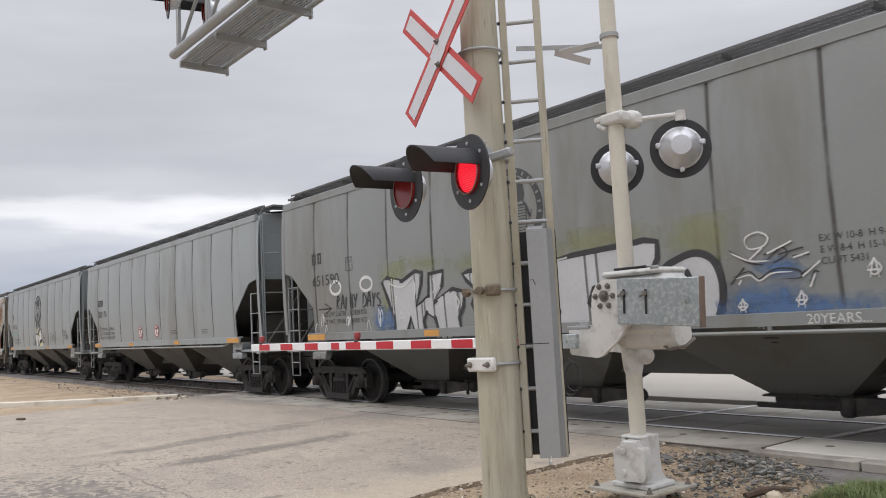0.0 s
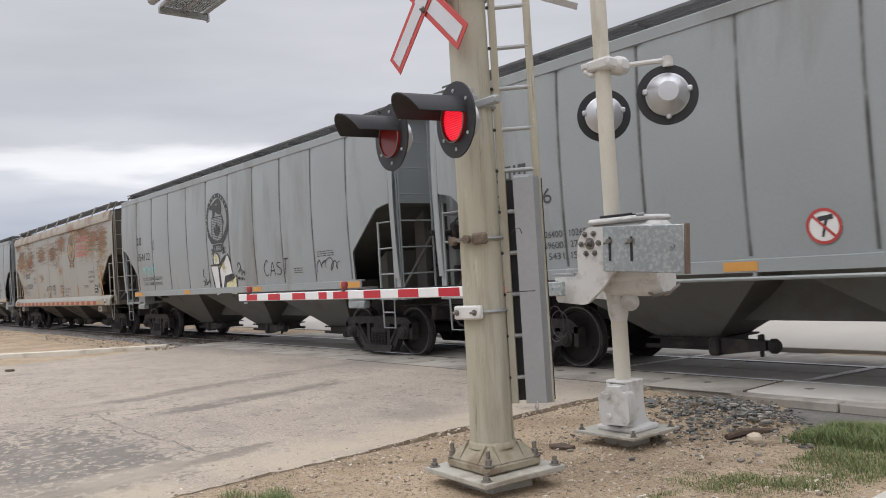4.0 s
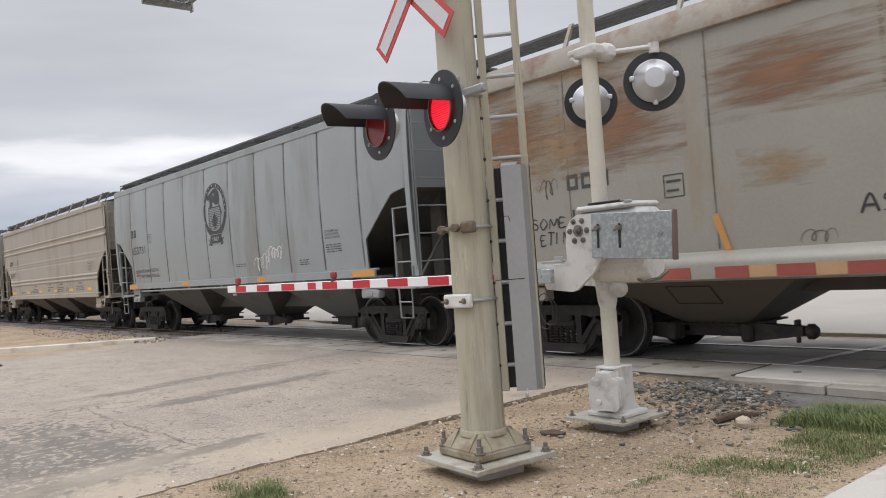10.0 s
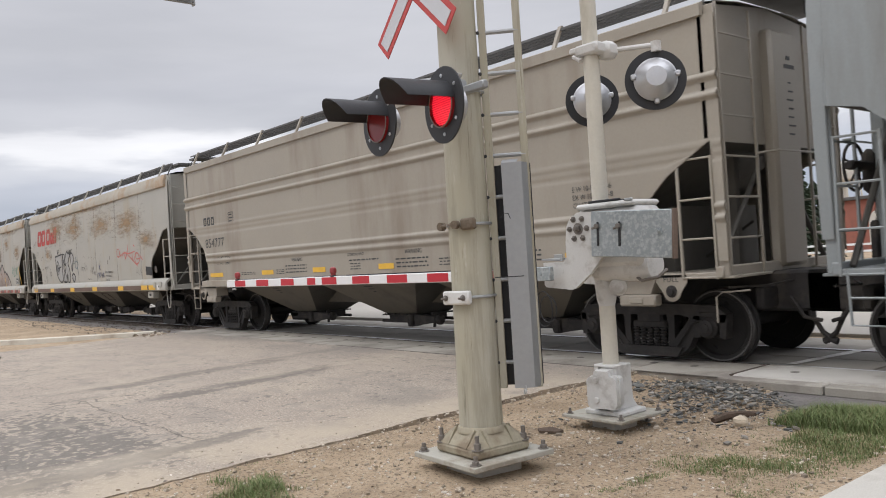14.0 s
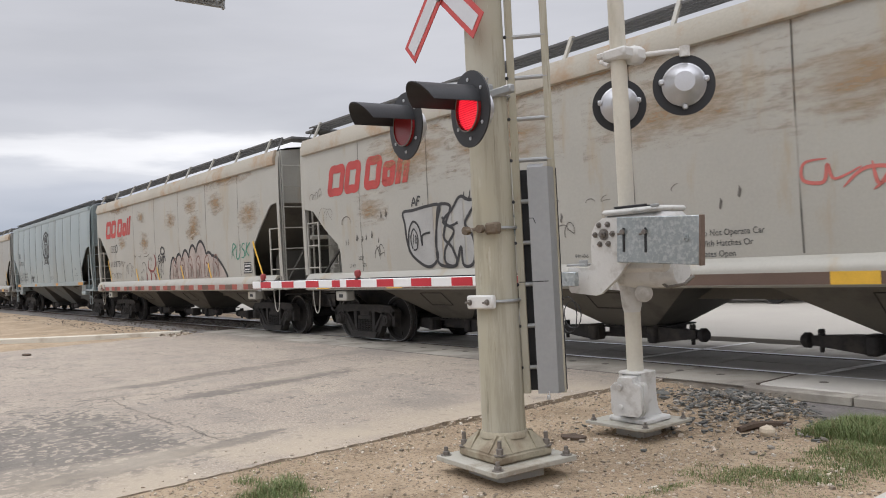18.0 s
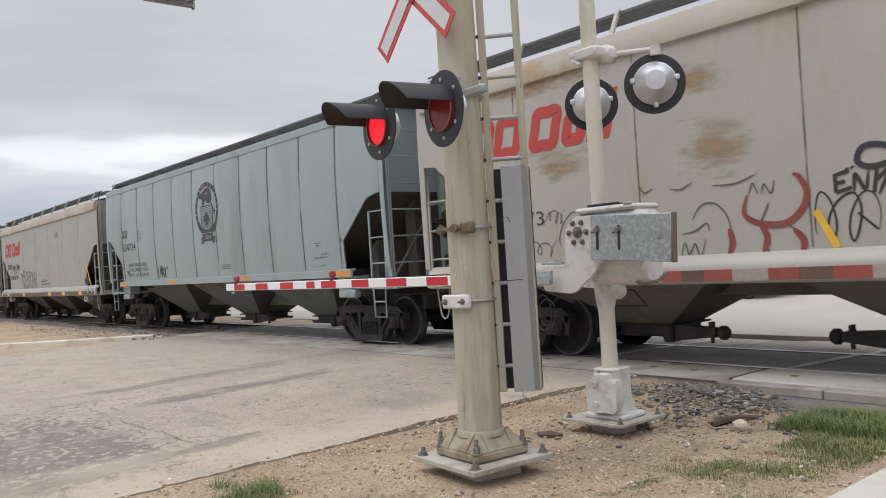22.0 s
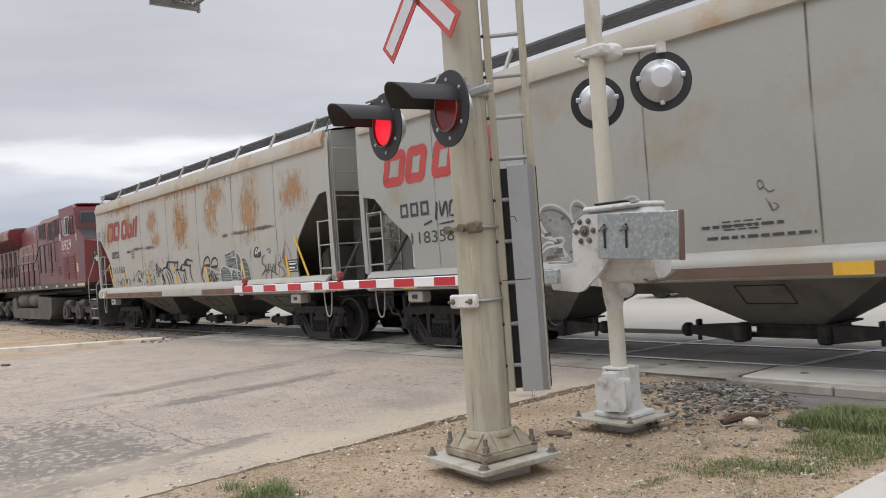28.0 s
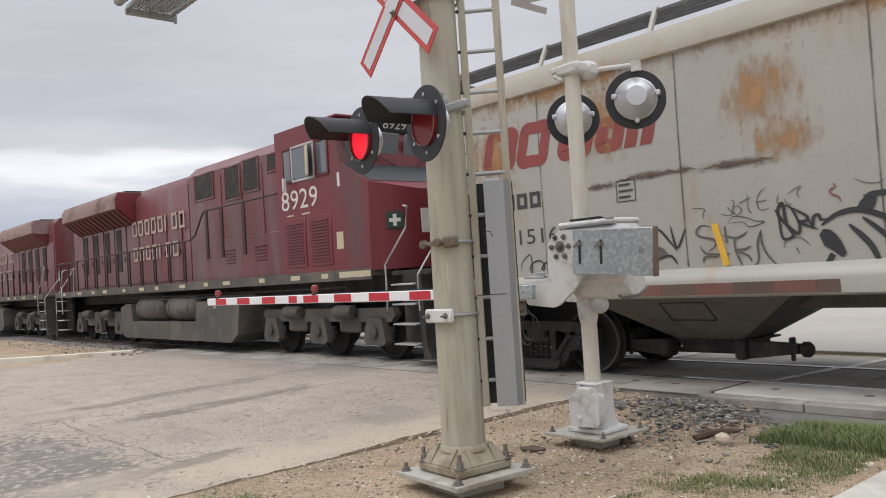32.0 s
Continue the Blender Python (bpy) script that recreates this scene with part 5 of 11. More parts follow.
def hopper_car(n, left, right, style, paint, label, trim=None, roof_rail=False):
    """style: dict with z of the eave, sill, cuts, seams. The thing's origin lies on the track at the car's middle."""
    hl = (right - left) / 2
    x0 = (right + left) / 2
    car = thing("hopper_car", label, "freight car", pose(x0, YC, 0), "hopper cars of the train")
    TRAIN.append((car, x0))
    trim = trim or paint
    z0, z1, cut = style["z0"], style["z1"], style["cut"]
    ni = style["panels"]
    span = hl - 0.02
    seams = [-span + 2 * span * k / ni for k in range(ni + 1)]
    for s in (-1, 1):
        part("side_panel", side_sheet(hl, s, z0, z1, cut, seams, style["belly"], style["pillow"], style.get("ribs", ())), paint, car, smooth=50)
        # painted bands deepen the shading of the shallow seams
        for k, xs_ in enumerate(seams[1:-1]):
            if style["pillow"] > 0 and s < 0:
                rows = []
                for q in range(25):
                    z = z0 + 0.04 + (z1 - z0 - 0.06) * q / 24
                    w = (0.034 + 0.016 * abs(noise.noise((n * 3 + k, z * 1.5, 1)))) * (1.0 if style["sill"] == "thin" else 0.45)
                    o = 0.012 * noise.noise((n * 5 + k, z * 1.1, 4))
                    y = s * (1.52 + bow(z, z0, z1, style["belly"]) + style["pillow"] * 0.42 + 0.004)
                    rows.append([(xs_ + o + w * f, s * (1.52 + bow(z, z0, z1, style["belly"]) + style["pillow"] * min(1.0, abs(o + w * f) / 0.16) ** 0.6 + 0.006), z) for f in (-1, -0.5, 0, 0.5, 1)])
                part("weld_seam", Shape().grid(rows), M_SEAM, car, "weld seam with soft shade in its colour", smooth=None)
        # eave and lip
        e = Shape().prism([(s * 1.50, z1 - 0.02), (s * 1.565, z1 - 0.01), (s * 1.565, z1 + 0.13), (s * 1.50, z1 + 0.16), (s * 1.46, z1 + 0.10)], -hl, hl, "x")
        if style["sill"] == "box":
            e = Shape().prism([(s * 1.50, z1 - 0.20), (s * 1.585, z1 - 0.17), (s * 1.60, z1 - 0.06), (s * 1.53, z1 + 0.15), (s * 1.48, z1 + 0.16), (s * 1.46, z1 + 0.10)], -hl, hl, "x")
        part("eave", e, style.get("eave", M_EAVERUST) if style["sill"] == "box" else trim, car)
    # roof with crown
    rf = Shape()
    prof = [(1.50 * k, z) for k, z in ((-1, z1 + 0.15), (-0.8, z1 + 0.22), (-0.45, z1 + 0.28), (0.0, z1 + 0.30), (0.45, z1 + 0.28), (0.8, z1 + 0.22), (1, z1 + 0.15))]
    rf.grid([[(x, y, z) for y, z in prof] for x in (-hl, -hl / 2, 0, hl / 2, hl)])
    part("roof", rf, trim, car)
    cover = Shape().box((0, 0, 0), (1.25, 0.62, 0.09), 0.03).mesh("hatch_cover", trim, 40)
    for k in range(10):
        part("hatch_cover", cover, None, car, at=pose(-hl + 0.95 + k * (2 * hl - 1.9) / 9, 0, z1 + 0.33))
    # ends: upright sheet above, slope sheet below
    for e in (-1, 1):
        xe = e * (hl - 0.02)
        zc = cut[0][1]
        en = Shape()
        en.prism([(-1.52, zc), (1.52, zc), (1.52, z1 + 0.14), (0.8, z1 + 0.22), (0, z1 + 0.30), (-0.8, z1 + 0.22), (-1.52, z1 + 0.14)], xe, xe - e * 0.05, "x")
        part("end_sheet", en, style["end"], car)
        sl = Shape()
        for u, v in (((0.04, zc), (0.46, zc - 0.02)), ((0.46, zc - 0.02), (3.05, 1.25))):
            sl.prism([(e * (hl - u[0]), u[1]), (e * (hl - u[0]), u[1] + 0.05), (e * (hl - v[0]), v[1] + 0.05), (e * (hl - v[0]), v[1])], -1.5, 1.5)
        part("slope_sheet", sl, style["slope"], car, "sloped end sheet with shade in its colour")
        for yy in (-0.55, 0.55):
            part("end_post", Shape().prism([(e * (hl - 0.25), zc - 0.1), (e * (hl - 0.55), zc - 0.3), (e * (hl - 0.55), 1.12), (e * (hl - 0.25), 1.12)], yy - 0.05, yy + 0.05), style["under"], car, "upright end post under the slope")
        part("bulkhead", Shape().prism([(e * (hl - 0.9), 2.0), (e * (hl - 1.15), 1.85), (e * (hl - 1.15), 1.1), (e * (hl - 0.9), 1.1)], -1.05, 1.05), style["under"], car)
        # broad post in the middle of the end, from the platform to the roof
        post = part("centre_post", Shape().box((e * (hl + 0.03), 0.12, (1.15 + z1) / 2), (0.20, 0.66, z1 - 1.15), 0.05), style["end"], car, "broad upright end post")
        for k in range(9):
            w = (0.16, 0.44, 0.12, 0.2, 0.26, 0.2, 0.24, 0.3, 0.22)[k]
            part("end_print", Shape().box((e * (hl + 0.133), 0.2 + 0.02 * (k % 2), z1 - 0.35 - 0.11 * k - (0.1 if k > 1 else 0)), (0.004, 0.6 * w, 0.05 if k < 2 else 0.02), 0), M_STENCIL_END, post)
        pf = Shape().box((e * (hl - 0.75), 0, 1.13), (1.5, 3.0, 0.06), 0.01).box((e * (hl + 0.02), 0, 1.16), (0.09, 3.04, 0.14), 0.015)
        part("end_platform", pf, style["end"], car)
        cs = Shape().box((e * (hl - 0.55), 0, 0.86), (2.9, 0.8, 0.50), 0.04).box((e * (hl + 0.05), 0, 0.80), (0.12, 1.5, 0.28), 0.03)
        part("draft_sill", cs, M_DARK, car)
        cp = Shape().box((e * (hl + 0.48), 0, 0.87), (0.60, 0.24, 0.26), 0.04).box((e * (hl + 0.66), 0.05, 0.87), (0.20, 0.42, 0.36), 0.06)
        cp.box((e * (hl + 0.66), -0.16, 0.87), (0.14, 0.1, 0.26), 0.03)
        cp.tube([(e * (hl + 0.3), -0.45, 0.80), (e * (hl + 0.45), -0.45, 0.55), (e * (hl + 0.62), -0.35, 0.50)], 0.025, 8)
        part("coupler", cp, M_DARK, car)
        # ladders and grab irons at both sides
        for s in (-1, 1):
            yy = s * 1.50
            lx = e * (hl - 0.48)
            ladder(car, (min(lx, e * (hl - 0.02)), yy, 0), (1, 0, 0), 0.46, (1.10, 1.56, 2.03, 2.51), 1.08, 2.53, trim, "side_ladder")
            el = ladder(car, (e * (hl + 0.11), s * 1.42, 0), (0, -s, 0), 0.74, [1.55 + 0.48 * k for k in range(6 if z1 < 4.2 else 7)], 1.10, z1 + 0.14, trim, "end_ladder")
            part("corner_post", Shape().box((e * (hl + 0.06), s * 1.47, (1.12 + z1) / 2 + 0.05), (0.13, 0.035, z1 - 1.0), 0.006), trim, el, "broad flat ladder post at the corner")
            part("ladder_foot", Shape().box((e * (hl + 0.1), s * 1.05, 1.10), (0.16, 0.86, 0.03), 0.006), style["end"], el)
            if style["sill"] == "box":
                xa, xb = lx + 0.06 * e, e * (hl - 0.12)
                stp = Shape().tube([(xa, yy, 1.16), (xa + 0.01 * e, yy, 0.95), (xa + 0.05 * e, yy, 0.70), (xa + 0.09 * e, yy, 0.61), (xa + 0.15 * e, yy, 0.58), (xb - 0.15 * e, yy, 0.58), (xb - 0.09 * e, yy, 0.61), (xb - 0.05 * e, yy, 0.70), (xb - 0.01 * e, yy, 0.95), (xb, yy, 1.16)], 0.013, 6)
            else:
                if style["panels"] == 1 and e > 0:
                    part("pipe_bracket", Shape().tube([(e * (hl - 0.12), yy + 0.1, 0.56), (e * (hl - 0.12), yy + 0.1, 0.86), (e * (hl - 0.04), yy + 0.1, 0.92), (e * (hl + 0.2), yy + 0.3, 0.93)], 0.012, 6), trim, car, "bent steel pipe")
                    continue
                stp = Shape().tube([(lx + 0.02 * e, yy, 1.16), (lx + 0.04 * e, yy, 0.58), (e * (hl - 0.10), yy, 0.58), (e * (hl - 0.08), yy, 1.16)], 0.016, 6).tube([(lx + 0.03 * e, yy, 0.86), (e * (hl - 0.09), yy, 0.86)], 0.014, 6)
            part("stirrup_step", stp, trim, car)
        part("cut_lever", Shape().tube([(e * (hl + 0.08), -1.45, 0.98), (e * (hl + 0.12), -0.7, 0.95), (e * (hl + 0.35), -0.35, 1.0), (e * (hl + 0.5), 0.0, 1.02)], 0.013, 6), M_DARK, car)
        part("air_hose", Shape().tube([(e * (hl + 0.25), -0.35, 0.86), (e * (hl + 0.40), -0.35, 0.78), (e * (hl + 0.50), -0.34, 0.55), (e * (hl + 0.60), -0.32, 0.36), (e * (hl + 0.70), -0.30, 0.27), (e * (hl + 0.76), -0.30, 0.25)], [0.034, 0.034, 0.03, 0.03, 0.04, 0.045], 8), M_DARK, car, "black rubber air hose")
        part("brake_rod", Shape().tube([(e * (hl - 0.2), -0.3, 1.75), (e * (hl - 1.1), -0.3, 1.2)], 0.018, 6), M_DARK, car)
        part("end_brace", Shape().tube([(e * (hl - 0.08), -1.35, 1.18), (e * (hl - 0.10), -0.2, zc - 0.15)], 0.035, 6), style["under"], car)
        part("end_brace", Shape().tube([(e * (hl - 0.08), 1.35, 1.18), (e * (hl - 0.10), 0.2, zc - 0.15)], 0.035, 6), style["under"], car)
        hr = Shape().tube([(e * (hl + 0.11), -0.68, 2.56), (e * (hl + 0.30), -0.5, 2.58), (e * (hl + 0.30), 0.5, 2.58), (e * (hl + 0.11), 1.40, 2.56)], 0.014, 6)
        part("grab_rail", hr, trim, car, "bar across the end")
    # brake wheel with its gear housing and chain
    bw, we = Shape(), style["wheel_end"]
    cx, cy, cz = we * (hl + 0.36), -0.12, 2.29
    bw.tube([(cx, cy + 0.28 * math.cos(a), cz + 0.28 * math.sin(a)) for a in [2 * math.pi * k / 24 for k in range(24)]], 0.019, 6, True)
    metal = style["end"] if style["sill"] == "box" else M_DARK
    bwo = part("brake_wheel", bw, metal, car, "spoked hand brake wheel")
    for k in range(5):
        a = 2 * math.pi * k / 5 + 0.3
        part("spoke", Shape().tube([(cx - we * 0.05, cy, cz), (cx - we * 0.02, cy + 0.15 * math.cos(a), cz + 0.15 * math.sin(a)), (cx, cy + 0.28 * math.cos(a), cz + 0.28 * math.sin(a))], 0.014, 5), metal, bwo)
    part("brake_hub", Shape().lathe([(0.0, -0.2), (0.05, -0.19), (0.07, -0.05), (0.05, 0.0), (0.0, 0.01)], (cx - we * 0.03, cy, cz), (we, 0, 0), 12), metal, bwo)
    gc = Shape().box((cx - we * 0.2, cy - 0.02, cz - 0.08), (0.14, 0.30, 0.52), 0.06).box((cx - we * 0.22, cy - 0.38, cz - 0.02), (0.10, 0.55, 0.10), 0.02)
    part("brake_gear_case", gc, metal, car, "hand brake gear housing")
    ch = Shape()
    for k in range(11):
        m = Euler((0, 0, (k % 2) * math.pi / 2)).to_matrix()
        ch.tube([Vector((cx - we * 0.2, cy + 0.06, cz - 0.40 - 0.062 * k)) + m @ Vector((0.022 * math.cos(q), 0, 0.042 * math.sin(q))) for q in [math.pi * i / 4 for i in range(8)]], 0.008, 5, True)
    part("brake_chain", ch, M_DARK, car, "hanging brake chain", smooth=None)
    part("bell_crank", Shape().box((cx - we * 0.22, cy + 0.05, 1.42), (0.10, 0.34, 0.46), 0.03), metal, car)
    # air reservoir and pipes beneath the left-hand slope
    ar = Shape().lathe([(0.0, -0.55), (0.16, -0.52), (0.2, -0.45), (0.2, 0.45), (0.16, 0.52), (0.0, 0.55)], (-hl + 1.25, 0.2, 1.42), (0, 1, 0), 16)
    ar.box((-hl + 0.8, -0.6, 1.40), (0.3, 0.3, 0.42), 0.03)
    part("air_reservoir", ar, M_DARK, car)
    # centre sill between the bays
    zs0 = 0.68 if style["sill"] == "thin" else 0.85
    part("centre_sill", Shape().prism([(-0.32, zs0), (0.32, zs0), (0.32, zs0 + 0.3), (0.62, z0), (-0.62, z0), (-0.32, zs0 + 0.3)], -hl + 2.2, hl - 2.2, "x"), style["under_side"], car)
    # bays and gates
    for c in style["bays"]:
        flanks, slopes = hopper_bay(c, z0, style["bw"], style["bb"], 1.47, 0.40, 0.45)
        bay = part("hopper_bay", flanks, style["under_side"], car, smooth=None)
        # sloped sheets get the darker paint, which carries their shade
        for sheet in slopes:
            part("bay_slope", sheet, M_UNDER, bay, "grimy sloped sheet with shade in its colour", smooth=None)
        part("outlet_gate", gate_shape(c, style["bb"]), M_DARK, car)
        part("gate_crank", crank_shape(c), M_DARK, car)
        if style["sill"] == "box":
            part("gate_crank", crank_shape(c, -1), M_DARK, car)
        # small door and stencil bars on the sloped face of the bay

        def face(x, z):
            return (x, -(0.40 + (z - 0.45) / (z0 - 0.45) * 1.07) - 0.006, z)
        dr = Shape()
        for (xa, za), (xb, zb_) in (((-0.32, 0.74), (0.32, 0.74)), ((-0.32, 0.98), (0.32, 0.98)), ((-0.32, 0.74), (-0.32, 0.98)), ((0.32, 0.74), (0.32, 0.98))):
            dr.tube([face(c + xa, za), face(c + xb, zb_)], 0.008, 5)
        if style["sill"] == "box":
            part("bay_door", dr, M_DARK, car, "small framed door in the bay")
        for k in range(3):
            for xa, xb in ((-0.12 + 0.05 * k, 0.16 - 0.04 * k),):
                za = z0 - 0.24 - 0.055 * k
                part("bay_print", Shape().add([face(c + xa, za), face(c + xb, za), face(c + xb, za + 0.02), face(c + xa, za + 0.02)], [(0, 1, 2, 3)]), M_BLACK, car)
    # side sills
    for s in (-1, 1):
        if style["sill"] == "thin":
            xs = hl - cut[-1][0] + 0.25
            sl = Shape().prism([(s * 1.50, z0 + 0.02), (s * 1.60, z0 + 0.0), (s * 1.60, z0 - 0.14), (s * 1.57, z0 - 0.14), (s * 1.56, z0 - 0.02), (s * 1.50, z0 - 0.02)], -xs, xs, "x")
            part("side_sill", sl, trim, car)
            if style["pipe"]:
                pp = Shape().tube([(-xs + 0.9, s * 1.50, z0 - 0.15), (-xs + 1.0, s * 1.58, z0 - 0.21), (xs - 1.0, s * 1.58, z0 - 0.21), (xs - 0.9, s * 1.50, z0 - 0.15)], 0.024, 8)
                for k in range(5):
                    pp.box((-4 + 2 * k, s * 1.58, z0 - 0.17), (0.05, 0.03, 0.10), 0.005)
                part("train_pipe", pp, trim, car)
            for a in (-1, 1):
                if style["panels"] > 1:
                    part("reflector", Shape().box((a * (xs - 0.38), s * 1.603, z0 - 0.07), (0.72, 0.006, 0.115), 0), M_ORANGE, car, "amber reflective strip")
                    part("reflector", Shape().box((a * xs * 0.33, s * 1.603, z0 - 0.07), (0.42, 0.006, 0.105), 0), M_ORANGE, car, "amber reflective strip")
                else:
                    pull_plate(car, a * (hl - 0.66), s)
                bx = Shape().prism([(a * (xs - 0.0), z0 - 0.13), (a * (xs - 0.62), z0 - 0.13), (a * (xs - 0.62), z0 - 0.38), (a * (xs - 0.12), z0 - 0.38)], s * 1.50, s * 1.2)
                part("bolster_end", bx, trim, car)
                part("jacking_pad", Shape().box((a * (xs - 0.32), s * 1.45, z0 - 0.46), (0.55, 0.16, 0.15), 0.02).box((a * (xs - 0.32), s * 1.535, z0 - 0.46), (0.2, 0.02, 0.08), 0.01), trim, car)
        else:
            # deep boxed sill over the whole length
            sl = Shape().prism([(s * 1.48, z0 + 0.03), (s * 1.54, z0 + 0.015), (s * 1.60, z0 - 0.03), (s * 1.65, z0 - 0.10), (s * 1.66, z0 - 0.14), (s * 1.66, z0 - 0.30), (s * 1.61, z0 - 0.325), (s * 1.56, z0 - 0.305), (s * 1.60, z0 - 0.27), (s * 1.60, z0 - 0.10), (s * 1.5, z0 - 0.02)], -hl + 0.08, hl - 0.08, "x")
            part("side_sill", sl, trim, car)
            for a in (-1, 1):
                part("jacking_pad", Shape().box((a * (hl - 1.45), s * 1.50, z0 - 0.44), (0.42, 0.2, 0.20), 0.02), trim, car, "pad with a dark slot")
                part("pad_slot", Shape().box((a * (hl - 1.45), s * 1.602, z0 - 0.44), (0.15, 0.01, 0.07), 0.004), M_HOOD, car)
                part("placard", Shape().box((a * (hl - 0.62), s * 1.664, z0 - 0.22), (0.17, 0.006, 0.15), 0.001), M_WHITE, car, "small white placard")
                part("placard_print", Shape().box((a * (hl - 0.60), s * 1.668, z0 - 0.20), (0.07, 0.003, 0.05), 0), M_BLACK, car)
                part("end_pocket", Shape().box((a * (hl - 0.9), s * 1.665, z0 - 0.15), (0.16, 0.02, 0.16), 0.004), trim, car)
                part("end_pocket", Shape().box((a * (hl - 0.45), s * 1.665, z0 - 0.14), (0.22, 0.02, 0.14), 0.004), trim, car)
    # running boards
    zb = z1 + (0.44 if roof_rail else 0.36)
    for s in (-1, 1):
        gb = Shape()
        yy, wide = s * 1.14, 0.46
        nb = int(2 * hl / (0.042 if s < 0 else 0.12))
        for k in range(nb):
            gb.box((-hl + 0.1 + k * (2 * hl - 0.2) / nb, yy, zb), (0.008, wide, 0.016), 0)
        for k in range(5):
            gb.box((0, yy - wide / 2 + wide * k / 4, zb - 0.004), (2 * hl - 0.1, 0.010, 0.034), 0)
        part("running_board", gb, M_GRATE, car, "open steel grating walkway", smooth=None)
        for k in range(9):
            x = -hl + 0.5 + k * (2 * hl - 1.0) / 8
            if roof_rail:
                part("board_bracket", Shape().prism([(s * 1.50, z1 + 0.13), (s * 1.54, z1 + 0.13), (s * 1.36, zb + 0.05), (s * 1.31, zb + 0.05)], x - 0.03, x + 0.03, "x"), trim, car)
            else:
                part("board_bracket", Shape().box((x, s * 1.14, zb - 0.045), (0.05, 0.44, 0.05), 0.005), M_GRATE, car)
    for x in (-hl, hl):
        e = 1 if x > 0 else -1
        part("end_board", Shape().box((x + e * 0.10, 0, zb - 0.03), (0.50, 2.5, 0.05), 0.005).box((x + e * 0.28, -0.9, zb - 0.12), (0.06, 0.06, 0.2), 0.01).box((x + e * 0.28, 0.5, zb - 0.12), (0.06, 0.06, 0.2), 0.01).tube([(x - e * 0.02, -1.45, z1 + 0.1), (x - e * 0.10, -1.25, zb + 0.03), (x - e * 0.45, -1.22, zb + 0.05)], 0.016, 6), M_GRATE, car)
    tc = hl - style["tc"]
    for x in (-tc, tc):
        truck(car, x)
    return car, hl


STYLE_A = dict(z0=1.47, z1=4.27, cut=[(0.0, 2.84), (0.38, 2.76), (1.27, 2.02), (1.27, 2.019)], bb=0.48, panels=11, belly=0.05, pillow=0.03, sill="thin", bays=(-3.75, 0.0, 3.75), bw=1.87, tc=1.32,
               under=None, under_side=None)
STYLE_B = dict(z0=1.40, z1=4.16, cut=[(0.0, 2.82), (0.36, 2.76), (0.83, 2.34), (1.33, 2.0), (1.41, 1.82), (1.42, 1.6)], bb=0.45, panels=7, belly=0.02, pillow=0.008, sill="box", bays=(-4.1, 0.0, 4.1), bw=2.05, tc=1.42, under=None, under_side=None)
STYLE_C = dict(z0=1.29, z1=4.16, cut=[(0.0, 2.70), (0.25, 2.56), (0.62, 2.34), (0.92, 2.06), (1.08, 1.75), (1.1, 1.6)], bb=0.48, panels=1, belly=0.0, pillow=0.0, sill="thin", bays=(-3.75, 0.0, 3.75), bw=1.87, tc=1.35,
               under=None, under_side=None, ribs=((1.79, 0.03), (1.93, 0.03), (2.49, -0.008), (2.66, 0.008), (3.22, 0.045), (3.44, 0.045)))
GREYS = {
    "grey": mat("grey_car_paint", (0.225, 0.236, 0.232), 0.4, var=0.07, scale=0.8, fine=30, bump=0.02, dirt=(0.17, 0.165, 0.145), dirt_amt=0.35, dirt_scale=0.7, streak=True),
    "cool": mat("cool_grey_car_paint", (0.275, 0.298, 0.303), 0.38, var=0.07, scale=0.8, fine=30, bump=0.02, dirt=(0.19, 0.19, 0.175), dirt_amt=0.25, dirt_scale=0.7, streak=True),
    "green": mat("green_grey_car_paint", (0.285, 0.336, 0.343), 0.36, var=0.05, scale=0.8, fine=30, bump=0.02, dirt=(0.22, 0.235, 0.22), dirt_amt=0.2, dirt_scale=0.7, streak=True),
    "cream": mat("weathered_cream_car_paint", (0.385, 0.375, 0.337), 0.44, var=0.08, scale=0.9, fine=30, bump=0.02, dirt=(0.36, 0.29, 0.19), dirt_amt=0.25, dirt_scale=1.4, streak=True),
    "pale": mat("pale_grey_car_paint", (0.335, 0.335, 0.312), 0.44, var=0.07, scale=0.9, fine=30, bump=0.02, dirt=(0.30, 0.26, 0.19), dirt_amt=0.25, dirt_scale=0.7),
    "rusty": mat("rust_scaled_car_paint", (0.285, 0.276, 0.242), 0.36, var=0.10, scale=0.9, fine=30, bump=0.04, dirt=(0.265, 0.21, 0.15), dirt_amt=0.35, dirt_scale=1.3, streak=True),
    "tan": mat("tan_car_paint", (0.335, 0.303, 0.252), 0.44, var=0.06, scale=0.9, fine=30, bump=0.02, dirt=(0.25, 0.21, 0.165), dirt_amt=0.3, dirt_scale=0.8, streak=True),
}
# paint copies cut to about half: underside shade put into the colour, plus dirt
M_BAY = {k: mat("dusty_shaded_hopper_" + k, tuple(0.48 * c for c in rgb), 0.75, var=0.12, scale=1.0, fine=40, bump=0.03, dirt=(0.10, 0.09, 0.075), dirt_amt=0.42, dirt_scale=1.2)
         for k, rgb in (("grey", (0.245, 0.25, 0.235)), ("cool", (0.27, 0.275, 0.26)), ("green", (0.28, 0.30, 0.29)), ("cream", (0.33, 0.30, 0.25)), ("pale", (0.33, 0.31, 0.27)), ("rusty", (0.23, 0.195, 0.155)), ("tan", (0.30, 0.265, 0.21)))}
LEFT = (-16.36, -33.0, -49.53, -66.24, -82.99, -99.75, -116.72, -133.02, -149.63, -165.79, -182.45)
RIGHT = (-1.2, -17.86, -34.42, -50.9, -67.7, -84.35, -101.2, -118.08, -134.3, -150.95, -167.1)
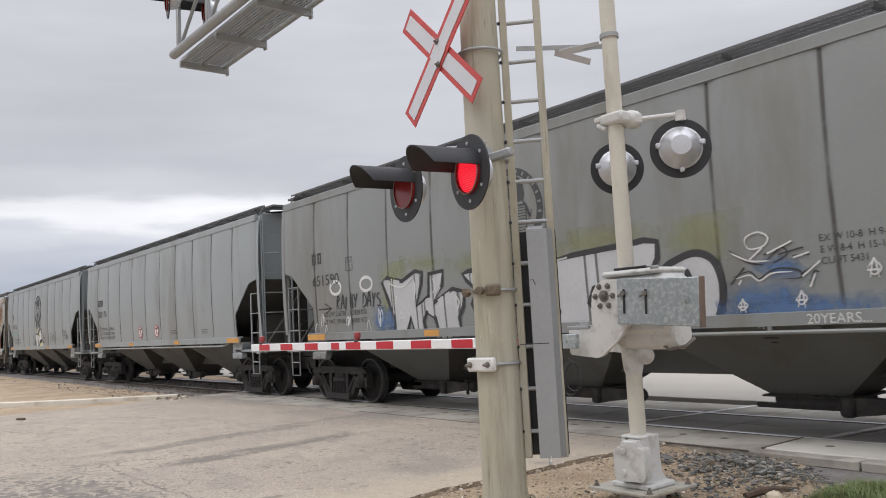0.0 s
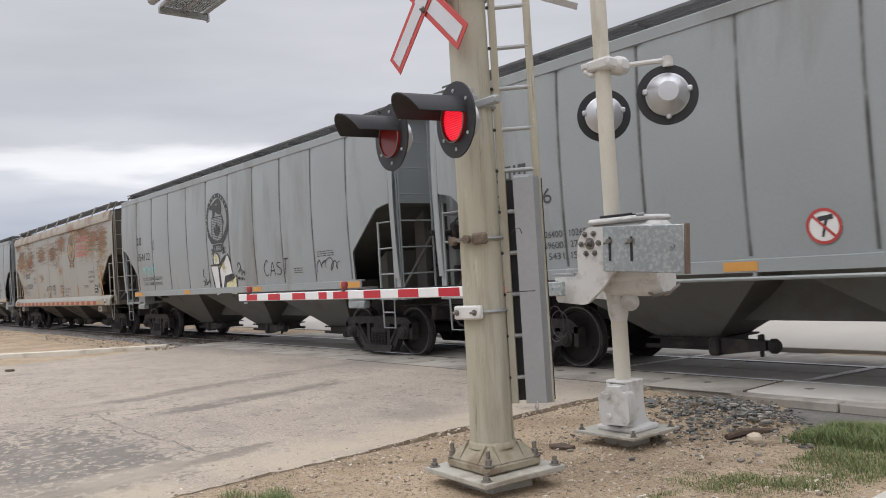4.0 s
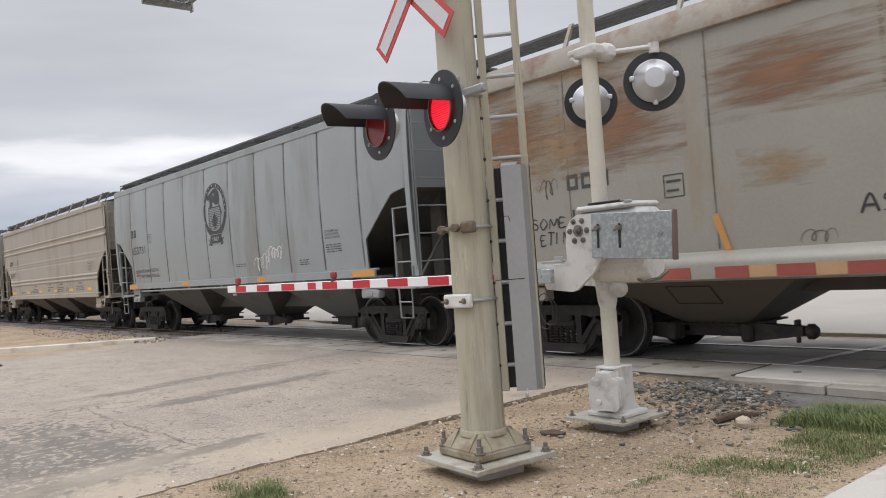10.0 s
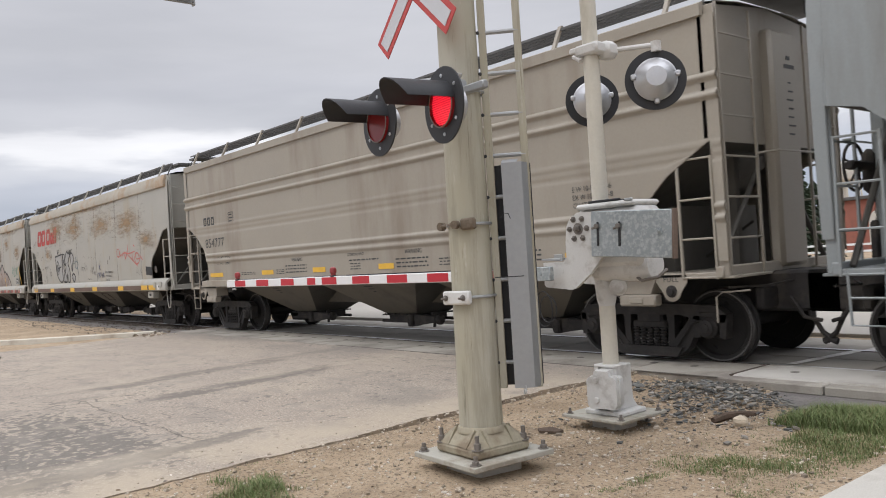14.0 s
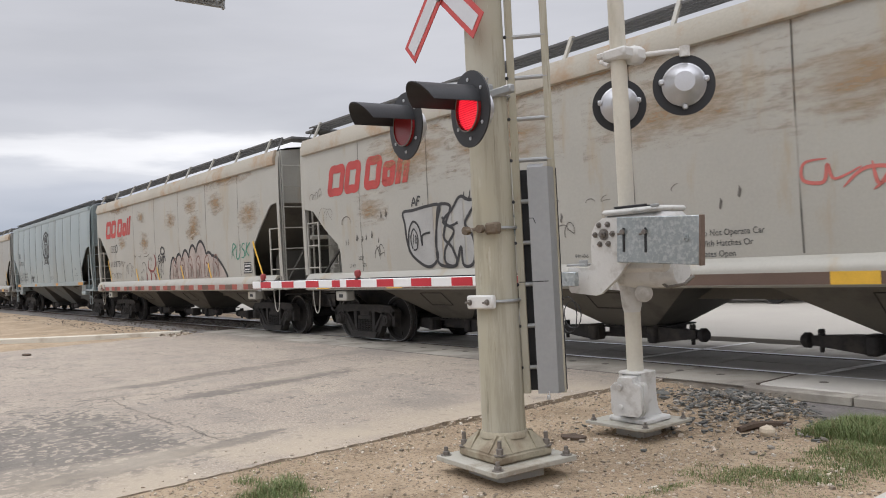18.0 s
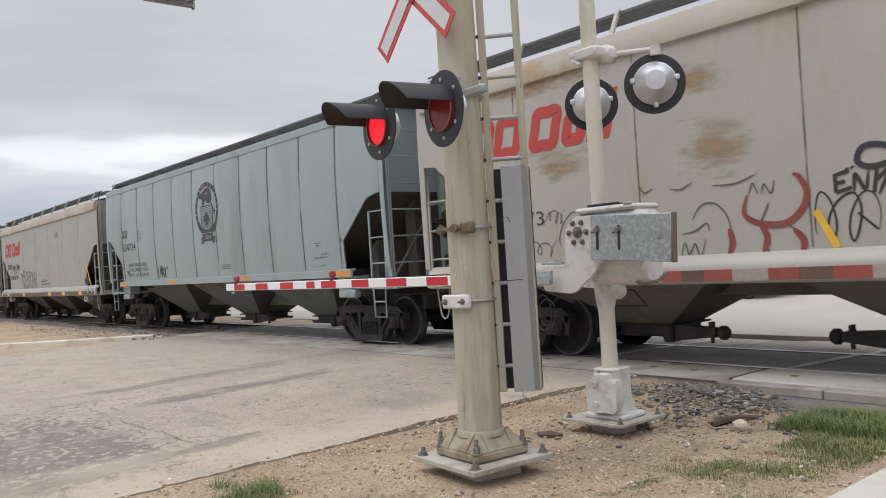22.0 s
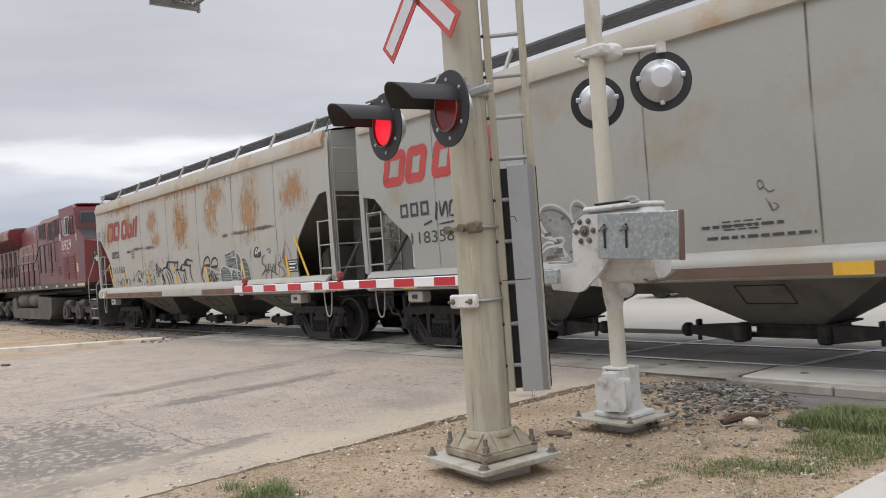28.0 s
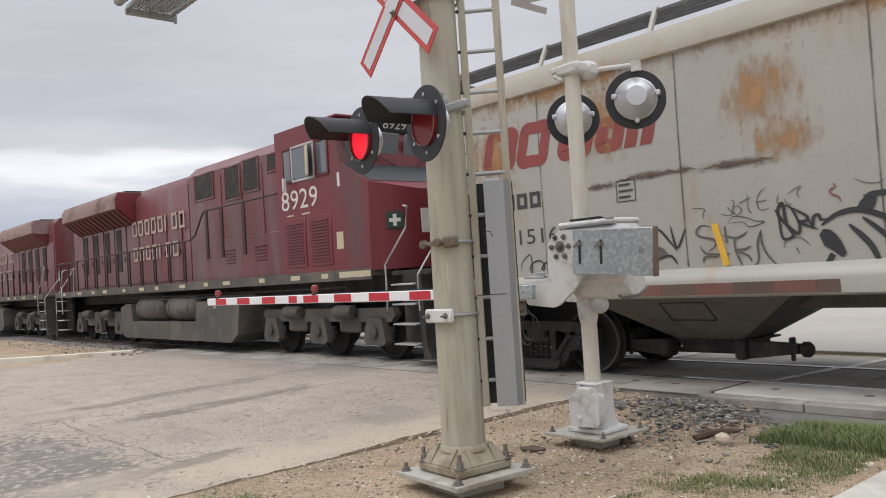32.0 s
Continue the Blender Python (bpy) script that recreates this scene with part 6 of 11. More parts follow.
CARS = [
    ("A", "grey", "grey curved-side covered hopper car sprayed with graffiti"),
    ("A", "cool", "light grey curved-side covered hopper car with a round warning sign"),
    ("A", "cool", "light grey covered hopper car with emblem and white sprayed figure"),
    ("B", "rusty", "rust-scaled cream covered hopper car with red lettering and emblem"),
    ("A", "cool", "clean light grey covered hopper car with a round dark emblem"),
    ("C", "tan", "tan ribbed-side covered hopper car with amber strips"),
    ("B", "cream", "cream covered hopper car with red lettering and black outlined graffiti"),
    ("B", "cream", "rust-flecked cream covered hopper car with brown bubble graffiti"),
    ("A", "green", "fresh green-grey covered hopper car with a dark round emblem"),
    ("B", "pale", "pale grey covered hopper car with red lettering and faded graffiti"),
    ("B", "cream", "rust-stained cream covered hopper car with black graffiti and yellow strips"),
]
BUILT = []
for n, (st, key, label) in enumerate(CARS):
    style = dict({"A": STYLE_A, "B": STYLE_B, "C": STYLE_C}[st])
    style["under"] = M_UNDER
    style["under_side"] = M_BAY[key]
    style["tc"] += 0.03 if n == 10 else 0.0
    if n in (7, 10):
        style["cut"] = [(0.0, 3.10), (0.30, 3.06), (0.87, 2.60), (1.22, 2.26), (1.34, 2.05), (1.36, 1.75)]
    if n == 10:
        style["bays"] = (-3.75, 0.35, 4.45)
    if key == "rusty":
        style["eave"] = M_RUSTEAVE
    style["wheel_end"] = -1 if n in (1, 4, 5) else 1
    style["pipe"] = n in (0, 1, 4)
    # slope sheets take a darkened paint copy that holds the shade below the ends
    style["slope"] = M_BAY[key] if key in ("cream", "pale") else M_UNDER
    style["end"] = M_BAY[key] if key == "rusty" else GREYS[key]
    BUILT.append(hopper_car(n, LEFT[n], RIGHT[n], style, GREYS[key], label, None, st != "A"))

# -- locomotives --
M_LOCO = mat("faded_dark_red_loco_paint", (0.160, 0.022, 0.028), 0.36, var=0.16, scale=0.9, fine=30, bump=0.02, dirt=(0.10, 0.05, 0.048), dirt_amt=0.5, dirt_scale=0.8, streak=True)
# dust tone lightened: haze and sky sheen are put into its colour too
M_LOCODUST = mat("dusty_hazy_faded_red", (0.150, 0.040, 0.043), 0.36, var=0.25, scale=1.1, fine=30, bump=0.03, dirt=(0.165, 0.105, 0.10), dirt_amt=0.5, dirt_scale=0.9, streak=True)
M_LOCOGREY = mat("road_dust_grey_underframe", (0.085, 0.078, 0.07), 0.8, var=0.25, scale=2, fine=50, bump=0.15, dirt=(0.14, 0.12, 0.10), dirt_amt=0.55, dirt_scale=1.6)
# base colour raised to stand in for the sky reflected in the glass
M_GLASS = mat("sky_grey_cab_glass", (0.10, 0.115, 0.13), 0.08, var=0.05, bump=0, spec=0.8)
M_LOUVRE = mat("dark_red_louvre", (0.12, 0.02, 0.025), 0.6, var=0.15, bump=0.05)
M_CREAMMARK = mat("worn_cream_marking", (0.50, 0.44, 0.31), 0.7, var=0.15, bump=0)
M_LOCOWHITE = mat("off_white_lettering", (0.62, 0.60, 0.55), 0.6, var=0.12, bump=0)
M_RAILING = mat("grey_handrail", (0.42, 0.42, 0.41), 0.5, 0.2, var=0.1, bump=0)
M_SIGNGREEN = mat("dark_green_sign", (0.010, 0.042, 0.030), 0.5, var=0.1, bump=0)


M_CREAMFADE = mat("faded_cream_lettering", (0.42, 0.33, 0.28), 0.7, var=0.25, scale=4, bump=0)


def glyph_blocks(x, z, widths, h, gap, slant=0.0, stroke=None, tall=None):
    """A row of plain hollow blocks that stand for the letters of a trade name."""
    sh = Shape()
    for k, w in enumerate(widths):
        hh = h * (tall[k] if tall else 1.0)
        s = stroke or 0.22 * h
        def q(a, b):
            return (x + a + slant * b, 0.0, z + b)
        if w <= 2.2 * s:
            sh.add([q(0, 0), q(w, 0), q(w, hh), q(0, hh)], [(0, 1, 2, 3)])
        else:
            o = [q(0, 0), q(w, 0), q(w, hh), q(0, hh)]
            i = [q(s, s), q(w - s, s), q(w - s, hh - s), q(s, hh - s)]
            sh.add(o + i, [(0, 1, 5, 4), (1, 2, 6, 5), (2, 3, 7, 6), (3, 0, 4, 7)])
        x += w + gap
    return sh


def loco_truck(parent, x):
    tr = part("truck", Shape().box((0, 0, 0.62), (4.6, 1.5, 0.2), 0.04), M_DARK, parent, "dust-grey three-axle truck", at=pose(x, 0, 0))
    fr = Shape().prism([(-2.35, 0.98), (2.35, 0.98), (2.45, 0.86), (2.3, 0.72), (-2.3, 0.72), (-2.45, 0.86)], -0.07, 0.07)
    fr.box((-0.98, 0, 0.68), (0.7, 0.18, 0.34), 0.04).box((0.98, 0, 0.68), (0.7, 0.18, 0.34), 0.04)
    me = fr.mesh("side_frame", M_LOCOGREY, 30)
    jb = Shape().prism([(-0.26, 0.30), (0.26, 0.30), (0.34, 0.38), (0.22, 0.80), (-0.22, 0.80), (-0.34, 0.38)], -0.11, 0.05).lathe([(0.12, 0.11), (0.12, 0.16), (0.05, 0.18), (0.0, 0.181)], (0, 0, 0.55), (0, -1, 0), 16)
    jm = jb.mesh("journal_box", M_LOCOGREY, 30)
    cy = Shape().lathe([(0.11, -0.28), (0.13, -0.25), (0.13, 0.25), (0.10, 0.30), (0.0, 0.31)], (0, 0, 0.92), (1, 0, 0), 16).mesh("brake_cylinder", M_LOCOGREY, 40)
    for s in (-1, 1):
        part("side_frame", me, None, tr, at=pose(0, s * 1.05, 0))
        for d in (-1.92, 0, 1.92):
            part("journal_box", jm, None, tr, at=pose(d, s * 1.12, 0, 0, 0, 0 if s < 0 else 180))
            for q in (-0.40, 0.40):
                part("spring", ME_SPRING, None, tr, at=Matrix.Translation((d + q, s * 1.10, 0.14)) @ Matrix.Diagonal((1.25, 1.25, 1.1, 1)))
        for d in (-0.96, 0.96):
            part("brake_cylinder", cy, None, tr, at=pose(d, s * 1.22, 0, 0, 0, 0))
    for d in (-1.92, 0, 1.92):
        w = part("wheelset", ME_LWHEEL, None, tr, "steel driving wheelset", at=pose(d, 0, 0.53))
        WHEELS.append((w, SENSE[0], 0.53))


ME_LWHEEL = wheelset_mesh(0.53, "driving_wheelset")
SENSE = [1.0]


def locomotive(x0, turned, number, label):
    lo = thing("locomotive", label, "locomotive", pose(x0, YC, 0, 0, 0, 180 if turned else 0), "locomotives of the train")
    TRAIN.append((lo, x0))
    SENSE[0] = -1.0 if turned else 1.0
    # underframe and walkway
    part("frame", Shape().box((0, 0, 1.42), (20.6, 1.5, 0.42), 0.03), M_DARK, lo)
    for s in (-1, 1):
        part("walkway", Shape().box((-0.6, s * 1.22, 1.63), (19.4, 0.62, 0.10), 0.01).box((-0.6, s * 1.52, 1.62), (19.4, 0.03, 0.20), 0.006), M_LOCOGREY, lo, "dusty side walkway")
        for k in range(13):
            part("sill_marking", Shape().box((-9.2 + 1.4 * k + (0.3 if k % 3 else 0), s * 1.538, 1.63), (0.36 if k % 2 else 0.24, 0.004, 0.09), 0), M_CREAMMARK, lo)
        part("sill_marking", Shape().box((8.6, s * 1.538, 1.63), (1.0, 0.004, 0.11), 0), M_CREAMMARK, lo)
        part("under_pipe", Shape().tube([(-4, s * 1.3, 1.40), (2.0, s * 1.3, 1.38), (8.0, s * 1.3, 1.40)], 0.03, 8).tube([(-2, s * 1.38, 1.30), (4.5, s * 1.38, 1.33)], 0.025, 8), M_DARK, lo)
    # fuel tank with chamfered ends, air tanks in its side
    tk = Shape().prism([(-3.75, 1.12), (-3.75, 0.45), (-3.5, 0.25), (3.4, 0.25), (3.75, 0.45), (3.9, 1.12), (2.2, 1.22), (1.6, 1.22), (1.5, 0.72), (-2.8, 0.72), (-2.9, 1.22), (-3.3, 1.22)], -1.5, 1.5)
    part("fuel_tank", tk, M_LOCOGREY, lo, "dust-covered grey fuel tank")
    for s in (-1, 1):
        for x in (-1.75, 0.45):
            part("air_tank", Shape().lathe([(0.0, -0.98), (0.18, -0.96), (0.30, -0.88), (0.34, -0.76), (0.34, 0.76), (0.30, 0.88), (0.18, 0.96), (0.0, 0.98)], (x, s * 1.16, 1.07), (1, 0, 0), 20), M_LOCOGREY, lo, "round air tank")
            for d in (-0.6, 0.6):
                part("tank_strap", Shape().lathe([(0.343, d - 0.03), (0.348, d), (0.343, d + 0.03)], (x, s * 1.16, 1.07), (1, 0, 0), 20, False), M_DARK, lo)
    # long hood
    part("hood", Shape().prism([(-0.92, 1.68), (0.92, 1.68), (0.92, 4.35), (0.70, 4.62), (-0.70, 4.62), (-0.92, 4.35)], -9.9, 0.8, "x"), M_LOCODUST, lo, "faded red long hood")
    part("equipment_cab", Shape().prism([(-1.22, 1.68), (1.22, 1.68), (1.22, 4.40), (0.95, 4.66), (-0.95, 4.66), (-1.22, 4.40)], 0.8, 5.9, "x"), M_LOCODUST, lo, "faded red equipment section")
    for s in (-1, 1):
        for k in range(9):
            x = -9.3 + 1.06 * k
            part("hood_door", Shape().box((x, s * 0.935, 2.75), (0.94, 0.03, 1.9), 0.012), M_LOCODUST, lo)
            part("door_handle", Shape().box((x + 0.36, s * 0.96, 2.6), (0.03, 0.02, 0.14), 0.004), M_DARK, lo)
        for x in (-8.5, -7.4, -6.3, -5.2):
            part("grille", Shape().box((x, s * 0.955, 2.9), (0.42, 0.03, 1.3), 0.01), M_DARK, lo, "dark slotted grille")
        for (a, b, z0_, z1_) in ((1.3, 2.3, 3.78, 4.36), (3.0, 3.72, 3.62, 4.34), (3.95, 4.6, 3.70, 4.38), (5.1, 5.6, 4.02, 4.34)):
            w = part("intake_grille", Shape().box(((a + b) / 2, s * 1.225, (z0_ + z1_) / 2), (b - a, 0.03, z1_ - z0_), 0.006), M_DARK, lo, "black intake grille")
            part("grille_frame", Shape().box(((a + b) / 2, s * 1.222, z1_ + 0.03), (b - a + 0.12, 0.05, 0.05), 0.01).box(((a + b) / 2, s * 1.222, z0_ - 0.03), (b - a + 0.12, 0.05, 0.05), 0.01).box((a - 0.03, s * 1.222, (z0_ + z1_) / 2), (0.05, 0.05, z1_ - z0_ + 0.1), 0.01).box((b + 0.03, s * 1.222, (z0_ + z1_) / 2), (0.05, 0.05, z1_ - z0_ + 0.1), 0.01), M_LOCODUST, w)
        for x in (0.85, 2.75, 3.82, 4.8):
            part("panel_seam", Shape().box((x, s * 1.224, 3.0), (0.03, 0.02, 2.5), 0.004), M_LOUVRE, lo)
        for x in (3.1, 4.6):
            lv = part("louvre_panel", Shape().box((x, s * 1.225, 2.25), (0.62, 0.02, 0.42), 0.006), M_LOCODUST, lo)
            for k in range(5):
                part("louvre", Shape().box((x, s * 1.24, 2.10 + 0.075 * k), (0.52, 0.04, 0.03), 0.006), M_LOUVRE, lv)
        part("low_cover", Shape().box((3.6, s * 1.232, 2.2), (3.8, 0.02, 0.95), 0.006), M_LOCODUST, lo)
    # radiator wing: deep overhanging box at the rear
    wing = Shape().prism([(-1.53, 4.42), (-1.53, 4.10), (-1.30, 4.06), (1.30, 4.06), (1.53, 4.10), (1.53, 4.42), (1.42, 4.60), (-1.42, 4.60)], -9.1, -3.75, "x")
    part("radiator_wing", wing, M_WING, lo, "pale dusty overhanging radiator housing")
    # separate plate in a darker red than the housing's sides
    part("wing_underside", Shape().prism([(-1.50, 4.09), (-0.95, 3.62), (0.95, 3.62), (1.50, 4.09), (1.30, 4.055), (-1.30, 4.055)], -9.08, -3.76, "x"), M_LOUVRE, lo, "darker ribbed underside plate")
    for k in range(12):
        part("wing_rib", Shape().tube([(-8.9 + 0.44 * k, -1.47, 4.05), (-8.9 + 0.44 * k, -0.97, 3.625)], 0.018, 5), M_DARK, lo)
    part("wing_front", Shape().prism([(-1.50, 4.40), (-1.50, 4.14), (-0.95, 3.66), (0.95, 3.66), (1.50, 4.14), (1.50, 4.40), (1.40, 4.58), (-1.40, 4.58)], -3.75, -3.70, "x"), M_LOCO, lo)
    part("wing_top", Shape().box((-6.4, 0, 4.63), (5.0, 2.3, 0.06), 0.01), M_DARK, lo)
    part("exhaust_stack", Shape().box((-1.6, 0, 4.68), (0.9, 0.6, 0.16), 0.03), M_DARK, lo)
    part("hood_vents", Shape().box((-0.3, 0, 4.65), (1.2, 0.9, 0.08), 0.02), M_LOCODUST, lo)
    # cab and wide nose
    part("cab", Shape().prism([(5.9, 1.68), (8.28, 1.68), (8.28, 3.72), (8.05, 4.55), (7.85, 4.66), (5.9, 4.66)], -1.50, 1.50), M_LOCO, lo, "dark red wide cab")
    nz = Shape()
    a = [(8.28, -1.5, 1.68), (8.28, 1.5, 1.68), (8.28, 1.5, 3.72), (8.28, -1.5, 3.72)]
    b = [(9.08, -1.5, 1.68), (9.08, 1.5, 1.68), (9.08, 1.46, 3.28), (9.08, -1.46, 3.28)]
    c = [(9.62, -0.8, 1.68), (9.62, 0.8, 1.68), (9.62, 0.78, 3.10), (9.62, -0.78, 3.10)]
    nz.add(a + b + c, [(0, 4, 7, 3), (1, 2, 6, 5), (3, 7, 6, 2), (4, 8, 11, 7), (5, 6, 10, 9), (8, 9, 10, 11), (7, 11, 10, 6), (0, 1, 5, 4), (4, 5, 9, 8)])
    part("nose", nz, M_LOCO, lo, "sloping dark red nose")
    for y in (-0.42, 0.42):
        part("door_seam", Shape().box((9.628, y, 2.4), (0.03, 0.03, 1.42), 0.006), M_HOOD, lo)
    part("nose_emblem", Shape().box((9.625, -0.60, 2.52), (0.02, 0.26, 0.44), 0.004), M_LOCOWHITE, lo, "plain off-white painted shape")
    part("nose_door", Shape().box((9.63, 0, 2.4), (0.04, 0.75, 1.35), 0.02), M_LOCO, lo)
    part("door_window", Shape().box((9.655, 0.0, 2.88), (0.02, 0.4, 0.25), 0.03), M_GLASS, lo)
    part("roof_edge", Shape().box((6.95, 0, 4.69), (2.1, 2.7, 0.06), 0.02), M_LOCO, lo)
    part("number_board", Shape().box((8.09, 0, 4.555), (0.16, 1.15, 0.27), 0.01, Euler((0, radians(16), 0)).to_matrix()), M_HOOD, lo, "black number board")
    for s in (-1, 1):
        m = Euler((0, radians(16), 0)).to_matrix()
        ws = part("windscreen", Shape().box((8.205, s * 0.70, 3.97), (0.03, 1.26, 0.80), 0.03, m), M_GLASS, lo, "grey windscreen pane with sky reflection in its colour")
        part("wiper", Shape().tube([(8.36, s * 0.25, 3.70), (8.24, s * 0.75, 3.98)], 0.012, 6).tube([(8.27, s * 0.6, 3.80), (8.20, s * 0.9, 4.15)], 0.010, 6), M_HOOD, lo)
        for x0_, x1_, nm in ((6.25, 6.5, M_GLASS), (6.60, 7.35, M_GLASS), (7.5, 7.85, M_GLASS)):
            w = part("cab_window", Shape().box(((x0_ + x1_) / 2, s * 1.502, 3.92), (x1_ - x0_, 0.02, 0.62), 0.01), nm, lo, "sliding cab side window")
            fr = Shape()
            for dz in (-0.34, 0.34):
                fr.box(((x0_ + x1_) / 2, s * 1.508, 3.92 + dz), (x1_ - x0_ + 0.10, 0.03, 0.05), 0.008)
            for xx in (x0_ - 0.03, x1_ + 0.03):
                fr.box((xx, s * 1.508, 3.92), (0.05, 0.03, 0.70), 0.008)
            part("window_frame", fr, M_RAILING if nm is M_GLASS and x0_ == 6.60 else M_LOUVRE, w)
        part("wind_deflector", Shape().box((7.28, s * 1.60, 3.92), (0.30, 0.03, 0.60), 0.01, Euler((0, 0, radians(s * 24))).to_matrix()), M_CREAMMARK, lo, "tan wind deflector")
        part("mirror", Shape().box((6.42, s * 1.62, 3.52), (0.05, 0.08, 0.28), 0.01), M_LOCOWHITE, lo, "small white mirror")
        for x in (6.55, 7.48):
            pv = part("vent_panel", Shape().box((x, s * 1.505, 2.33), (0.80, 0.02, 0.98), 0.008), M_LOCO, lo)
            for k in range(14):
                part("louvre", Shape().box((x, s * 1.522, 1.93 + 0.06 * k), (0.62, 0.03, 0.022), 0.004), M_LOUVRE, pv)
        part("plate", Shape().box((8.15, s * 1.503, 2.28), (0.22, 0.006, 0.32), 0), M_CREAMMARK, lo, "small cream plate")
        part("plate", Shape().box((8.2, s * 1.503, 3.42), (0.08, 0.006, 0.26), 0), M_LOCOWHITE, lo, "narrow white plate")
        # handrails with stanchions along the walkway
        pts = [(-10.1, s * 1.50, 2.70), (1.45, s * 1.50, 2.76), (1.75, s * 1.50, 2.86), (2.25, s * 1.50, 3.36), (2.4, s * 1.50, 3.41), (5.9, s * 1.50, 3.42)]
        part("handrail", Shape().tube(pts, 0.022, 8), M_STANCHION, lo, "long side handrail")
        for k in range(12):
            x = -9.7 + 0.98 * k
            part("stanchion", Shape().box((x, s * 1.50, 2.22), (0.075, 0.04, 1.06), 0.006), M_STANCHION, lo)
        for x in (2.45, 3.25, 4.35):
            part("stanchion", Shape().box((x, s * 1.50, 2.82), (0.12, 0.04, 1.16), 0.01), M_STANCHION, lo)
        # end platforms, steps, rails
        for e in (-1, 1):
            xx = e * 9.95
            part("step_well", Shape().box((xx, s * 1.15, 0.95), (0.75, 0.10, 1.25), 0.01), M_DARK, lo)
            for k in range(4):
                part("step", Shape().box((xx, s * 1.38, 0.38 + 0.34 * k), (0.62, 0.28, 0.03), 0.006), M_RAILING, lo, "bright-edged step")
            part("grab_rail", Shape().tube([(xx - e * 0.42, s * 1.53, 0.95), (xx - e * 0.42, s * 1.53, 1.75), (xx + e * 0.10, s * 1.45, 2.35), (xx + e * 0.12, s * 1.4, 2.72), (xx - e * 0.05, s * 1.35, 2.75)], 0.018, 8), M_RAILING, lo, "bent silver grab rail")
            part("grab_rail", Shape().tube([(xx + e * 0.42, s * 1.5, 0.95), (xx + e * 0.42, s * 1.5, 1.55), (xx + e * 0.52, s * 1.0, 2.25), (xx + e * 0.54, s * 0.8, 2.6)], 0.018, 8), M_RAILING, lo, "bent silver grab rail")
    for e in (-1, 1):
        part("pilot", Shape().prism([(e * 10.3, 1.55), (e * 10.45, 1.55), (e * 10.50, 0.35), (e * 10.62, 0.15), (e * 10.4, 0.15)], -1.5, 1.5), M_DARK, lo, "black snow pilot")
        part("platform", Shape().box((e * 9.85, 0, 1.60), (1.2, 2.4, 0.08), 0.01), M_DARK, lo)
        part("coupler", Shape().box((e * 10.75, 0, 0.87), (0.7, 0.2, 0.2), 0.04).box((e * 11.05, 0.04, 0.87), (0.2, 0.36, 0.3), 0.06), M_DARK, lo)
        part("end_rail", Shape().tube([(e * 10.35, -0.9, 1.6), (e * 10.38, -0.85, 2.55), (e * 10.38, -0.35, 2.6), (e * 10.36, -0.3, 1.6)], 0.018, 8).tube([(e * 10.35, 0.9, 1.6), (e * 10.38, 0.85, 2.55), (e * 10.38, 0.35, 2.6), (e * 10.36, 0.3, 1.6)], 0.018, 8), M_RAILING, lo)
    part("ditch_light", Shape().lathe([(0.09, 0), (0.10, 0.05), (0.07, 0.06), (0.0, 0.065)], (10.25, -0.75, 1.75), (1, 0, 0), 16), M_ALU, lo, "round ditch light")
    part("ditch_light", Shape().lathe([(0.09, 0), (0.10, 0.05), (0.07, 0.06), (0.0, 0.065)], (10.25, 0.75, 1.75), (1, 0, 0), 16), M_ALU, lo, "round ditch light")
    # markings
    for s in (-1, 1):
        rz = 0 if s < 0 else 180
        part("road_number", shaped_text(number, 0.56, M_LOCOWHITE, 1.28), None, lo, "off-white road number", at=pose(6.05 if s < 0 else 7.45, s * 1.506, 3.02, 0, 0, rz))
        for row, (count, z, h) in enumerate(((8, 3.22, 0.46), (7, 2.48, 0.42))):
            x = -3.9 if s < 0 else 0.1
            for k in range(count):
                part("name_block", glyph_blocks(0, 0, [0.10 if k == 5 - row else 0.36], h, 0, 0, 0.075).mesh("name_block", M_CREAMFADE), None, lo, "faded cream name block", at=pose(x + (0.5 * k if s < 0 else -0.5 * k), s * 0.985, z, 0, 0, rz))
        part("small_print", Shape().box((6.4 if s < 0 else 7.1, s * 1.505, 2.90), (0.25, 0.003, 0.03), 0), M_CREAMMARK, lo)
        part("small_print", Shape().box((7.0 if s < 0 else 6.5, s * 1.505, 2.90), (0.3, 0.003, 0.03), 0), M_CREAMMARK, lo)
    part("nose_top", Shape().add([(8.32, -1.44, 3.712), (8.32, 1.44, 3.712), (9.06, 1.40, 3.30), (9.06, -1.40, 3.30)], [(0, 1, 2, 3)]), M_HOOD, lo, "black anti-glare nose top")
    part("board_number", shaped_text(number, 0.25, M_LOCOWHITE, 1.2), None, lo, at=Matrix.Translation((8.20, -0.40, 4.465)) @ pose(0, 0, 0, 0, 16, 0) @ pose(0, 0, 0, 0, 0, 90))
    sg = part("first_aid_sign", Shape().box((0, 0, 0), (0.30, 0.01, 0.30), 0.002), M_SIGNGREEN, lo, "green sign with a white cross", at=Matrix.Translation((9.385, -1.145, 2.55)) @ pose(0, 0, 0, 0, 0, 52))
    part("white_cross", Shape().box((0, -0.008, 0), (0.21, 0.006, 0.065), 0).box((0, -0.009, 0), (0.065, 0.006, 0.21), 0), M_LOCOWHITE, sg)
    for x in (-6.75, 6.75):
        loco_truck(lo, x)
    return lo


M_STANCHION = mat("grimy_black_red_railing", (0.035, 0.018, 0.018), 0.6, var=0.2, bump=0.02)
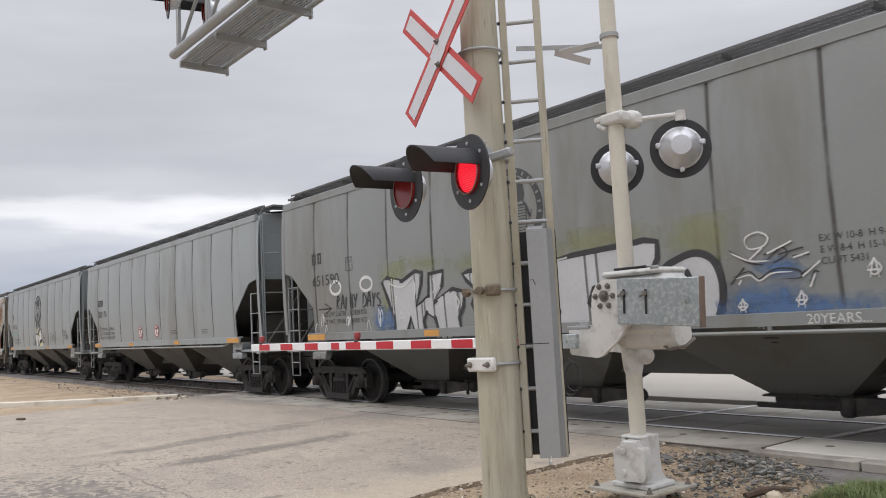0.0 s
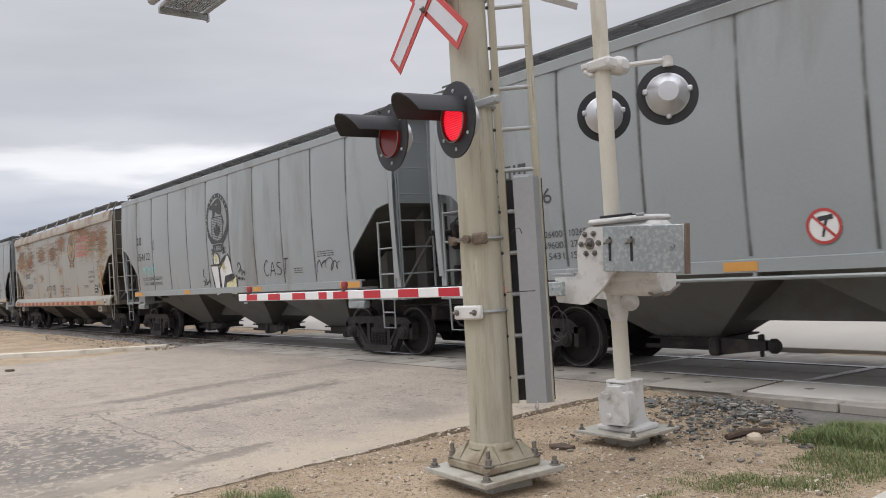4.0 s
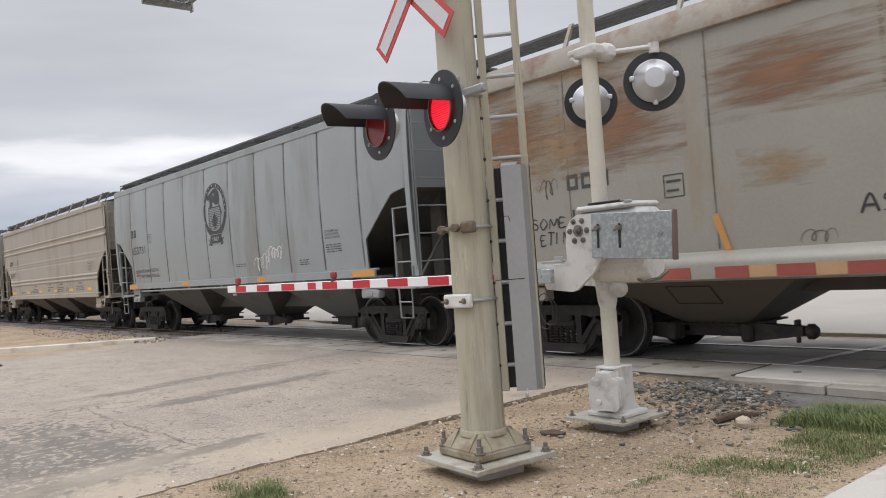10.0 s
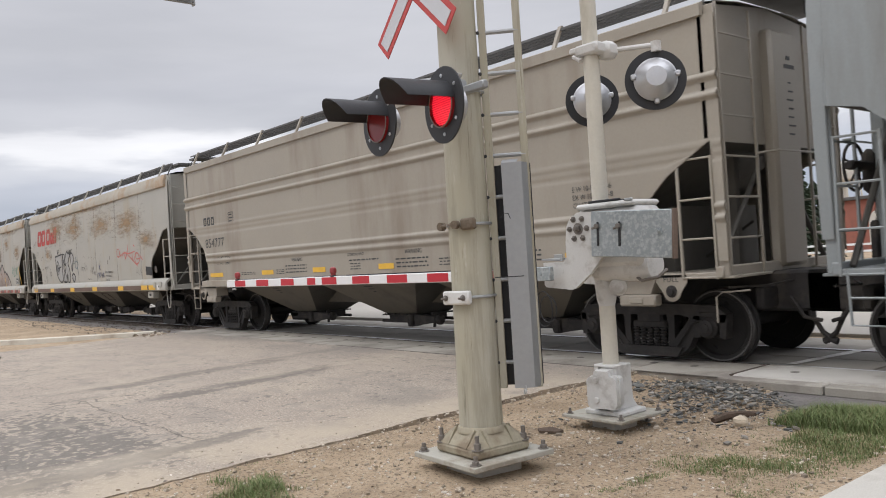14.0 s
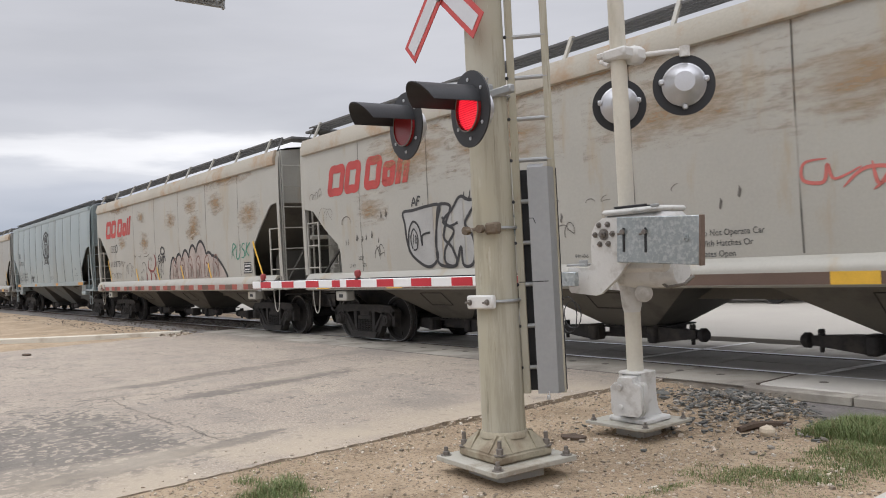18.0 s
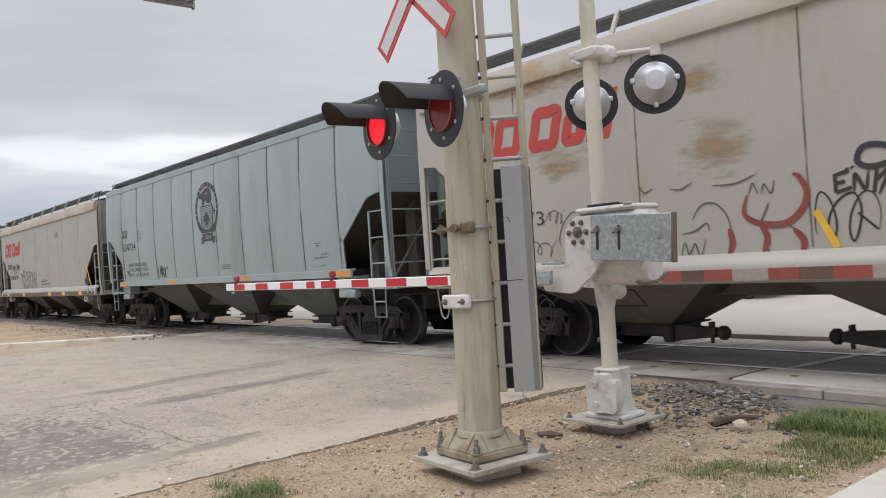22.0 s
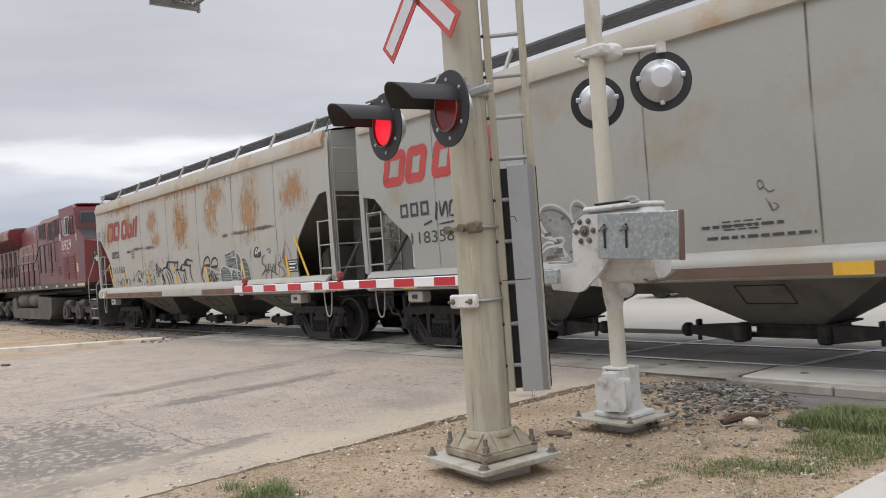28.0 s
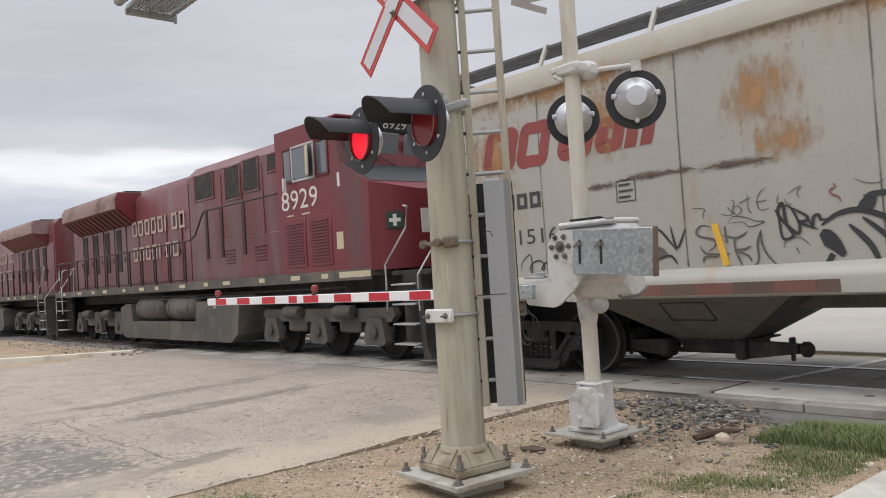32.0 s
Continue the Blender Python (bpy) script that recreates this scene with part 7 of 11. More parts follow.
M_WING = mat("dusty_brown_red_paint", (0.26, 0.175, 0.16), 0.75, var=0.14, scale=1.0, fine=30, bump=0.03, dirt=(0.10, 0.055, 0.05), dirt_amt=0.4, dirt_scale=1.0)
locomotive(-193.5, False, "8929", "dark red diesel locomotive with wide nose and dusty underframe")
locomotive(-215.7, True, "9365", "second dark red diesel locomotive coupled back to back")

# ---- markings, signs, rust and graffiti on the cars ----
M_SILVER = mat("silver_spray_paint", (0.50, 0.51, 0.52), 0.45, 0.2, var=0.12, scale=1.5, fine=30, bump=0.02)
M_INK = mat("black_spray_paint", (0.035, 0.035, 0.038), 0.6, var=0.3, scale=2, bump=0)
M_FADEINK = mat("faded_dark_spray_paint", (0.12, 0.11, 0.10), 0.65, var=0.3, scale=2, bump=0)
M_BLUE = mat("blue_spray_paint", (0.10, 0.19, 0.36), 0.55, var=0.15, scale=2, bump=0)
M_TEAL = mat("teal_spray_paint", (0.20, 0.50, 0.47), 0.55, var=0.15, scale=2, bump=0)
M_DKTEAL = mat("dark_teal_spray_paint", (0.075, 0.105, 0.105), 0.5, var=0.4, scale=5, bump=0)
M_GREENTAG = mat("green_spray_paint", (0.06, 0.23, 0.16), 0.55, var=0.15, scale=2, bump=0)
M_BROWNTAG = mat("brown_spray_paint", (0.20, 0.10, 0.08), 0.55, var=0.2, scale=2, bump=0)
M_PINKFILL = mat("dull_pink_grey_spray_fill", (0.36, 0.31, 0.28), 0.6, var=0.25, scale=3, fine=25, bump=0)
M_GREYFILL = mat("pale_grey_spray_fill", (0.36, 0.36, 0.35), 0.6, var=0.2, scale=2, bump=0)
M_YSTRIP = mat("yellow_reflective_tape", (0.72, 0.43, 0.05), 0.5, var=0.12, scale=4, bump=0)
M_OSTRIP = mat("dull_orange_tape", (0.50, 0.25, 0.08), 0.55, var=0.15, scale=3, bump=0)
M_PALEORANGE = mat("sun_bleached_orange_paint", (0.46, 0.285, 0.15), 0.6, var=0.2, scale=3, bump=0)
M_RSTRIP = mat("dull_red_tape", (0.30, 0.075, 0.055), 0.55, var=0.2, scale=3, bump=0)
M_BROWNBAND = mat("brown_sill_paint", (0.13, 0.085, 0.065), 0.6, var=0.2, scale=2, bump=0.02)
M_OLDRED = mat("dirty_dark_red_sill_paint", (0.19, 0.085, 0.068), 0.6, var=0.25, scale=3, bump=0.02)
M_GOLD = mat("gold_emblem_paint", (0.42, 0.31, 0.19), 0.6, var=0.12, bump=0)
M_DULLRED = mat("sun_bleached_red_lettering", (0.50, 0.14, 0.12), 0.6, var=0.2, scale=3, fine=40, bump=0)
M_WHITESPRAY = mat("white_spray_paint", (0.62, 0.62, 0.61), 0.6, var=0.1, bump=0)
M_STENCIL = mat("faded_dark_stencil_paint", (0.055, 0.058, 0.06), 0.7, var=0.25, scale=5, bump=0)


def bloom(name, rgb, rgb2, stretch=(1, 1, 1), scale=3.0, edge=0.35, dense=0.9):
    """A patch that thins out towards its rim: rust bloom or overspray."""
    m = bpy.data.materials.new(name)
    m.use_nodes = True
    nt = m.node_tree
    N, L = nt.nodes.new, nt.links.new
    b = nt.nodes["Principled BSDF"]
    b.inputs["Roughness"].default_value = 0.8
    tc, gm, gr = N("ShaderNodeTexCoord"), N("ShaderNodeMapping"), N("ShaderNodeTexGradient")
    gr.gradient_type = "SPHERICAL"
    gm.inputs["Location"].default_value, gm.inputs["Scale"].default_value = (-1, 0, -1), (2, 0, 2)
    L(tc.outputs["Generated"], gm.inputs[0]), L(gm.outputs[0], gr.inputs[0])
    sm, nz = N("ShaderNodeMapping"), N("ShaderNodeTexNoise")
    sm.inputs["Scale"].default_value = stretch
    nz.inputs["Scale"].default_value, nz.inputs["Detail"].default_value, nz.inputs["Roughness"].default_value = scale, 7, 0.68
    L(tc.outputs["Object"], sm.inputs[0]), L(sm.outputs[0], nz.inputs[0])
    add = N("ShaderNodeMath")
    add.operation = "MULTIPLY_ADD"
    add.inputs[1].default_value = 2.6
    L(nz.outputs["Fac"], add.inputs[0])
    off = N("ShaderNodeMath")
    off.operation = "SUBTRACT"
    off.inputs[1].default_value = 1.25
    L(gr.outputs["Fac"], off.inputs[0]), L(off.outputs[0], add.inputs[2])
    mr = N("ShaderNodeMapRange")
    mr.interpolation_type = "SMOOTHSTEP"
    mr.inputs["From Min"].default_value, mr.inputs["From Max"].default_value = edge - 0.40, edge + 0.85
    mr.inputs["To Max"].default_value = dense
    L(add.outputs[0], mr.inputs["Value"]), L(mr.outputs[0], b.inputs["Alpha"])
    mx = N("ShaderNodeMix")
    mx.data_type = "RGBA"
    mx.inputs["A"].default_value, mx.inputs["B"].default_value = (*rgb, 1), (*rgb2, 1)
    n2 = N("ShaderNodeTexNoise")
    n2.inputs["Scale"].default_value, n2.inputs["Detail"].default_value = 7, 5
    L(sm.outputs[0], n2.inputs[0]), L(n2.outputs["Fac"], mx.inputs["Factor"]), L(mx.outputs["Result"], b.inputs["Base Color"])
    return m


M_MAROON = mat("faded_maroon_lettering", (0.24, 0.055, 0.05), 0.6, var=0.2, scale=3, bump=0)
M_RUST1 = bloom("rust_bloom", (0.44, 0.315, 0.18), (0.30, 0.185, 0.10), stretch=(0.6, 1, 2.4), scale=3.2, edge=0.36, dense=0.66)
M_TEALINK = mat("faded_teal_spray", (0.10, 0.16, 0.19), 0.7, var=0.2, scale=5, bump=0)
M_NAVYINK = mat("navy_spray", (0.035, 0.05, 0.14), 0.7, var=0.2, scale=5, bump=0)
M_RUSTBRUSH = bloom("brushed_rust", (0.30, 0.165, 0.095), (0.185, 0.095, 0.055), (0.35, 1, 4.2), 2.6, 0.24, 0.85)
M_RUST2 = bloom("orange_rust_bloom", (0.52, 0.30, 0.13), (0.33, 0.17, 0.075), stretch=(2.2, 1, 0.9), scale=3.6, edge=0.32, dense=0.78)
M_LIME = bloom("lime_overspray", (0.38, 0.40, 0.13), (0.32, 0.33, 0.15), scale=1.6, edge=0.2, dense=0.36)
M_BLUEMIST = bloom("blue_overspray", (0.09, 0.17, 0.36), (0.13, 0.22, 0.38), scale=3.0, edge=0.2, dense=0.75)
M_PALEYELLOW = mat("pale_yellow_spray_paint", (0.60, 0.57, 0.34), 0.6, var=0.15, scale=4, bump=0)
M_GREYPALE = mat("pale_grey_spray_paint", (0.48, 0.48, 0.46), 0.6, var=0.15, bump=0)
M_SMOKEFILL = mat("smoke_grey_spray_fill", (0.24, 0.24, 0.23), 0.6, var=0.3, scale=5, fine=25, bump=0)
M_YELLOWMIST = bloom("yellow_overspray", (0.58, 0.52, 0.14), (0.60, 0.55, 0.25), scale=4.0, edge=0.35, dense=0.6)
M_SMUDGE = bloom("dark_smudge", (0.09, 0.075, 0.065), (0.13, 0.10, 0.08), scale=5.0, edge=0.3, dense=0.8)
STYLES = {"A": STYLE_A, "B": STYLE_B, "C": STYLE_C}


def skin(n, x, z, layer=1):
    """Distance of the outer face of car n from its centre line, towards the road."""
    st = STYLES[CARS[n][0]]
    hl = BUILT[n][1]
    w = 2 * (hl - 0.02) / st["panels"]
    u = ((x + hl - 0.02) % w)
    u = min(u, w - u) / 0.16
    return -(1.52 + bow(max(st["z0"], min(st["z1"], z)), st["z0"], st["z1"], st["belly"]) + st["pillow"] * min(1.0, u) ** 0.6 + 0.003 + 0.003 * layer)


DRAWN = {0: (1.0, -0.07), 3: (1.0, -0.08), 4: (1.0, -0.03), 5: (1.0, -0.02), 6: (1.0, 0.08), 7: (1.0, 0.10), 10: (1.034, 0.03)}    # stretch and shift of each car's drawings


def mark(n, shape, material, name, label="", layer=1):
    """Lay a flat drawing (x, z) on the side of car n."""
    sx, dx = DRAWN.get(n, (1.0, 0.0))
    if isinstance(shape, bpy.types.Mesh):
        me = shape
        for v in me.vertices:
            v.co.x = v.co.x * sx + dx
            v.co.y = skin(n, v.co.x, v.co.z, layer)
    else:
        me = bpy.data.meshes.new(name)
        me.from_pydata([(p[0] * sx + dx, skin(n, p[0] * sx + dx, p[2], layer), p[2]) for p in shape.v], [], shape.f)
        me.materials.append(material)
        if len(shape.f) > 12:
            bm = bmesh.new()
            bm.from_mesh(me)
            bmesh.ops.remove_doubles(bm, verts=bm.verts, dist=0.0004)
            bm.to_mesh(me)
            bm.free()
    return part(name, me, material, BUILT[n][0], label)


def writing(n, body, x, z, cap, width=None, material=None, layer=1, name="stencil"):
    """Letters with cap height and, if given, overall width."""
    me = shaped_text(body, cap / 0.70, material or M_STENCIL)
    xs = [v.co.x for v in me.vertices]
    k = width / (max(xs) - min(xs)) if width else 0.92
    me.transform(Matrix.Diagonal((k, 1, 1, 1)))
    me.transform(Matrix.Translation((x - min(xs) * k, 0, z)))
    return mark(n, me, None, name, "", layer)


def spline(pts, closed=False, k=8):
    """A smooth line through points."""
    out, m = [], len(pts)
    P = lambda i: pts[i % m] if closed else pts[max(0, min(m - 1, i))]
    for i in range(m if closed else m - 1):
        a, b, c, d = P(i - 1), P(i), P(i + 1), P(i + 2)
        for j in range(k):
            t = j / k
            out.append(tuple(0.5 * (2 * b[q] + (c[q] - a[q]) * t + (2 * a[q] - 5 * b[q] + 4 * c[q] - d[q]) * t * t + (3 * b[q] - a[q] - 3 * c[q] + d[q]) * t ** 3) for q in (0, 1)))
    if not closed:
        out.append(tuple(pts[-1]))
    return out


def ribbon(sh, pts, w, closed=False, taper=False):
    """A stroke of even or tapering width along a line."""
    m, rows = len(pts), []
    for i in range(m + (1 if closed else 0)):
        a, b = (pts[(i - 1) % m], pts[(i + 1) % m]) if closed else (pts[max(0, i - 1)], pts[min(m - 1, i + 1)])
        dx, dz = b[0] - a[0], b[1] - a[1]
        k = math.hypot(dx, dz) or 1.0
        ww = w / 2 * (1 - 0.75 * abs(2 * i / max(1, m - 1) - 1) ** 3 if taper else 1)
        x, z = pts[i % m]
        rows.append([(x - dz / k * ww, 0, z + dx / k * ww), (x + dz / k * ww, 0, z - dx / k * ww)])
    return sh.grid(rows)


def fill(sh, poly, step=0.05):
    """Fill a closed outline in narrow upright columns."""
    xs = [p[0] for p in poly]
    a, b = min(xs), max(xs)
    m = max(2, int((b - a) / step))

    def cuts(x):
        zz = []
        for (x0, z0), (x1, z1) in zip(poly, poly[1:] + poly[:1]):
            if (x0 <= x) != (x1 <= x):
                zz.append(z0 + (z1 - z0) * (x - x0) / (x1 - x0))
        return sorted(zz)
    prev = None
    for i in range(m + 1):
        x = a + (b - a) * min(0.9999, max(0.0001, i / m))
        c = cuts(x)
        if prev and len(prev[1]) == len(c):
            for j in range(0, len(c) - 1, 2):
                rows = []
                for t in range(5):
                    rows.append([(prev[0], 0, prev[1][j] + (prev[1][j + 1] - prev[1][j]) * t / 4), (x, 0, c[j] + (c[j + 1] - c[j]) * t / 4)])
                sh.grid(rows)
        prev = (x, c)
    return sh


def patch(n, cx, cz, w, h, material, name="rust_patch", label="", layer=1):
    rows = [[(cx + w * (i / 14 - 0.5), 0, cz + h * (j / 10 - 0.5)) for i in range(15)] for j in range(11)]
    return mark(n, Shape().grid(rows), material, name, label, layer)


STROKES = {
    "A": [[(0, 0), (0.35, 1), (0.7, 0)], [(0.12, 0.4), (0.6, 0.4)]], "S": [[(0.65, 0.9), (0.2, 0.95), (0.05, 0.7), (0.6, 0.4), (0.5, 0.05), (0, 0.1)]],
    "T": [[(0, 1), (0.75, 1)], [(0.37, 1), (0.33, 0)]], "I": [[(0.1, 0), (0.12, 1)]], "C": [[(0.65, 0.85), (0.3, 1), (0, 0.5), (0.3, 0), (0.65, 0.15)]],
    "E": [[(0.6, 0.9), (0.1, 0.95), (0.05, 0.5), (0.5, 0.5)], [(0.05, 0.5), (0.1, 0), (0.65, 0.08)]], "R": [[(0, 0), (0.05, 1), (0.55, 0.85), (0.1, 0.5), (0.65, 0)]],
    "N": [[(0, 0), (0.05, 1), (0.55, 0), (0.6, 1)]], "Y": [[(0, 1), (0.3, 0.5), (0.6, 1)], [(0.3, 0.5), (0.25, 0)]], "D": [[(0, 0), (0.05, 1), (0.6, 0.7), (0.55, 0.2), (0, 0)]],
    "O": [[(0.3, 1), (0, 0.5), (0.3, 0), (0.65, 0.5), (0.3, 1)]], "M": [[(0, 0), (0.1, 1), (0.4, 0.3), (0.7, 1), (0.8, 0)]], "X": [[(0, 0), (0.7, 1)], [(0.05, 1), (0.7, 0)]],
    "U": [[(0, 1), (0.05, 0.1), (0.5, 0.05), (0.6, 1)]], "H": [[(0, 0), (0.05, 1)], [(0.55, 1), (0.6, 0)], [(0, 0.5), (0.6, 0.5)]], "W": [[(0, 1), (0.2, 0), (0.4, 0.7), (0.6, 0), (0.8, 1)]], "L": [[(0, 1), (0.05, 0), (0.6, 0.05)]], "!": [[(0.1, 1), (0.08, 0.3)], [(0.08, 0.08), (0.1, 0.0)]],
    "F": [[(0.6, 0.95), (0.08, 1), (0, 0)], [(0.05, 0.55), (0.45, 0.55)]],
    "K": [[(0, 0), (0.05, 1)], [(0.6, 1), (0.05, 0.45), (0.65, 0)]], ".": [[(0.1, 0), (0.14, 0.05)]], " ": []}


def spray_word(n, body, x0, x1, z0, z1, w, material, seed=1, slant=0.1, layer=1, name="graffiti_tag", label=""):
    """A word in loose spray strokes."""
    r = random.Random(seed)
    sh = Shape()
    adv = (x1 - x0) / len(body)
    for k, ch in enumerate(body):
        dz, sc = r.uniform(-0.08, 0.08), r.uniform(0.9, 1.1)
        for line in STROKES[ch]:
            pts = [(x0 + k * adv + (px * 1.15 + r.uniform(-0.04, 0.04)) * adv + slant * pz * (z1 - z0), z0 + (pz * sc + dz + r.uniform(-0.03, 0.03)) * (z1 - z0)) for px, pz in line]
            ribbon(sh, spline(pts, k=6), w, taper=len(line) > 3)
    return mark(n, sh, material, name, label, layer)


def scribble(n, x0, x1, z0, z1, w, material, seed=1, loops=6, gaps=0.15, layer=1, name="graffiti_tag", label=""):
    """Looping unreadable handwriting."""
    r = random.Random(seed)
    sh, pts = Shape(), []
    step, zc, hh = (x1 - x0) / loops, (z0 + z1) / 2, (z1 - z0) / 2
    for k in range(loops):
        amp, lean, wide = r.uniform(0.45, 1.0), r.uniform(-0.1, 0.35), r.uniform(0.35, 0.75)
        lift = r.uniform(-0.25, 0.25) * hh
        turns = 1.0 if r.random() < 0.7 else 0.55
        for i in range(7):
            a = 2 * math.pi * turns * i / 7 + math.pi
            x = x0 + step * (k + 0.9 * i / 7) + wide * step * math.sin(a) * 0.8
            z = zc + lift + hh * amp * math.cos(a) * (0.9 + 0.2 * r.random())
            pts.append((x + lean * (z - zc), z))
        if r.random() < gaps or k == loops - 1:
            ribbon(sh, spline(pts, k=4), w * r.uniform(0.75, 1.1), taper=True)
            if r.random() < 0.5:
                q = x0 + step * (k + 0.5)
                ribbon(sh, [(q - 0.4 * step, zc + r.uniform(-0.6, 0.9) * hh), (q + 0.5 * step, zc + r.uniform(-0.6, 0.9) * hh)], w * 0.8)
            pts = []
    return mark(n, sh, material, name, label, layer)


def ring(sh, cx, cz, r, w, a0=0.0, a1=360.0, sx=1.0):
    m = max(6, int(abs(a1 - a0) / 8))
    pts = [(cx + sx * r * math.cos(radians(a0 + (a1 - a0) * i / m)), cz + r * math.sin(radians(a0 + (a1 - a0) * i / m))) for i in range(m + 1)]
    return ribbon(sh, pts, w)


def strokes(n, material, w, lines, layer=2, name="graffiti_tag", label=""):
    """Loose spray strokes through points."""
    for pts in lines:
        mark(n, ribbon(Shape(), spline(pts, k=6) if len(pts) > 2 else pts, w, taper=len(pts) > 2), material, name, label, layer)


def filled(n, pts, material, layer=1, line=None, w=0.05, label="", smooth=True):
    """A filled sprayed form, with an outline where line is given."""
    poly = spline(pts, True, 5) if smooth else list(pts)
    if material:
        mark(n, fill(Shape(), poly, 0.04), material, "graffiti_fill", label, layer)
    if line:
        mark(n, ribbon(Shape(), poly, w, True), line, "graffiti_outline", "", layer + 1)


def emblem(n, cx, cz, r, dark, pale):
    """Round heraldic emblem: dark band with pale bars, crest animal, striped shield with leaf, date ribbon."""
    at = lambda pts: [(cx + a * r, cz + b * r) for a, b in pts]
    m, rows = 64, []
    for i in range(m + 1):
        a = 2 * math.pi * i / m
        w = 0.165 + 0.09 * max(0.0, -math.sin(a)) ** 2
        rows.append([(cx + r * math.cos(a), 0, cz + r * math.sin(a)), (cx + r * (1 - w) * math.cos(a), 0, cz + r * (1 - w) * math.sin(a))])
    e = mark(n, Shape().grid(rows), dark, "emblem", "round heraldic emblem with crest, shield and date ribbon", 1)
    # bars that stand for the lettering round the band
    for a in [205 - 15.3 * i for i in range(8)] + [75 - 13.4 * i for i in range(7)]:
        c, d = math.cos(radians(a)), math.sin(radians(a))
        mark(n, ribbon(Shape(), [(cx + r * 0.875 * c, cz + r * 0.875 * d), (cx + r * 0.96 * c, cz + r * 0.96 * d)], r * 0.05), pale, "emblem_bar", "", 2)
    shield = at(((-0.5, 0.12), (0.5, 0.12), (0.5, -0.45), (0.42, -0.65), (0.25, -0.82), (0.0, -0.93), (-0.25, -0.82), (-0.42, -0.65), (-0.5, -0.45)))
    mark(n, ribbon(Shape(), shield, r * 0.045, True), dark, "shield", "", 1)
    for i in range(15):
        z = 0.06 - 0.062 * i
        h = 0.49 if z > -0.45 else 0.49 - 0.49 * ((-0.45 - z) / 0.48) ** 1.6
        mark(n, ribbon(Shape(), at(((-h, z), (0, z), (h, z))), r * 0.017), dark, "shield_stripe", "", 1)
    leaf = [(0, 0.0), (0.07, -0.13), (0.14, -0.10), (0.11, -0.27), (0.20, -0.20), (0.27, -0.22), (0.24, -0.30), (0.29, -0.34), (0.14, -0.47), (0.17, -0.53), (0.02, -0.51)]
    leaf = leaf + [(0.02, -0.64), (-0.02, -0.64)] + [(-a, b) for a, b in leaf[:0:-1]]
    mark(n, fill(Shape(), at([(a, b - 0.05) for a, b in leaf]), 0.012), dark, "leaf", "", 2)
    # crest animal on the shield, with its flat tail
    body = spline(at(((-0.62, 0.50), (-0.52, 0.60), (-0.40, 0.62), (-0.15, 0.72), (0.12, 0.80), (0.34, 0.72), (0.44, 0.50), (0.44, 0.28), (0.30, 0.20), (0.10, 0.22), (-0.08, 0.32), (-0.2, 0.16), (-0.42, 0.13), (-0.36, 0.28), (-0.44, 0.42), (-0.58, 0.42))), True, 5)
    mark(n, fill(Shape(), body, 0.015), dark, "crest", "", 2)
    tail = Shape()
    for i in range(5):
        ribbon(tail, at(((0.36 + 0.035 * i, 0.26 - 0.03 * i), (0.50 + 0.035 * i, -0.02 - 0.06 * i + 0.09), (0.60 + 0.02 * i, -0.22 + 0.05 * i))), r * 0.018)
    mark(n, tail, dark, "crest_tail", "", 2)
    for i in range(4):
        mark(n, ribbon(Shape(), at(((-0.08 + 0.05 * i, 0.52 + 0.02 * (i % 2)), (-0.04 + 0.05 * i, 0.62))), r * 0.018), pale, "crest_line", "", 3)
    # date ribbon with swallow tails
    z = -1.03
    for s in (-1, 1):
        mark(n, fill(Shape(), at(((s * 0.36, z - 0.24), (s * 0.68, z - 0.20), (s * 0.58, z - 0.10), (s * 0.70, z + 0.02), (s * 0.36, z + 0.0))), 0.03), dark, "ribbon_tail", "", 1)
    plate = at(((-0.46, z - 0.16), (0.46, z - 0.16), (0.46, z + 0.16), (-0.46, z + 0.16)))
    mark(n, fill(Shape(), plate, 0.05), dark, "date_plate", "", 2)
    mark(n, ribbon(Shape(), plate, r * 0.02, True), pale, "emblem_line", "", 3)
    writing(n, "1881", cx - 0.27 * r, cz + r * (z - 0.08), 0.16 * r, 0.54 * r, pale, 3, "emblem_date")
    return e


def blocks(n, x, z, widths, h, gap, material, slant=0.0, stroke=None, tall=None, label="plain painted name block", layer=1):
    for k, w in enumerate(widths):
        mark(n, glyph_blocks(x, z, (w,), h, gap, slant, stroke, (tall[k],) if tall else None), material, "name_block", label, layer)
        x += w + gap


def frame_box(n, x, z, w, h, material=None, lines=3, layer=1, name="stencil_box"):
    """A thin outlined box with bars of fine print in it."""
    sh = Shape()
    ribbon(sh, [(x, z), (x + w, z)], 0.014), ribbon(sh, [(x, z + h), (x + w, z + h)], 0.014)
    ribbon(sh, [(x, z), (x, z + h)], 0.014), ribbon(sh, [(x + w, z), (x + w, z + h)], 0.014)
    for i in range(lines):
        zz = z + h * (i + 0.7) / (lines + 0.4)
        ribbon(sh, [(x + 0.12 * w, zz), (x + (0.88 if i % 2 else 0.75) * w, zz)], min(0.03, h / lines * 0.4))
    return mark(n, sh, material or M_STENCIL, name, "", layer)


def fine_print(n, x, z, w, rows, pitch=0.045, material=None, seed=3):
    """Small print too fine to read: broken bars."""
    r = random.Random(seed)
    sh = Shape()
    for i in range(rows):
        u = x + r.uniform(0, 0.06)
        while u < x + w:
            l = r.uniform(0.05, 0.16)
            ribbon(sh, [(u, z - i * pitch), (min(u + l, x + w), z - i * pitch)], pitch * 0.36)
            u += l + 0.035
    return mark(n, sh, material or M_STENCIL, "small_print", "", 1)


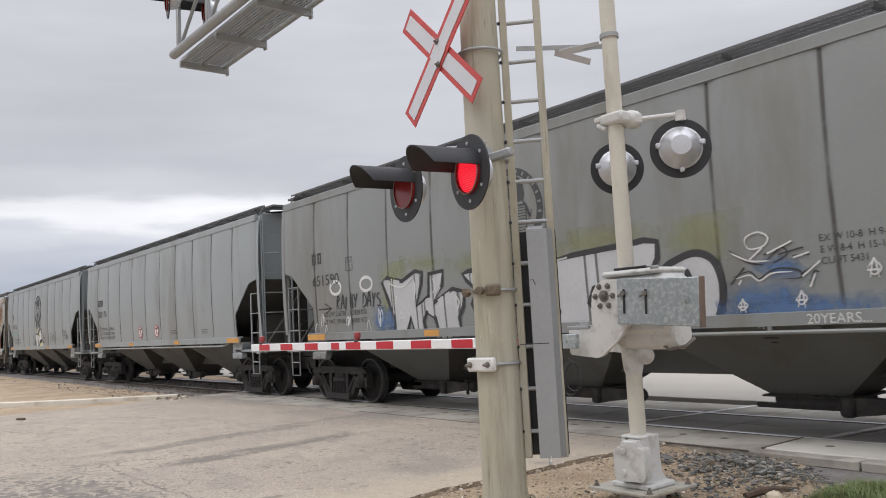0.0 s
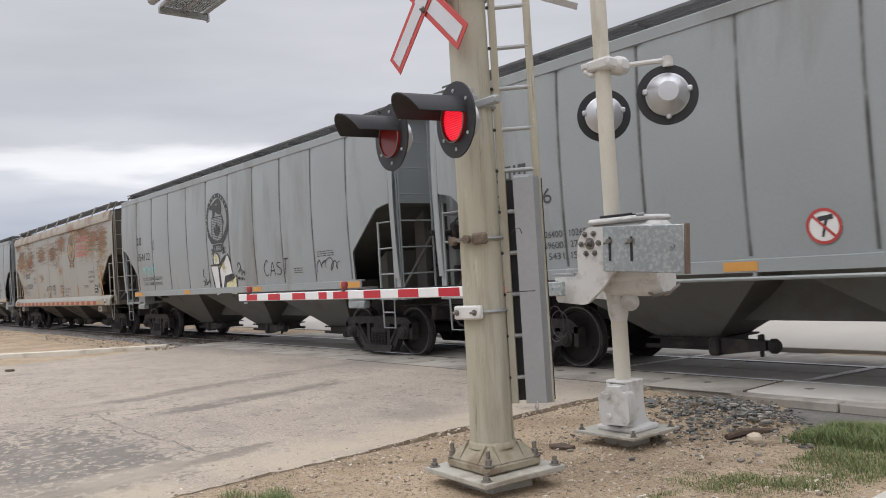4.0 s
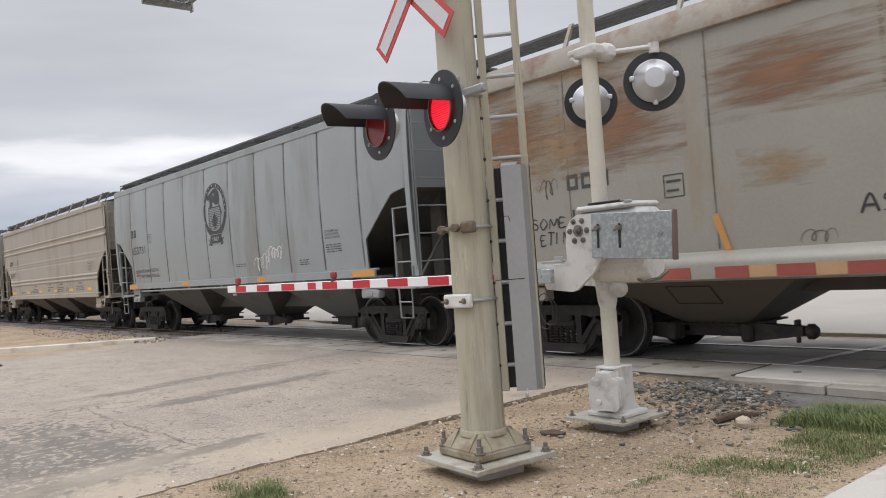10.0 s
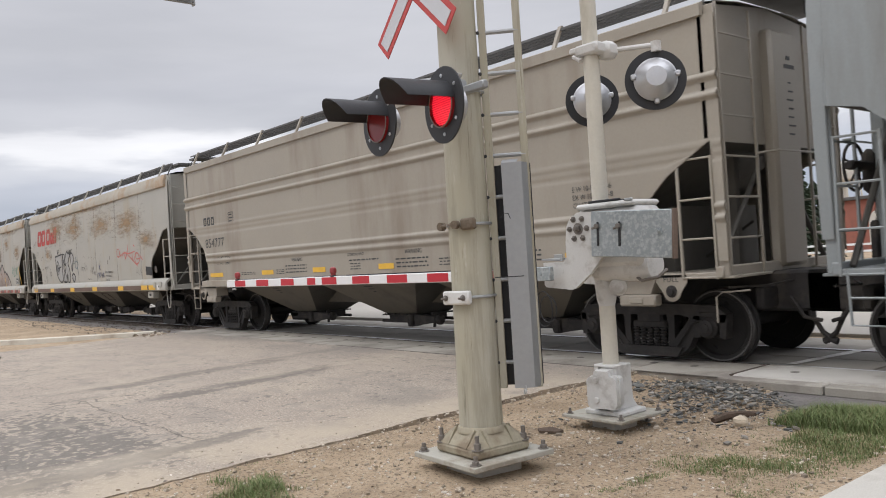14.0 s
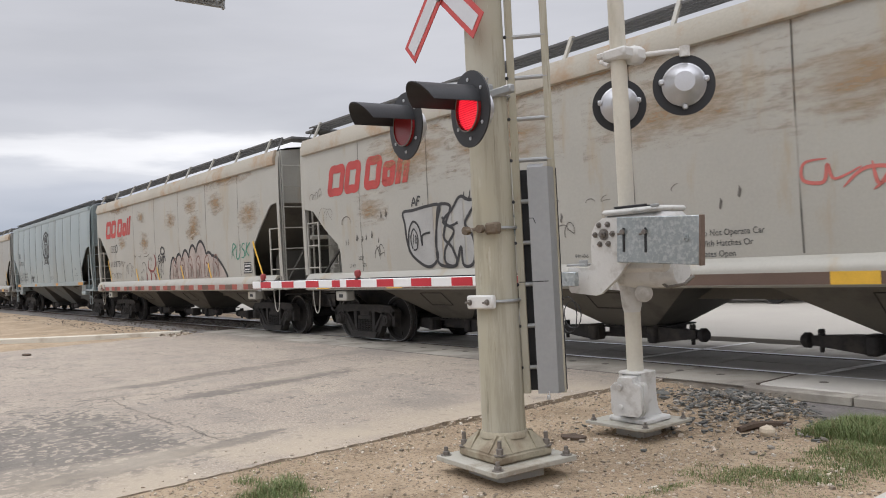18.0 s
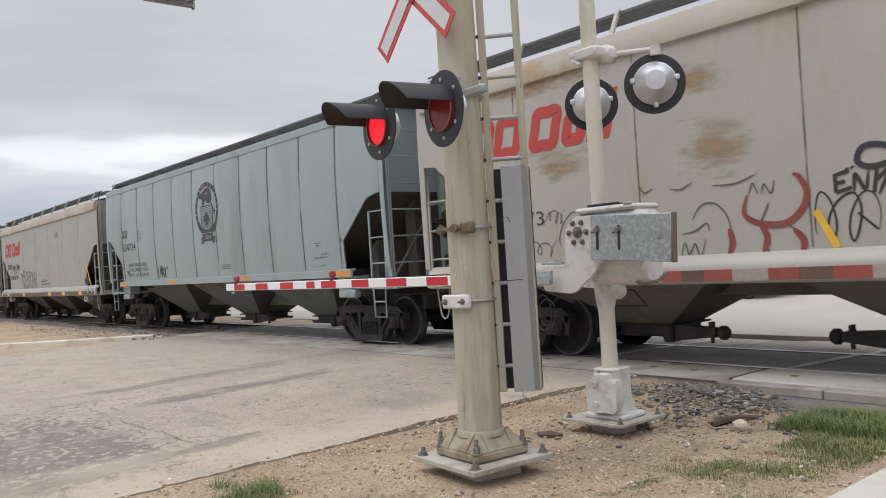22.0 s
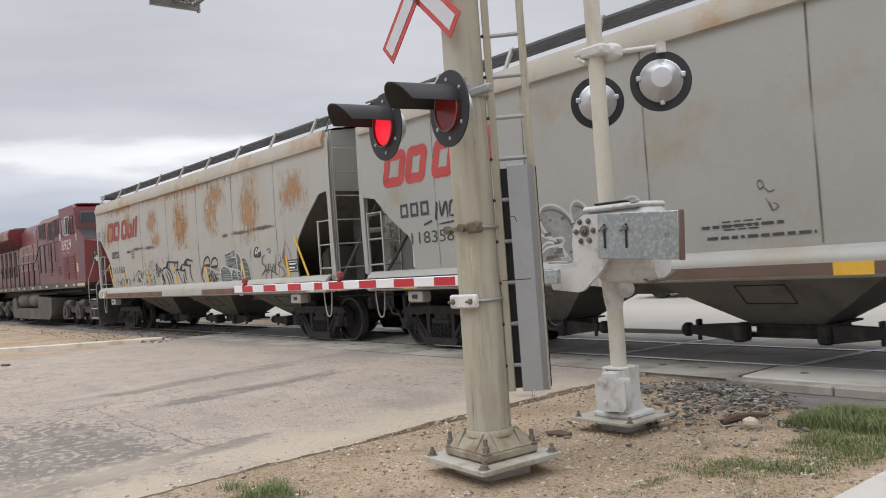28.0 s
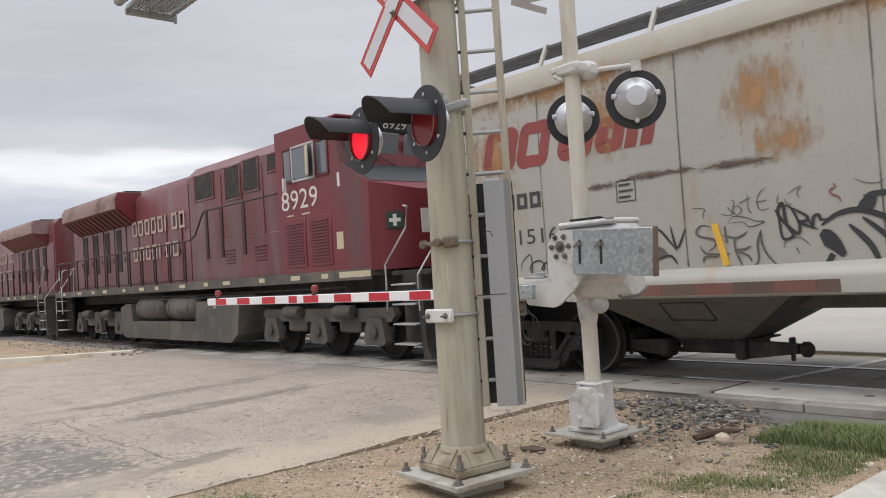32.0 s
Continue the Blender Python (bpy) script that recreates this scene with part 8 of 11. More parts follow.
def tape(n, x0, z0, x1, z1, w, material=None, layer=3):
    """A strip of reflective tape stuck on the side."""
    return mark(n, ribbon(Shape(), [(x0 + (x1 - x0) * i / 6, z0 + (z1 - z0) * i / 6) for i in range(7)], w), material or M_YSTRIP, "reflective_tape", "yellow reflective tape strip", layer)


def sill_band(n, x0, x1, material, z0=1.32, z1=1.50):
    zc = STYLE_B["z0"]
    return part("sill_stripe", Shape().box(((x0 + x1) / 2, -1.664, zc - 0.225), (x1 - x0, 0.006, 0.13), 0), material, BUILT[n][0])


def warning_disc(n, cx, cz, r=0.19):
    mark(n, fill(Shape(), [(cx + r * math.cos(2 * math.pi * i / 28), cz + r * math.sin(2 * math.pi * i / 28)) for i in range(28)], 0.04), M_WHITE, "warning_sign", "round no-hammering sign with red slash", 1)
    bl = Shape()
    ribbon(bl, [(cx - 0.02, cz - 0.11), (cx + 0.035, cz + 0.09)], 0.03), ribbon(bl, [(cx - 0.06, cz + 0.075), (cx + 0.10, cz + 0.095)], 0.05)
    mark(n, bl, M_BLACK, "sign_symbol", "", 2)
    rd = ring(Shape(), cx, cz, r * 0.91, r * 0.17)
    ribbon(rd, [(cx - 0.62 * r, cz + 0.62 * r), (cx + 0.62 * r, cz - 0.62 * r)], 0.028)
    mark(n, rd, M_RED, "sign_ring", "", 3)


def standard_marks(n, x, mark_w, number, wide, loads, z_name, z_num, cuft=None, gap=0.09):
    blocks(n, x, z_name, mark_w, 0.23, gap, M_STENCIL, stroke=0.05)
    writing(n, number, x, z_num, 0.22, wide, name="car_number")
    z = 1.93 if cuft else 1.81
    for row in loads + ([cuft] if cuft else []):
        writing(n, row[0], x + 0.42, z - 0.0, 0.095, 0.86)
        writing(n, row[1], x + 1.42, z, 0.095, 0.62)
        z -= 0.155


A0 = -6.13
# first grey car
standard_marks(0, -6.2, (0.17, 0.16), "651590", 1.1, [("LD LMT 226700", "102850 KG"), ("LT WT  59300", "26900 KG")], 2.92, 2.46)
frame_box(0, -4.82, 2.69, 0.25, 0.26, lines=0), writing(0, "PLATE", -4.785, 2.845, 0.045, 0.18), writing(0, "C", -4.730, 2.720, 0.085)
spray_word(0, "RAINY DAYS", -5.25, -3.62, 1.93, 2.20, 0.035, M_INK, 3, 0.15, 2)
for cx in (-5.25, -4.1):
    mark(0, ring(Shape(), cx, 2.38, 0.13, 0.06, sx=1.6), M_WHITESPRAY, "graffiti_ring", "white sprayed ring", 1)
mark(0, ribbon(ribbon(Shape(), [(-6.0, 1.97), (-5.45, 1.97)], 0.03), [(-5.72, 2.08), (-5.45, 1.97), (-5.72, 1.87)], 0.03), M_INK, "graffiti_arrow")
for k, x in enumerate((-5.9, -4.9, -3.75)):
    scribble(0, x, x + 0.12, 1.55, 1.85, 0.022, M_WHITESPRAY, 20 + k, 2)
emblem(0, 0.04, 3.17, 0.68, M_STENCIL, GREYS["grey"])
for cx, cz, w, h in ((-3.1, 2.5, 1.1, 0.45), (-2.2, 2.6, 1.5, 0.4), (-0.9, 2.5, 1.6, 0.45), (0.6, 2.5, 1.6, 0.45), (2.0, 2.55, 1.7, 0.45), (3.3, 2.4, 1.2, 0.6), (-3.4, 2.0, 0.5, 1.0)):
    patch(0, cx, cz, w, h, M_LIME, "overspray", "lime green overspray", 1)
patch(0, -3.5, 1.65, 1.0, 0.6, M_BLUEMIST, "overspray", "blue overspray", 1)
patch(0, 4.3, 1.52, 3.4, 0.28, M_BLUEMIST, "overspray", "blue overspray", 1)
filled(0, [(-3.54, 2.36), (-3.4, 2.44), (-2.9, 2.34), (-2.49, 2.49), (-2.29, 2.45), (-2.33, 2.27), (-2.52, 1.87), (-2.14, 2.03), (-2.1, 2.41), (-1.7, 2.43), (-1.75, 2.19), (-2.03, 1.91), (-1.47, 2.11), (-1.17, 2.05), (-1.23, 1.8), (-1.36, 1.64), (-1.32, 1.29), (-1.9, 1.3), (-2.03, 1.66), (-2.22, 1.76), (-2.34, 1.61), (-2.26, 1.32), (-2.6, 1.31), (-2.71, 1.69), (-2.92, 1.32), (-3.27, 1.33), (-3.21, 1.71), (-3.39, 2.01)], M_SILVER, 2, M_INK, 0.075, "silver bubble letter with black outline", False)
filled(0, [(-1.18, 2.33), (-1.03, 2.37), (-0.49, 2.36), (0.02, 2.38), (0.03, 2.24), (-0.14, 1.96), (-0.03, 1.7), (-0.01, 1.53), (-0.87, 1.55), (-1.0, 1.84), (-0.86, 2.05), (-1.09, 2.22)], M_SILVER, 2, M_INK, 0.075, "silver bubble letter with black outline", False)
filled(0, [(0.86, 2.36), (1.25, 2.4), (2.29, 2.45), (2.47, 2.47), (2.67, 2.43), (2.66, 2.23), (2.55, 2.06), (1.97, 2.0), (1.57, 1.91), (1.47, 1.72), (1.59, 1.6), (1.68, 1.48), (1.67, 1.37), (0.83, 1.39), (0.9, 1.63), (0.83, 1.8)], M_SILVER, 2, M_INK, 0.08, "silver bubble letter with black outline", False)
filled(0, [(2.72, 2.05), (2.96, 2.18), (3.21, 2.23), (3.42, 2.14), (3.51, 1.91), (3.5, 1.65), (3.4, 1.42), (3.24, 1.33), (2.72, 1.34), (2.66, 1.69)], M_SILVER, 2, M_INK, 0.09, "silver bubble letter with black outline", True)
filled(0, [(3.03, 2.02), (3.11, 2.05), (3.14, 1.91), (3.07, 1.6), (3.01, 1.57), (2.99, 1.85)], M_INK, 3, None, 0.05, "", True)
strokes(0, M_WHITESPRAY, 0.035, [[(-3.33, 2.33), (-2.91, 2.24), (-2.57, 2.38)], [(-2.54, 2.33), (-2.51, 2.19), (-2.57, 1.96)], [(-2.02, 2.33), (-1.94, 2.2), (-2.04, 2.07)], [(-1.41, 2.0), (-1.32, 1.89), (-1.4, 1.73)], [(-3.09, 2.09), (-3.14, 1.95)]], 4, "graffiti_tag")
strokes(0, M_WHITESPRAY, 0.02, [[(-3.09, 1.61), (-2.99, 1.8), (-2.9, 1.61)], [(-3.08, 1.69), (-2.89, 1.69)], [(-4.19, 1.48), (-4.1, 1.69), (-4.02, 1.48)], [(-6.22, 1.52), (-6.13, 1.68), (-6.08, 1.51)], [(-5.78, 1.49), (-5.71, 1.64), (-5.67, 1.49)]], 4, "graffiti_tag")
strokes(0, M_WHITESPRAY, 0.018, [[(3.72, 1.49), (3.77, 1.65), (3.79, 1.49)], [(3.7, 1.56), (3.82, 1.56)], [(3.7, 1.57), (3.76, 1.62), (3.82, 1.57), (3.75, 1.52), (3.7, 1.57)]], 4, "graffiti_tag")
strokes(0, M_WHITESPRAY, 0.018, [[(4.41, 1.52), (4.47, 1.7), (4.49, 1.51)], [(4.39, 1.6), (4.52, 1.6)], [(4.4, 1.61), (4.47, 1.67), (4.52, 1.61), (4.45, 1.55), (4.4, 1.61)]], 4, "graffiti_tag")
strokes(0, M_WHITESPRAY, 0.018, [[(3.93, 1.31), (3.97, 1.44), (3.99, 1.3)], [(3.91, 1.36), (4.01, 1.37)], [(3.91, 1.38), (3.97, 1.42), (4.01, 1.37), (3.96, 1.33), (3.91, 1.38)]], 4, "graffiti_tag")
strokes(0, M_WHITESPRAY, 0.018, [[(5.19, 1.78), (5.25, 1.98), (5.28, 1.77)], [(5.17, 1.86), (5.3, 1.86)], [(5.18, 1.89), (5.25, 1.95), (5.31, 1.87), (5.23, 1.81), (5.18, 1.89)]], 4, "graffiti_tag")
filled(0, [(3.86, 1.98), (4.08, 2.09), (4.35, 2.1), (4.5, 1.99), (4.58, 1.86), (4.25, 1.83), (3.92, 1.85)], M_BLUEMIST, 1, None, 0.05, "", True)
strokes(0, M_INK, 0.018, [[(3.65, 2.22), (3.87, 2.06), (4.07, 2.01)], [(3.87, 2.05), (4.05, 2.19)], [(3.67, 1.9), (3.89, 1.95), (3.99, 1.86), (4.13, 1.93), (4.27, 1.96), (4.46, 1.92), (4.48, 1.84), (4.26, 1.84)], [(4.08, 2.12), (4.42, 2.23)], [(4.25, 2.11), (4.54, 2.16)], [(4.41, 2.08), (4.6, 2.08)], [(4.48, 1.87), (4.7, 1.99)], [(4.57, 1.76), (4.63, 1.89), (4.69, 1.88)], [(3.63, 1.82), (3.83, 2.0)], [(4.07, 2.03), (4.29, 2.18), (4.35, 2.1), (4.17, 2.02)]], 3, "graffiti_tag")
strokes(0, M_WHITESPRAY, 0.02, [[(3.68, 2.18), (3.9, 2.07), (4.14, 2.05)], [(3.89, 2.07), (4.07, 2.2)], [(3.71, 1.88), (3.89, 1.91), (4.0, 1.84), (4.16, 1.91), (4.39, 1.91)], [(4.12, 2.13), (4.42, 2.24)], [(4.42, 2.06), (4.6, 2.1)], [(4.5, 1.85), (4.71, 2.0)], [(4.57, 1.73), (4.64, 1.87)], [(3.78, 1.86), (3.74, 1.81)], [(3.87, 2.26), (3.89, 2.34), (4.04, 2.38), (4.15, 2.31), (4.09, 2.22), (3.93, 2.2), (3.87, 2.26)]], 4, "graffiti_tag")
sill_text = shaped_text("20YEARS...", 0.15, M_WHITESPRAY)
sill_text.transform(Matrix.Translation((4.44, -1.607, 1.345)))
part("sill_writing", sill_text, None, BUILT[0][0], "white hand-sprayed words on the sill")
patch(0, 3.9, 1.62, 1.6, 0.5, M_BLUEMIST, "overspray", "blue overspray", 1)
for k, row in enumerate(("EX W 10-8  H 9-9", "E W 8-4  H 15-1", "CU FT 5431")):
    writing(0, row, 4.72, 2.2 - 0.12 * k, 0.075)
# second
standard_marks(1, A0, (0.16, 0.16, 0.05, 0.16), "200176", 1.15, [("LD LMT 226400", "102650 KG"), ("LT WT  59600", "27050 KG")], 2.82, 2.42, ("CU FT   5431", "153 CU M"), 0.05)
for x in (-1.2, 0.35):
    warning_disc(1, x, 1.78)
scribble(1, -6.0, -5.8, 1.75, 2.25, 0.012, M_FADEINK, 7, 5)
frame_box(1, -5.95, 1.65, 0.2, 0.14)
fine_print(1, 1.6, 1.75, 0.5, 3)
fine_print(1, 4.0, 1.72, 0.45, 3, seed=5)
# third
standard_marks(2, A0, (0.17, 0.16), "654122", 1.15, [("LD LMT 226200", "102550 KG"), ("LT WT  59800", "27100 KG")], 2.92, 2.43)
frame_box(2, -4.82, 2.72, 0.25, 0.26, lines=0), writing(2, "PLATE", -4.785, 2.875, 0.045, 0.18), writing(2, "C", -4.730, 2.750, 0.085)
scribble(2, -5.65, -4.6, 1.95, 2.25, 0.035, M_TEAL, 12, 5, label="teal sprayed tag")
emblem(2, 0.055, 3.18, 0.685, M_STENCIL, GREYS["cool"])
filled(2, [(-0.3, 2.21), (-0.23, 2.35), (-0.09, 2.37), (0.05, 2.29), (0.09, 2.16), (0.05, 2.06), (-0.25, 2.07)], M_WHITESPRAY, 1, M_INK, 0.06, "white and yellow sprayed figure with black outline", True)
filled(2, [(-0.47, 2.05), (-0.01, 2.05), (0.0, 1.73), (0.02, 1.31), (-0.25, 1.27), (-0.4, 1.76)], M_WHITESPRAY, 1, M_INK, 0.055, "", False)
filled(2, [(0.04, 1.94), (0.34, 2.13), (0.59, 2.29), (0.7, 2.05), (0.78, 1.79), (0.36, 1.74), (0.27, 1.56), (0.18, 1.38), (0.08, 1.43)], M_WHITESPRAY, 1, M_INK, 0.055, "", False)
filled(2, [(0.39, 1.61), (0.85, 1.7), (1.01, 1.76), (0.99, 1.3), (0.68, 1.3), (0.29, 1.41)], M_PALEYELLOW, 1, M_INK, 0.055, "pale yellow sprayed block", False)
filled(2, [(0.37, 1.75), (0.78, 1.78), (0.87, 1.81), (0.88, 1.75), (0.39, 1.62)], M_INK, 3, None, 0.05, "", True)
filled(2, [(0.1, 2.1), (0.45, 2.28), (0.47, 2.24), (0.15, 2.04)], M_INK, 3, None, 0.05, "", True)
patch(2, -0.11, 2.22, 0.5, 0.35, M_YELLOWMIST, "overspray", "yellow overspray", 2)
patch(2, 0.3, 1.99, 0.5, 0.5, M_YELLOWMIST, "overspray", "yellow overspray", 2)
strokes(2, M_INK, 0.035, [[(1.1, 1.94), (1.13, 2.03), (1.21, 2.05), (1.27, 1.97), (1.24, 1.9), (1.16, 1.85), (1.16, 1.79)], [(1.26, 1.83), (1.31, 1.88), (1.36, 1.84), (1.31, 1.77), (1.31, 1.73)], [(1.41, 1.8), (1.44, 1.84), (1.47, 1.79), (1.44, 1.73)], [(1.1, 1.71), (1.2, 1.65)], [(1.09, 1.66), (1.21, 1.71)], [(1.27, 1.69), (1.34, 1.63)], [(1.27, 1.63), (1.35, 1.69)], [(1.38, 1.68), (1.44, 1.63)]], 2, "graffiti_tag")
strokes(2, M_INK, 0.022, [[(-1.05, 1.85), (-0.95, 1.98), (-1.01, 1.8), (-0.9, 1.76)], [(-1.07, 1.65), (-0.98, 1.68), (-0.96, 1.59), (-0.88, 1.73), (-0.85, 1.6), (-0.8, 1.63), (-0.75, 1.61), (-0.68, 1.7), (-0.67, 1.61)], [(-0.77, 1.66), (-0.63, 1.66)], [(-1.03, 1.56), (-0.8, 1.58)]], 2, "graffiti_tag")
spray_word(2, "CAST", 2.5, 3.7, 1.68, 2.0, 0.03, M_INK, 5)
scribble(2, 4.9, 5.9, 1.7, 1.95, 0.028, M_INK, 15, 5)
fine_print(2, 4.9, 2.1, 0.7, 3)
fine_print(2, 3.9, 1.8, 0.4, 3)
# rusty cream car
blocks(3, -5.42, 2.36, (0.2, 0.2, 0.2), 0.21, 0.06, M_STENCIL, stroke=0.05)
writing(3, "120329", -5.36, 1.88, 0.22, 1.2, name="car_number")
writing(3, "Ld Lmt 224700 LO", -5.3, 1.68, 0.07), writing(3, "Lt Wt  61300", -5.3, 1.57, 0.07)
frame_box(3, -3.87, 2.1, 0.27, 0.27, lines=2)
spray_word(3, "SOME", -6.15, -5.45, 1.86, 2.0, 0.022, M_INK, 2), spray_word(3, "ETIN", -6.0, -5.42, 1.64, 1.8, 0.022, M_INK, 3)
spray_word(3, "ASTIC", -1.6, -0.6, 1.72, 1.92, 0.028, M_INK, 4), spray_word(3, "ETC..", -1.35, -0.6, 1.44, 1.62, 0.028, M_INK, 5)
scribble(3, -2.2, -1.85, 1.45, 1.6, 0.014, M_FADEINK, 6, 3), scribble(3, -5.9, -5.6, 2.3, 2.6, 0.014, M_INK, 8, 3)
frame_box(3, -0.5, 1.74, 0.5, 0.2), fine_print(3, -0.5, 1.66, 0.5, 3), frame_box(3, 0.7, 1.62, 0.6, 0.3)
fine_print(3, 4.2, 1.82, 0.6, 3)
emblem(3, 2.66, 3.26, 0.57, mat("faded_brown_emblem_paint", (0.135, 0.105, 0.085), 0.7, var=0.25, scale=4, bump=0), M_GOLD)
mark(3, fill(Shape(), [(2.66 + 0.47 * math.cos(2 * math.pi * i / 40), 3.26 + 0.47 * math.sin(2 * math.pi * i / 40)) for i in range(40)], 0.04), M_GOLD, "emblem_field", "", 0)
for z, w in ((3.47, (0.2, 0.17, 0.17, 0.17, 0.17, 0.05, 0.17, 0.17)), (3.20, (0.2, 0.17, 0.15, 0.05, 0.15, 0.05, 0.15)), (2.93, (0.2, 0.17, 0.05, 0.15, 0.2, 0.17, 0.17))):
    blocks(3, 3.36, z, w, 0.19, 0.055, M_DULLRED, stroke=0.045, label="faded red name block")
for a in (-1, 1):
    tape(3, 6.28 if a > 0 else -6.50, 2.24, 6.63 if a > 0 else -6.34, 1.42, 0.085, M_OSTRIP), tape(3, 3.22 * a, 1.84, 3.22 * a + 0.14, 1.42, 0.085, M_OSTRIP), tape(3, 0.98 * a, 1.84, 0.98 * a + 0.08, 1.42, 0.085, M_OSTRIP)
mark(3, fill(Shape(), [(5.52, 1.53), (5.98, 1.53), (5.98, 1.82), (5.52, 1.82)]), M_BLACK, "routing_board", "black routing board with white print", 1)
frame_box(3, 5.55, 1.56, 0.4, 0.24, M_WHITE, 2, 2)
mark(3, ring(Shape(), 6.15, 1.8, 0.05, 0.09), M_FADEINK, "round_mark")
for k, row in enumerate(("Ex W 10-8  H  3-8", "E W 10-5  H 13-1", "Cu Ft 5000")):
    writing(3, row, 4.85, 2.25 - 0.17 * k, 0.09)
for cx, cz, w, h in ((-6.4, 3.25, 1.9, 1.2), (-4.5, 3.15, 2.0, 1.3), (-2.25, 3.3, 2.0, 0.9), (-0.4, 3.3, 1.8, 1.0), (1.1, 3.6, 1.8, 0.9), (4.3, 3.8, 2.2, 0.6), (5.6, 3.5, 1.6, 0.9), (6.7, 3.45, 1.4, 1.1), (-7.0, 3.9, 1.3, 0.5)):
    patch(3, cx, cz, w, h, M_RUSTBRUSH)
for cx, cz, w, h in ((5.0, 3.2, 2.6, 1.2), (6.6, 3.0, 1.6, 1.4), (3.0, 3.75, 2.2, 0.7), (0.2, 3.0, 1.8, 1.0), (-5.6, 3.0, 2.4, 1.2), (-2.4, 2.3, 1.0, 0.5), (-6.9, 2.95, 1.2, 0.6), (0.9, 2.5, 1.0, 0.4), (6.4, 2.2, 0.9, 1.0), (-5.0, 3.95, 3.0, 0.4), (3.0, 4.0, 4.0, 0.35)):
    patch(3, cx, cz, w, h, M_RUST1)
x = -7.3
rs = random.Random(9)
for k in range(40):
    w = 0.42 if k % 2 else 0.32
    if x + w < 7.3 and rs.random() > 0.06:
        sill_band(3, x, x + w - 0.004, M_RSTRIP if k % 2 else M_PALEORANGE)
    x += w
# clean grey car with emblem
standard_marks(4, A0 - 0.02, (0.17, 0.16), "653731", 1.12, [("LD LMT 226100", "102550 KG"), ("LT WT  59900", "27150 KG")], 2.87, 2.37)
frame_box(4, -4.75, 2.65, 0.26, 0.25, lines=0), writing(4, "PLATE", -4.71, 2.80, 0.045, 0.18), writing(4, "C", -4.655, 2.68, 0.085)
frame_box(4, -5.95, 1.72, 0.2, 0.16)
emblem(4, -0.045, 3.16, 0.675, M_STENCIL, GREYS["cool"])
scribble(4, 1.9, 2.6, 1.62, 1.95, 0.03, M_WHITESPRAY, 8, 5, 0.1, label="white sprayed tag"), scribble(4, 2.5, 3.3, 1.8, 2.15, 0.035, M_WHITESPRAY, 18, 6, 0.1, label="white sprayed tag")
fine_print(4, 0.9, 1.78, 0.55, 2), fine_print(4, 3.9, 1.75, 0.4, 3), fine_print(4, 5.0, 2.0, 0.6, 4)
for k, row in enumerate(("CLOSE HOPPER GATES", "AND ROOF HATCHES", "BEFORE CAR IS MOVED")):
    writing(4, row, 5.0, 2.25 - 0.065 * k, 0.04)
# tan ribbed car
blocks(5, -6.69, 2.67, (0.17, 0.17, 0.17), 0.22, 0.06, M_STENCIL, stroke=0.05)
writing(5, "854777", -6.64, 2.13, 0.22, 1.1, name="car_number")
writing(5, "LD LMT  227100", -6.0, 1.80, 0.085), writing(5, "LT WT    58900", -6.0, 1.68, 0.085)
for k, row in enumerate(("E W 10-1  H 13-6", "EX W 10-8  H 3-8", "CU FT 5161")):
    writing(5, row, 5.6, 2.3 - 0.11 * k, 0.07)
for x0, x1 in ((-6.45, -5.7), (-3.65, -3.1), (-1.41, -0.92), (0.92, 1.39), (3.1, 3.6), (5.4, 5.95)):
    tape(5, x0, 1.545 - 0.11, x1, 1.545 - 0.11, 0.10, M_YSTRIP, 2)
for x, k in ((1.42, 1.0), (-2.56, 0.95), (4.0, 1.0)):
    writing(5, "WARNING", x + 0.30 * k, 1.545 + 0.09, 0.075 * k, 0.48 * k)
    fine_print(5, x, 1.545 + 0.005, 0.95 * k, 3, 0.068, seed=int(10 + x))
writing(5, "EXTERIOR PAINT", -0.09, 1.545 + 0.12, 0.05, 0.55), fine_print(5, -0.06, 1.545 + 0.035, 0.98, 1, 0.07), fine_print(5, -0.03, 1.545 - 0.03, 0.36, 3, 0.05)
fine_print(5, -2.99, 1.545 - 0.07, 0.37, 3, 0.04), fine_print(5, -4.7, 1.545 - 0.09, 0.77, 2, 0.04), fine_print(5, 2.64, 1.545 - 0.03, 0.36, 3, 0.05)
frame_box(5, -5.23, 2.66, 0.26, 0.26)


def slanted_name(n, x, z, material):
    """The big leaning two-word trade name as plain rounded shapes."""
    h, lean = 0.60, 0.27
    for a, w, k in ((0.0, 0.60, 1.0), (0.66, 0.54, 1.0), (1.40, 0.54, 1.0), (2.02, 0.40, 0.74)):
        hh, q = h * k, 0.085
        c = [(q, q), (w / 2, q * 0.9), (w - q, q), (w - q * 0.9, hh / 2), (w - q, hh - q), (w / 2, hh - q * 0.9), (q, hh - q), (q * 0.9, hh / 2)]
        pts = spline([(x + a + u + lean * v, z + v) for u, v in c], True, 6)
        mark(n, ribbon(Shape(), pts, 0.165, True), material, "name_shape", "large leaning red name shape")
    for a, k in ((2.47, 0.96), (2.70, 1.06)):
        hh = h * k
        mark(n, fill(Shape(), [(x + a, z), (x + a + 0.17, z), (x + a + 0.17 + lean * hh, z + hh), (x + a + lean * hh, z + hh)], 0.03), material, "name_shape", "large leaning red name shape")


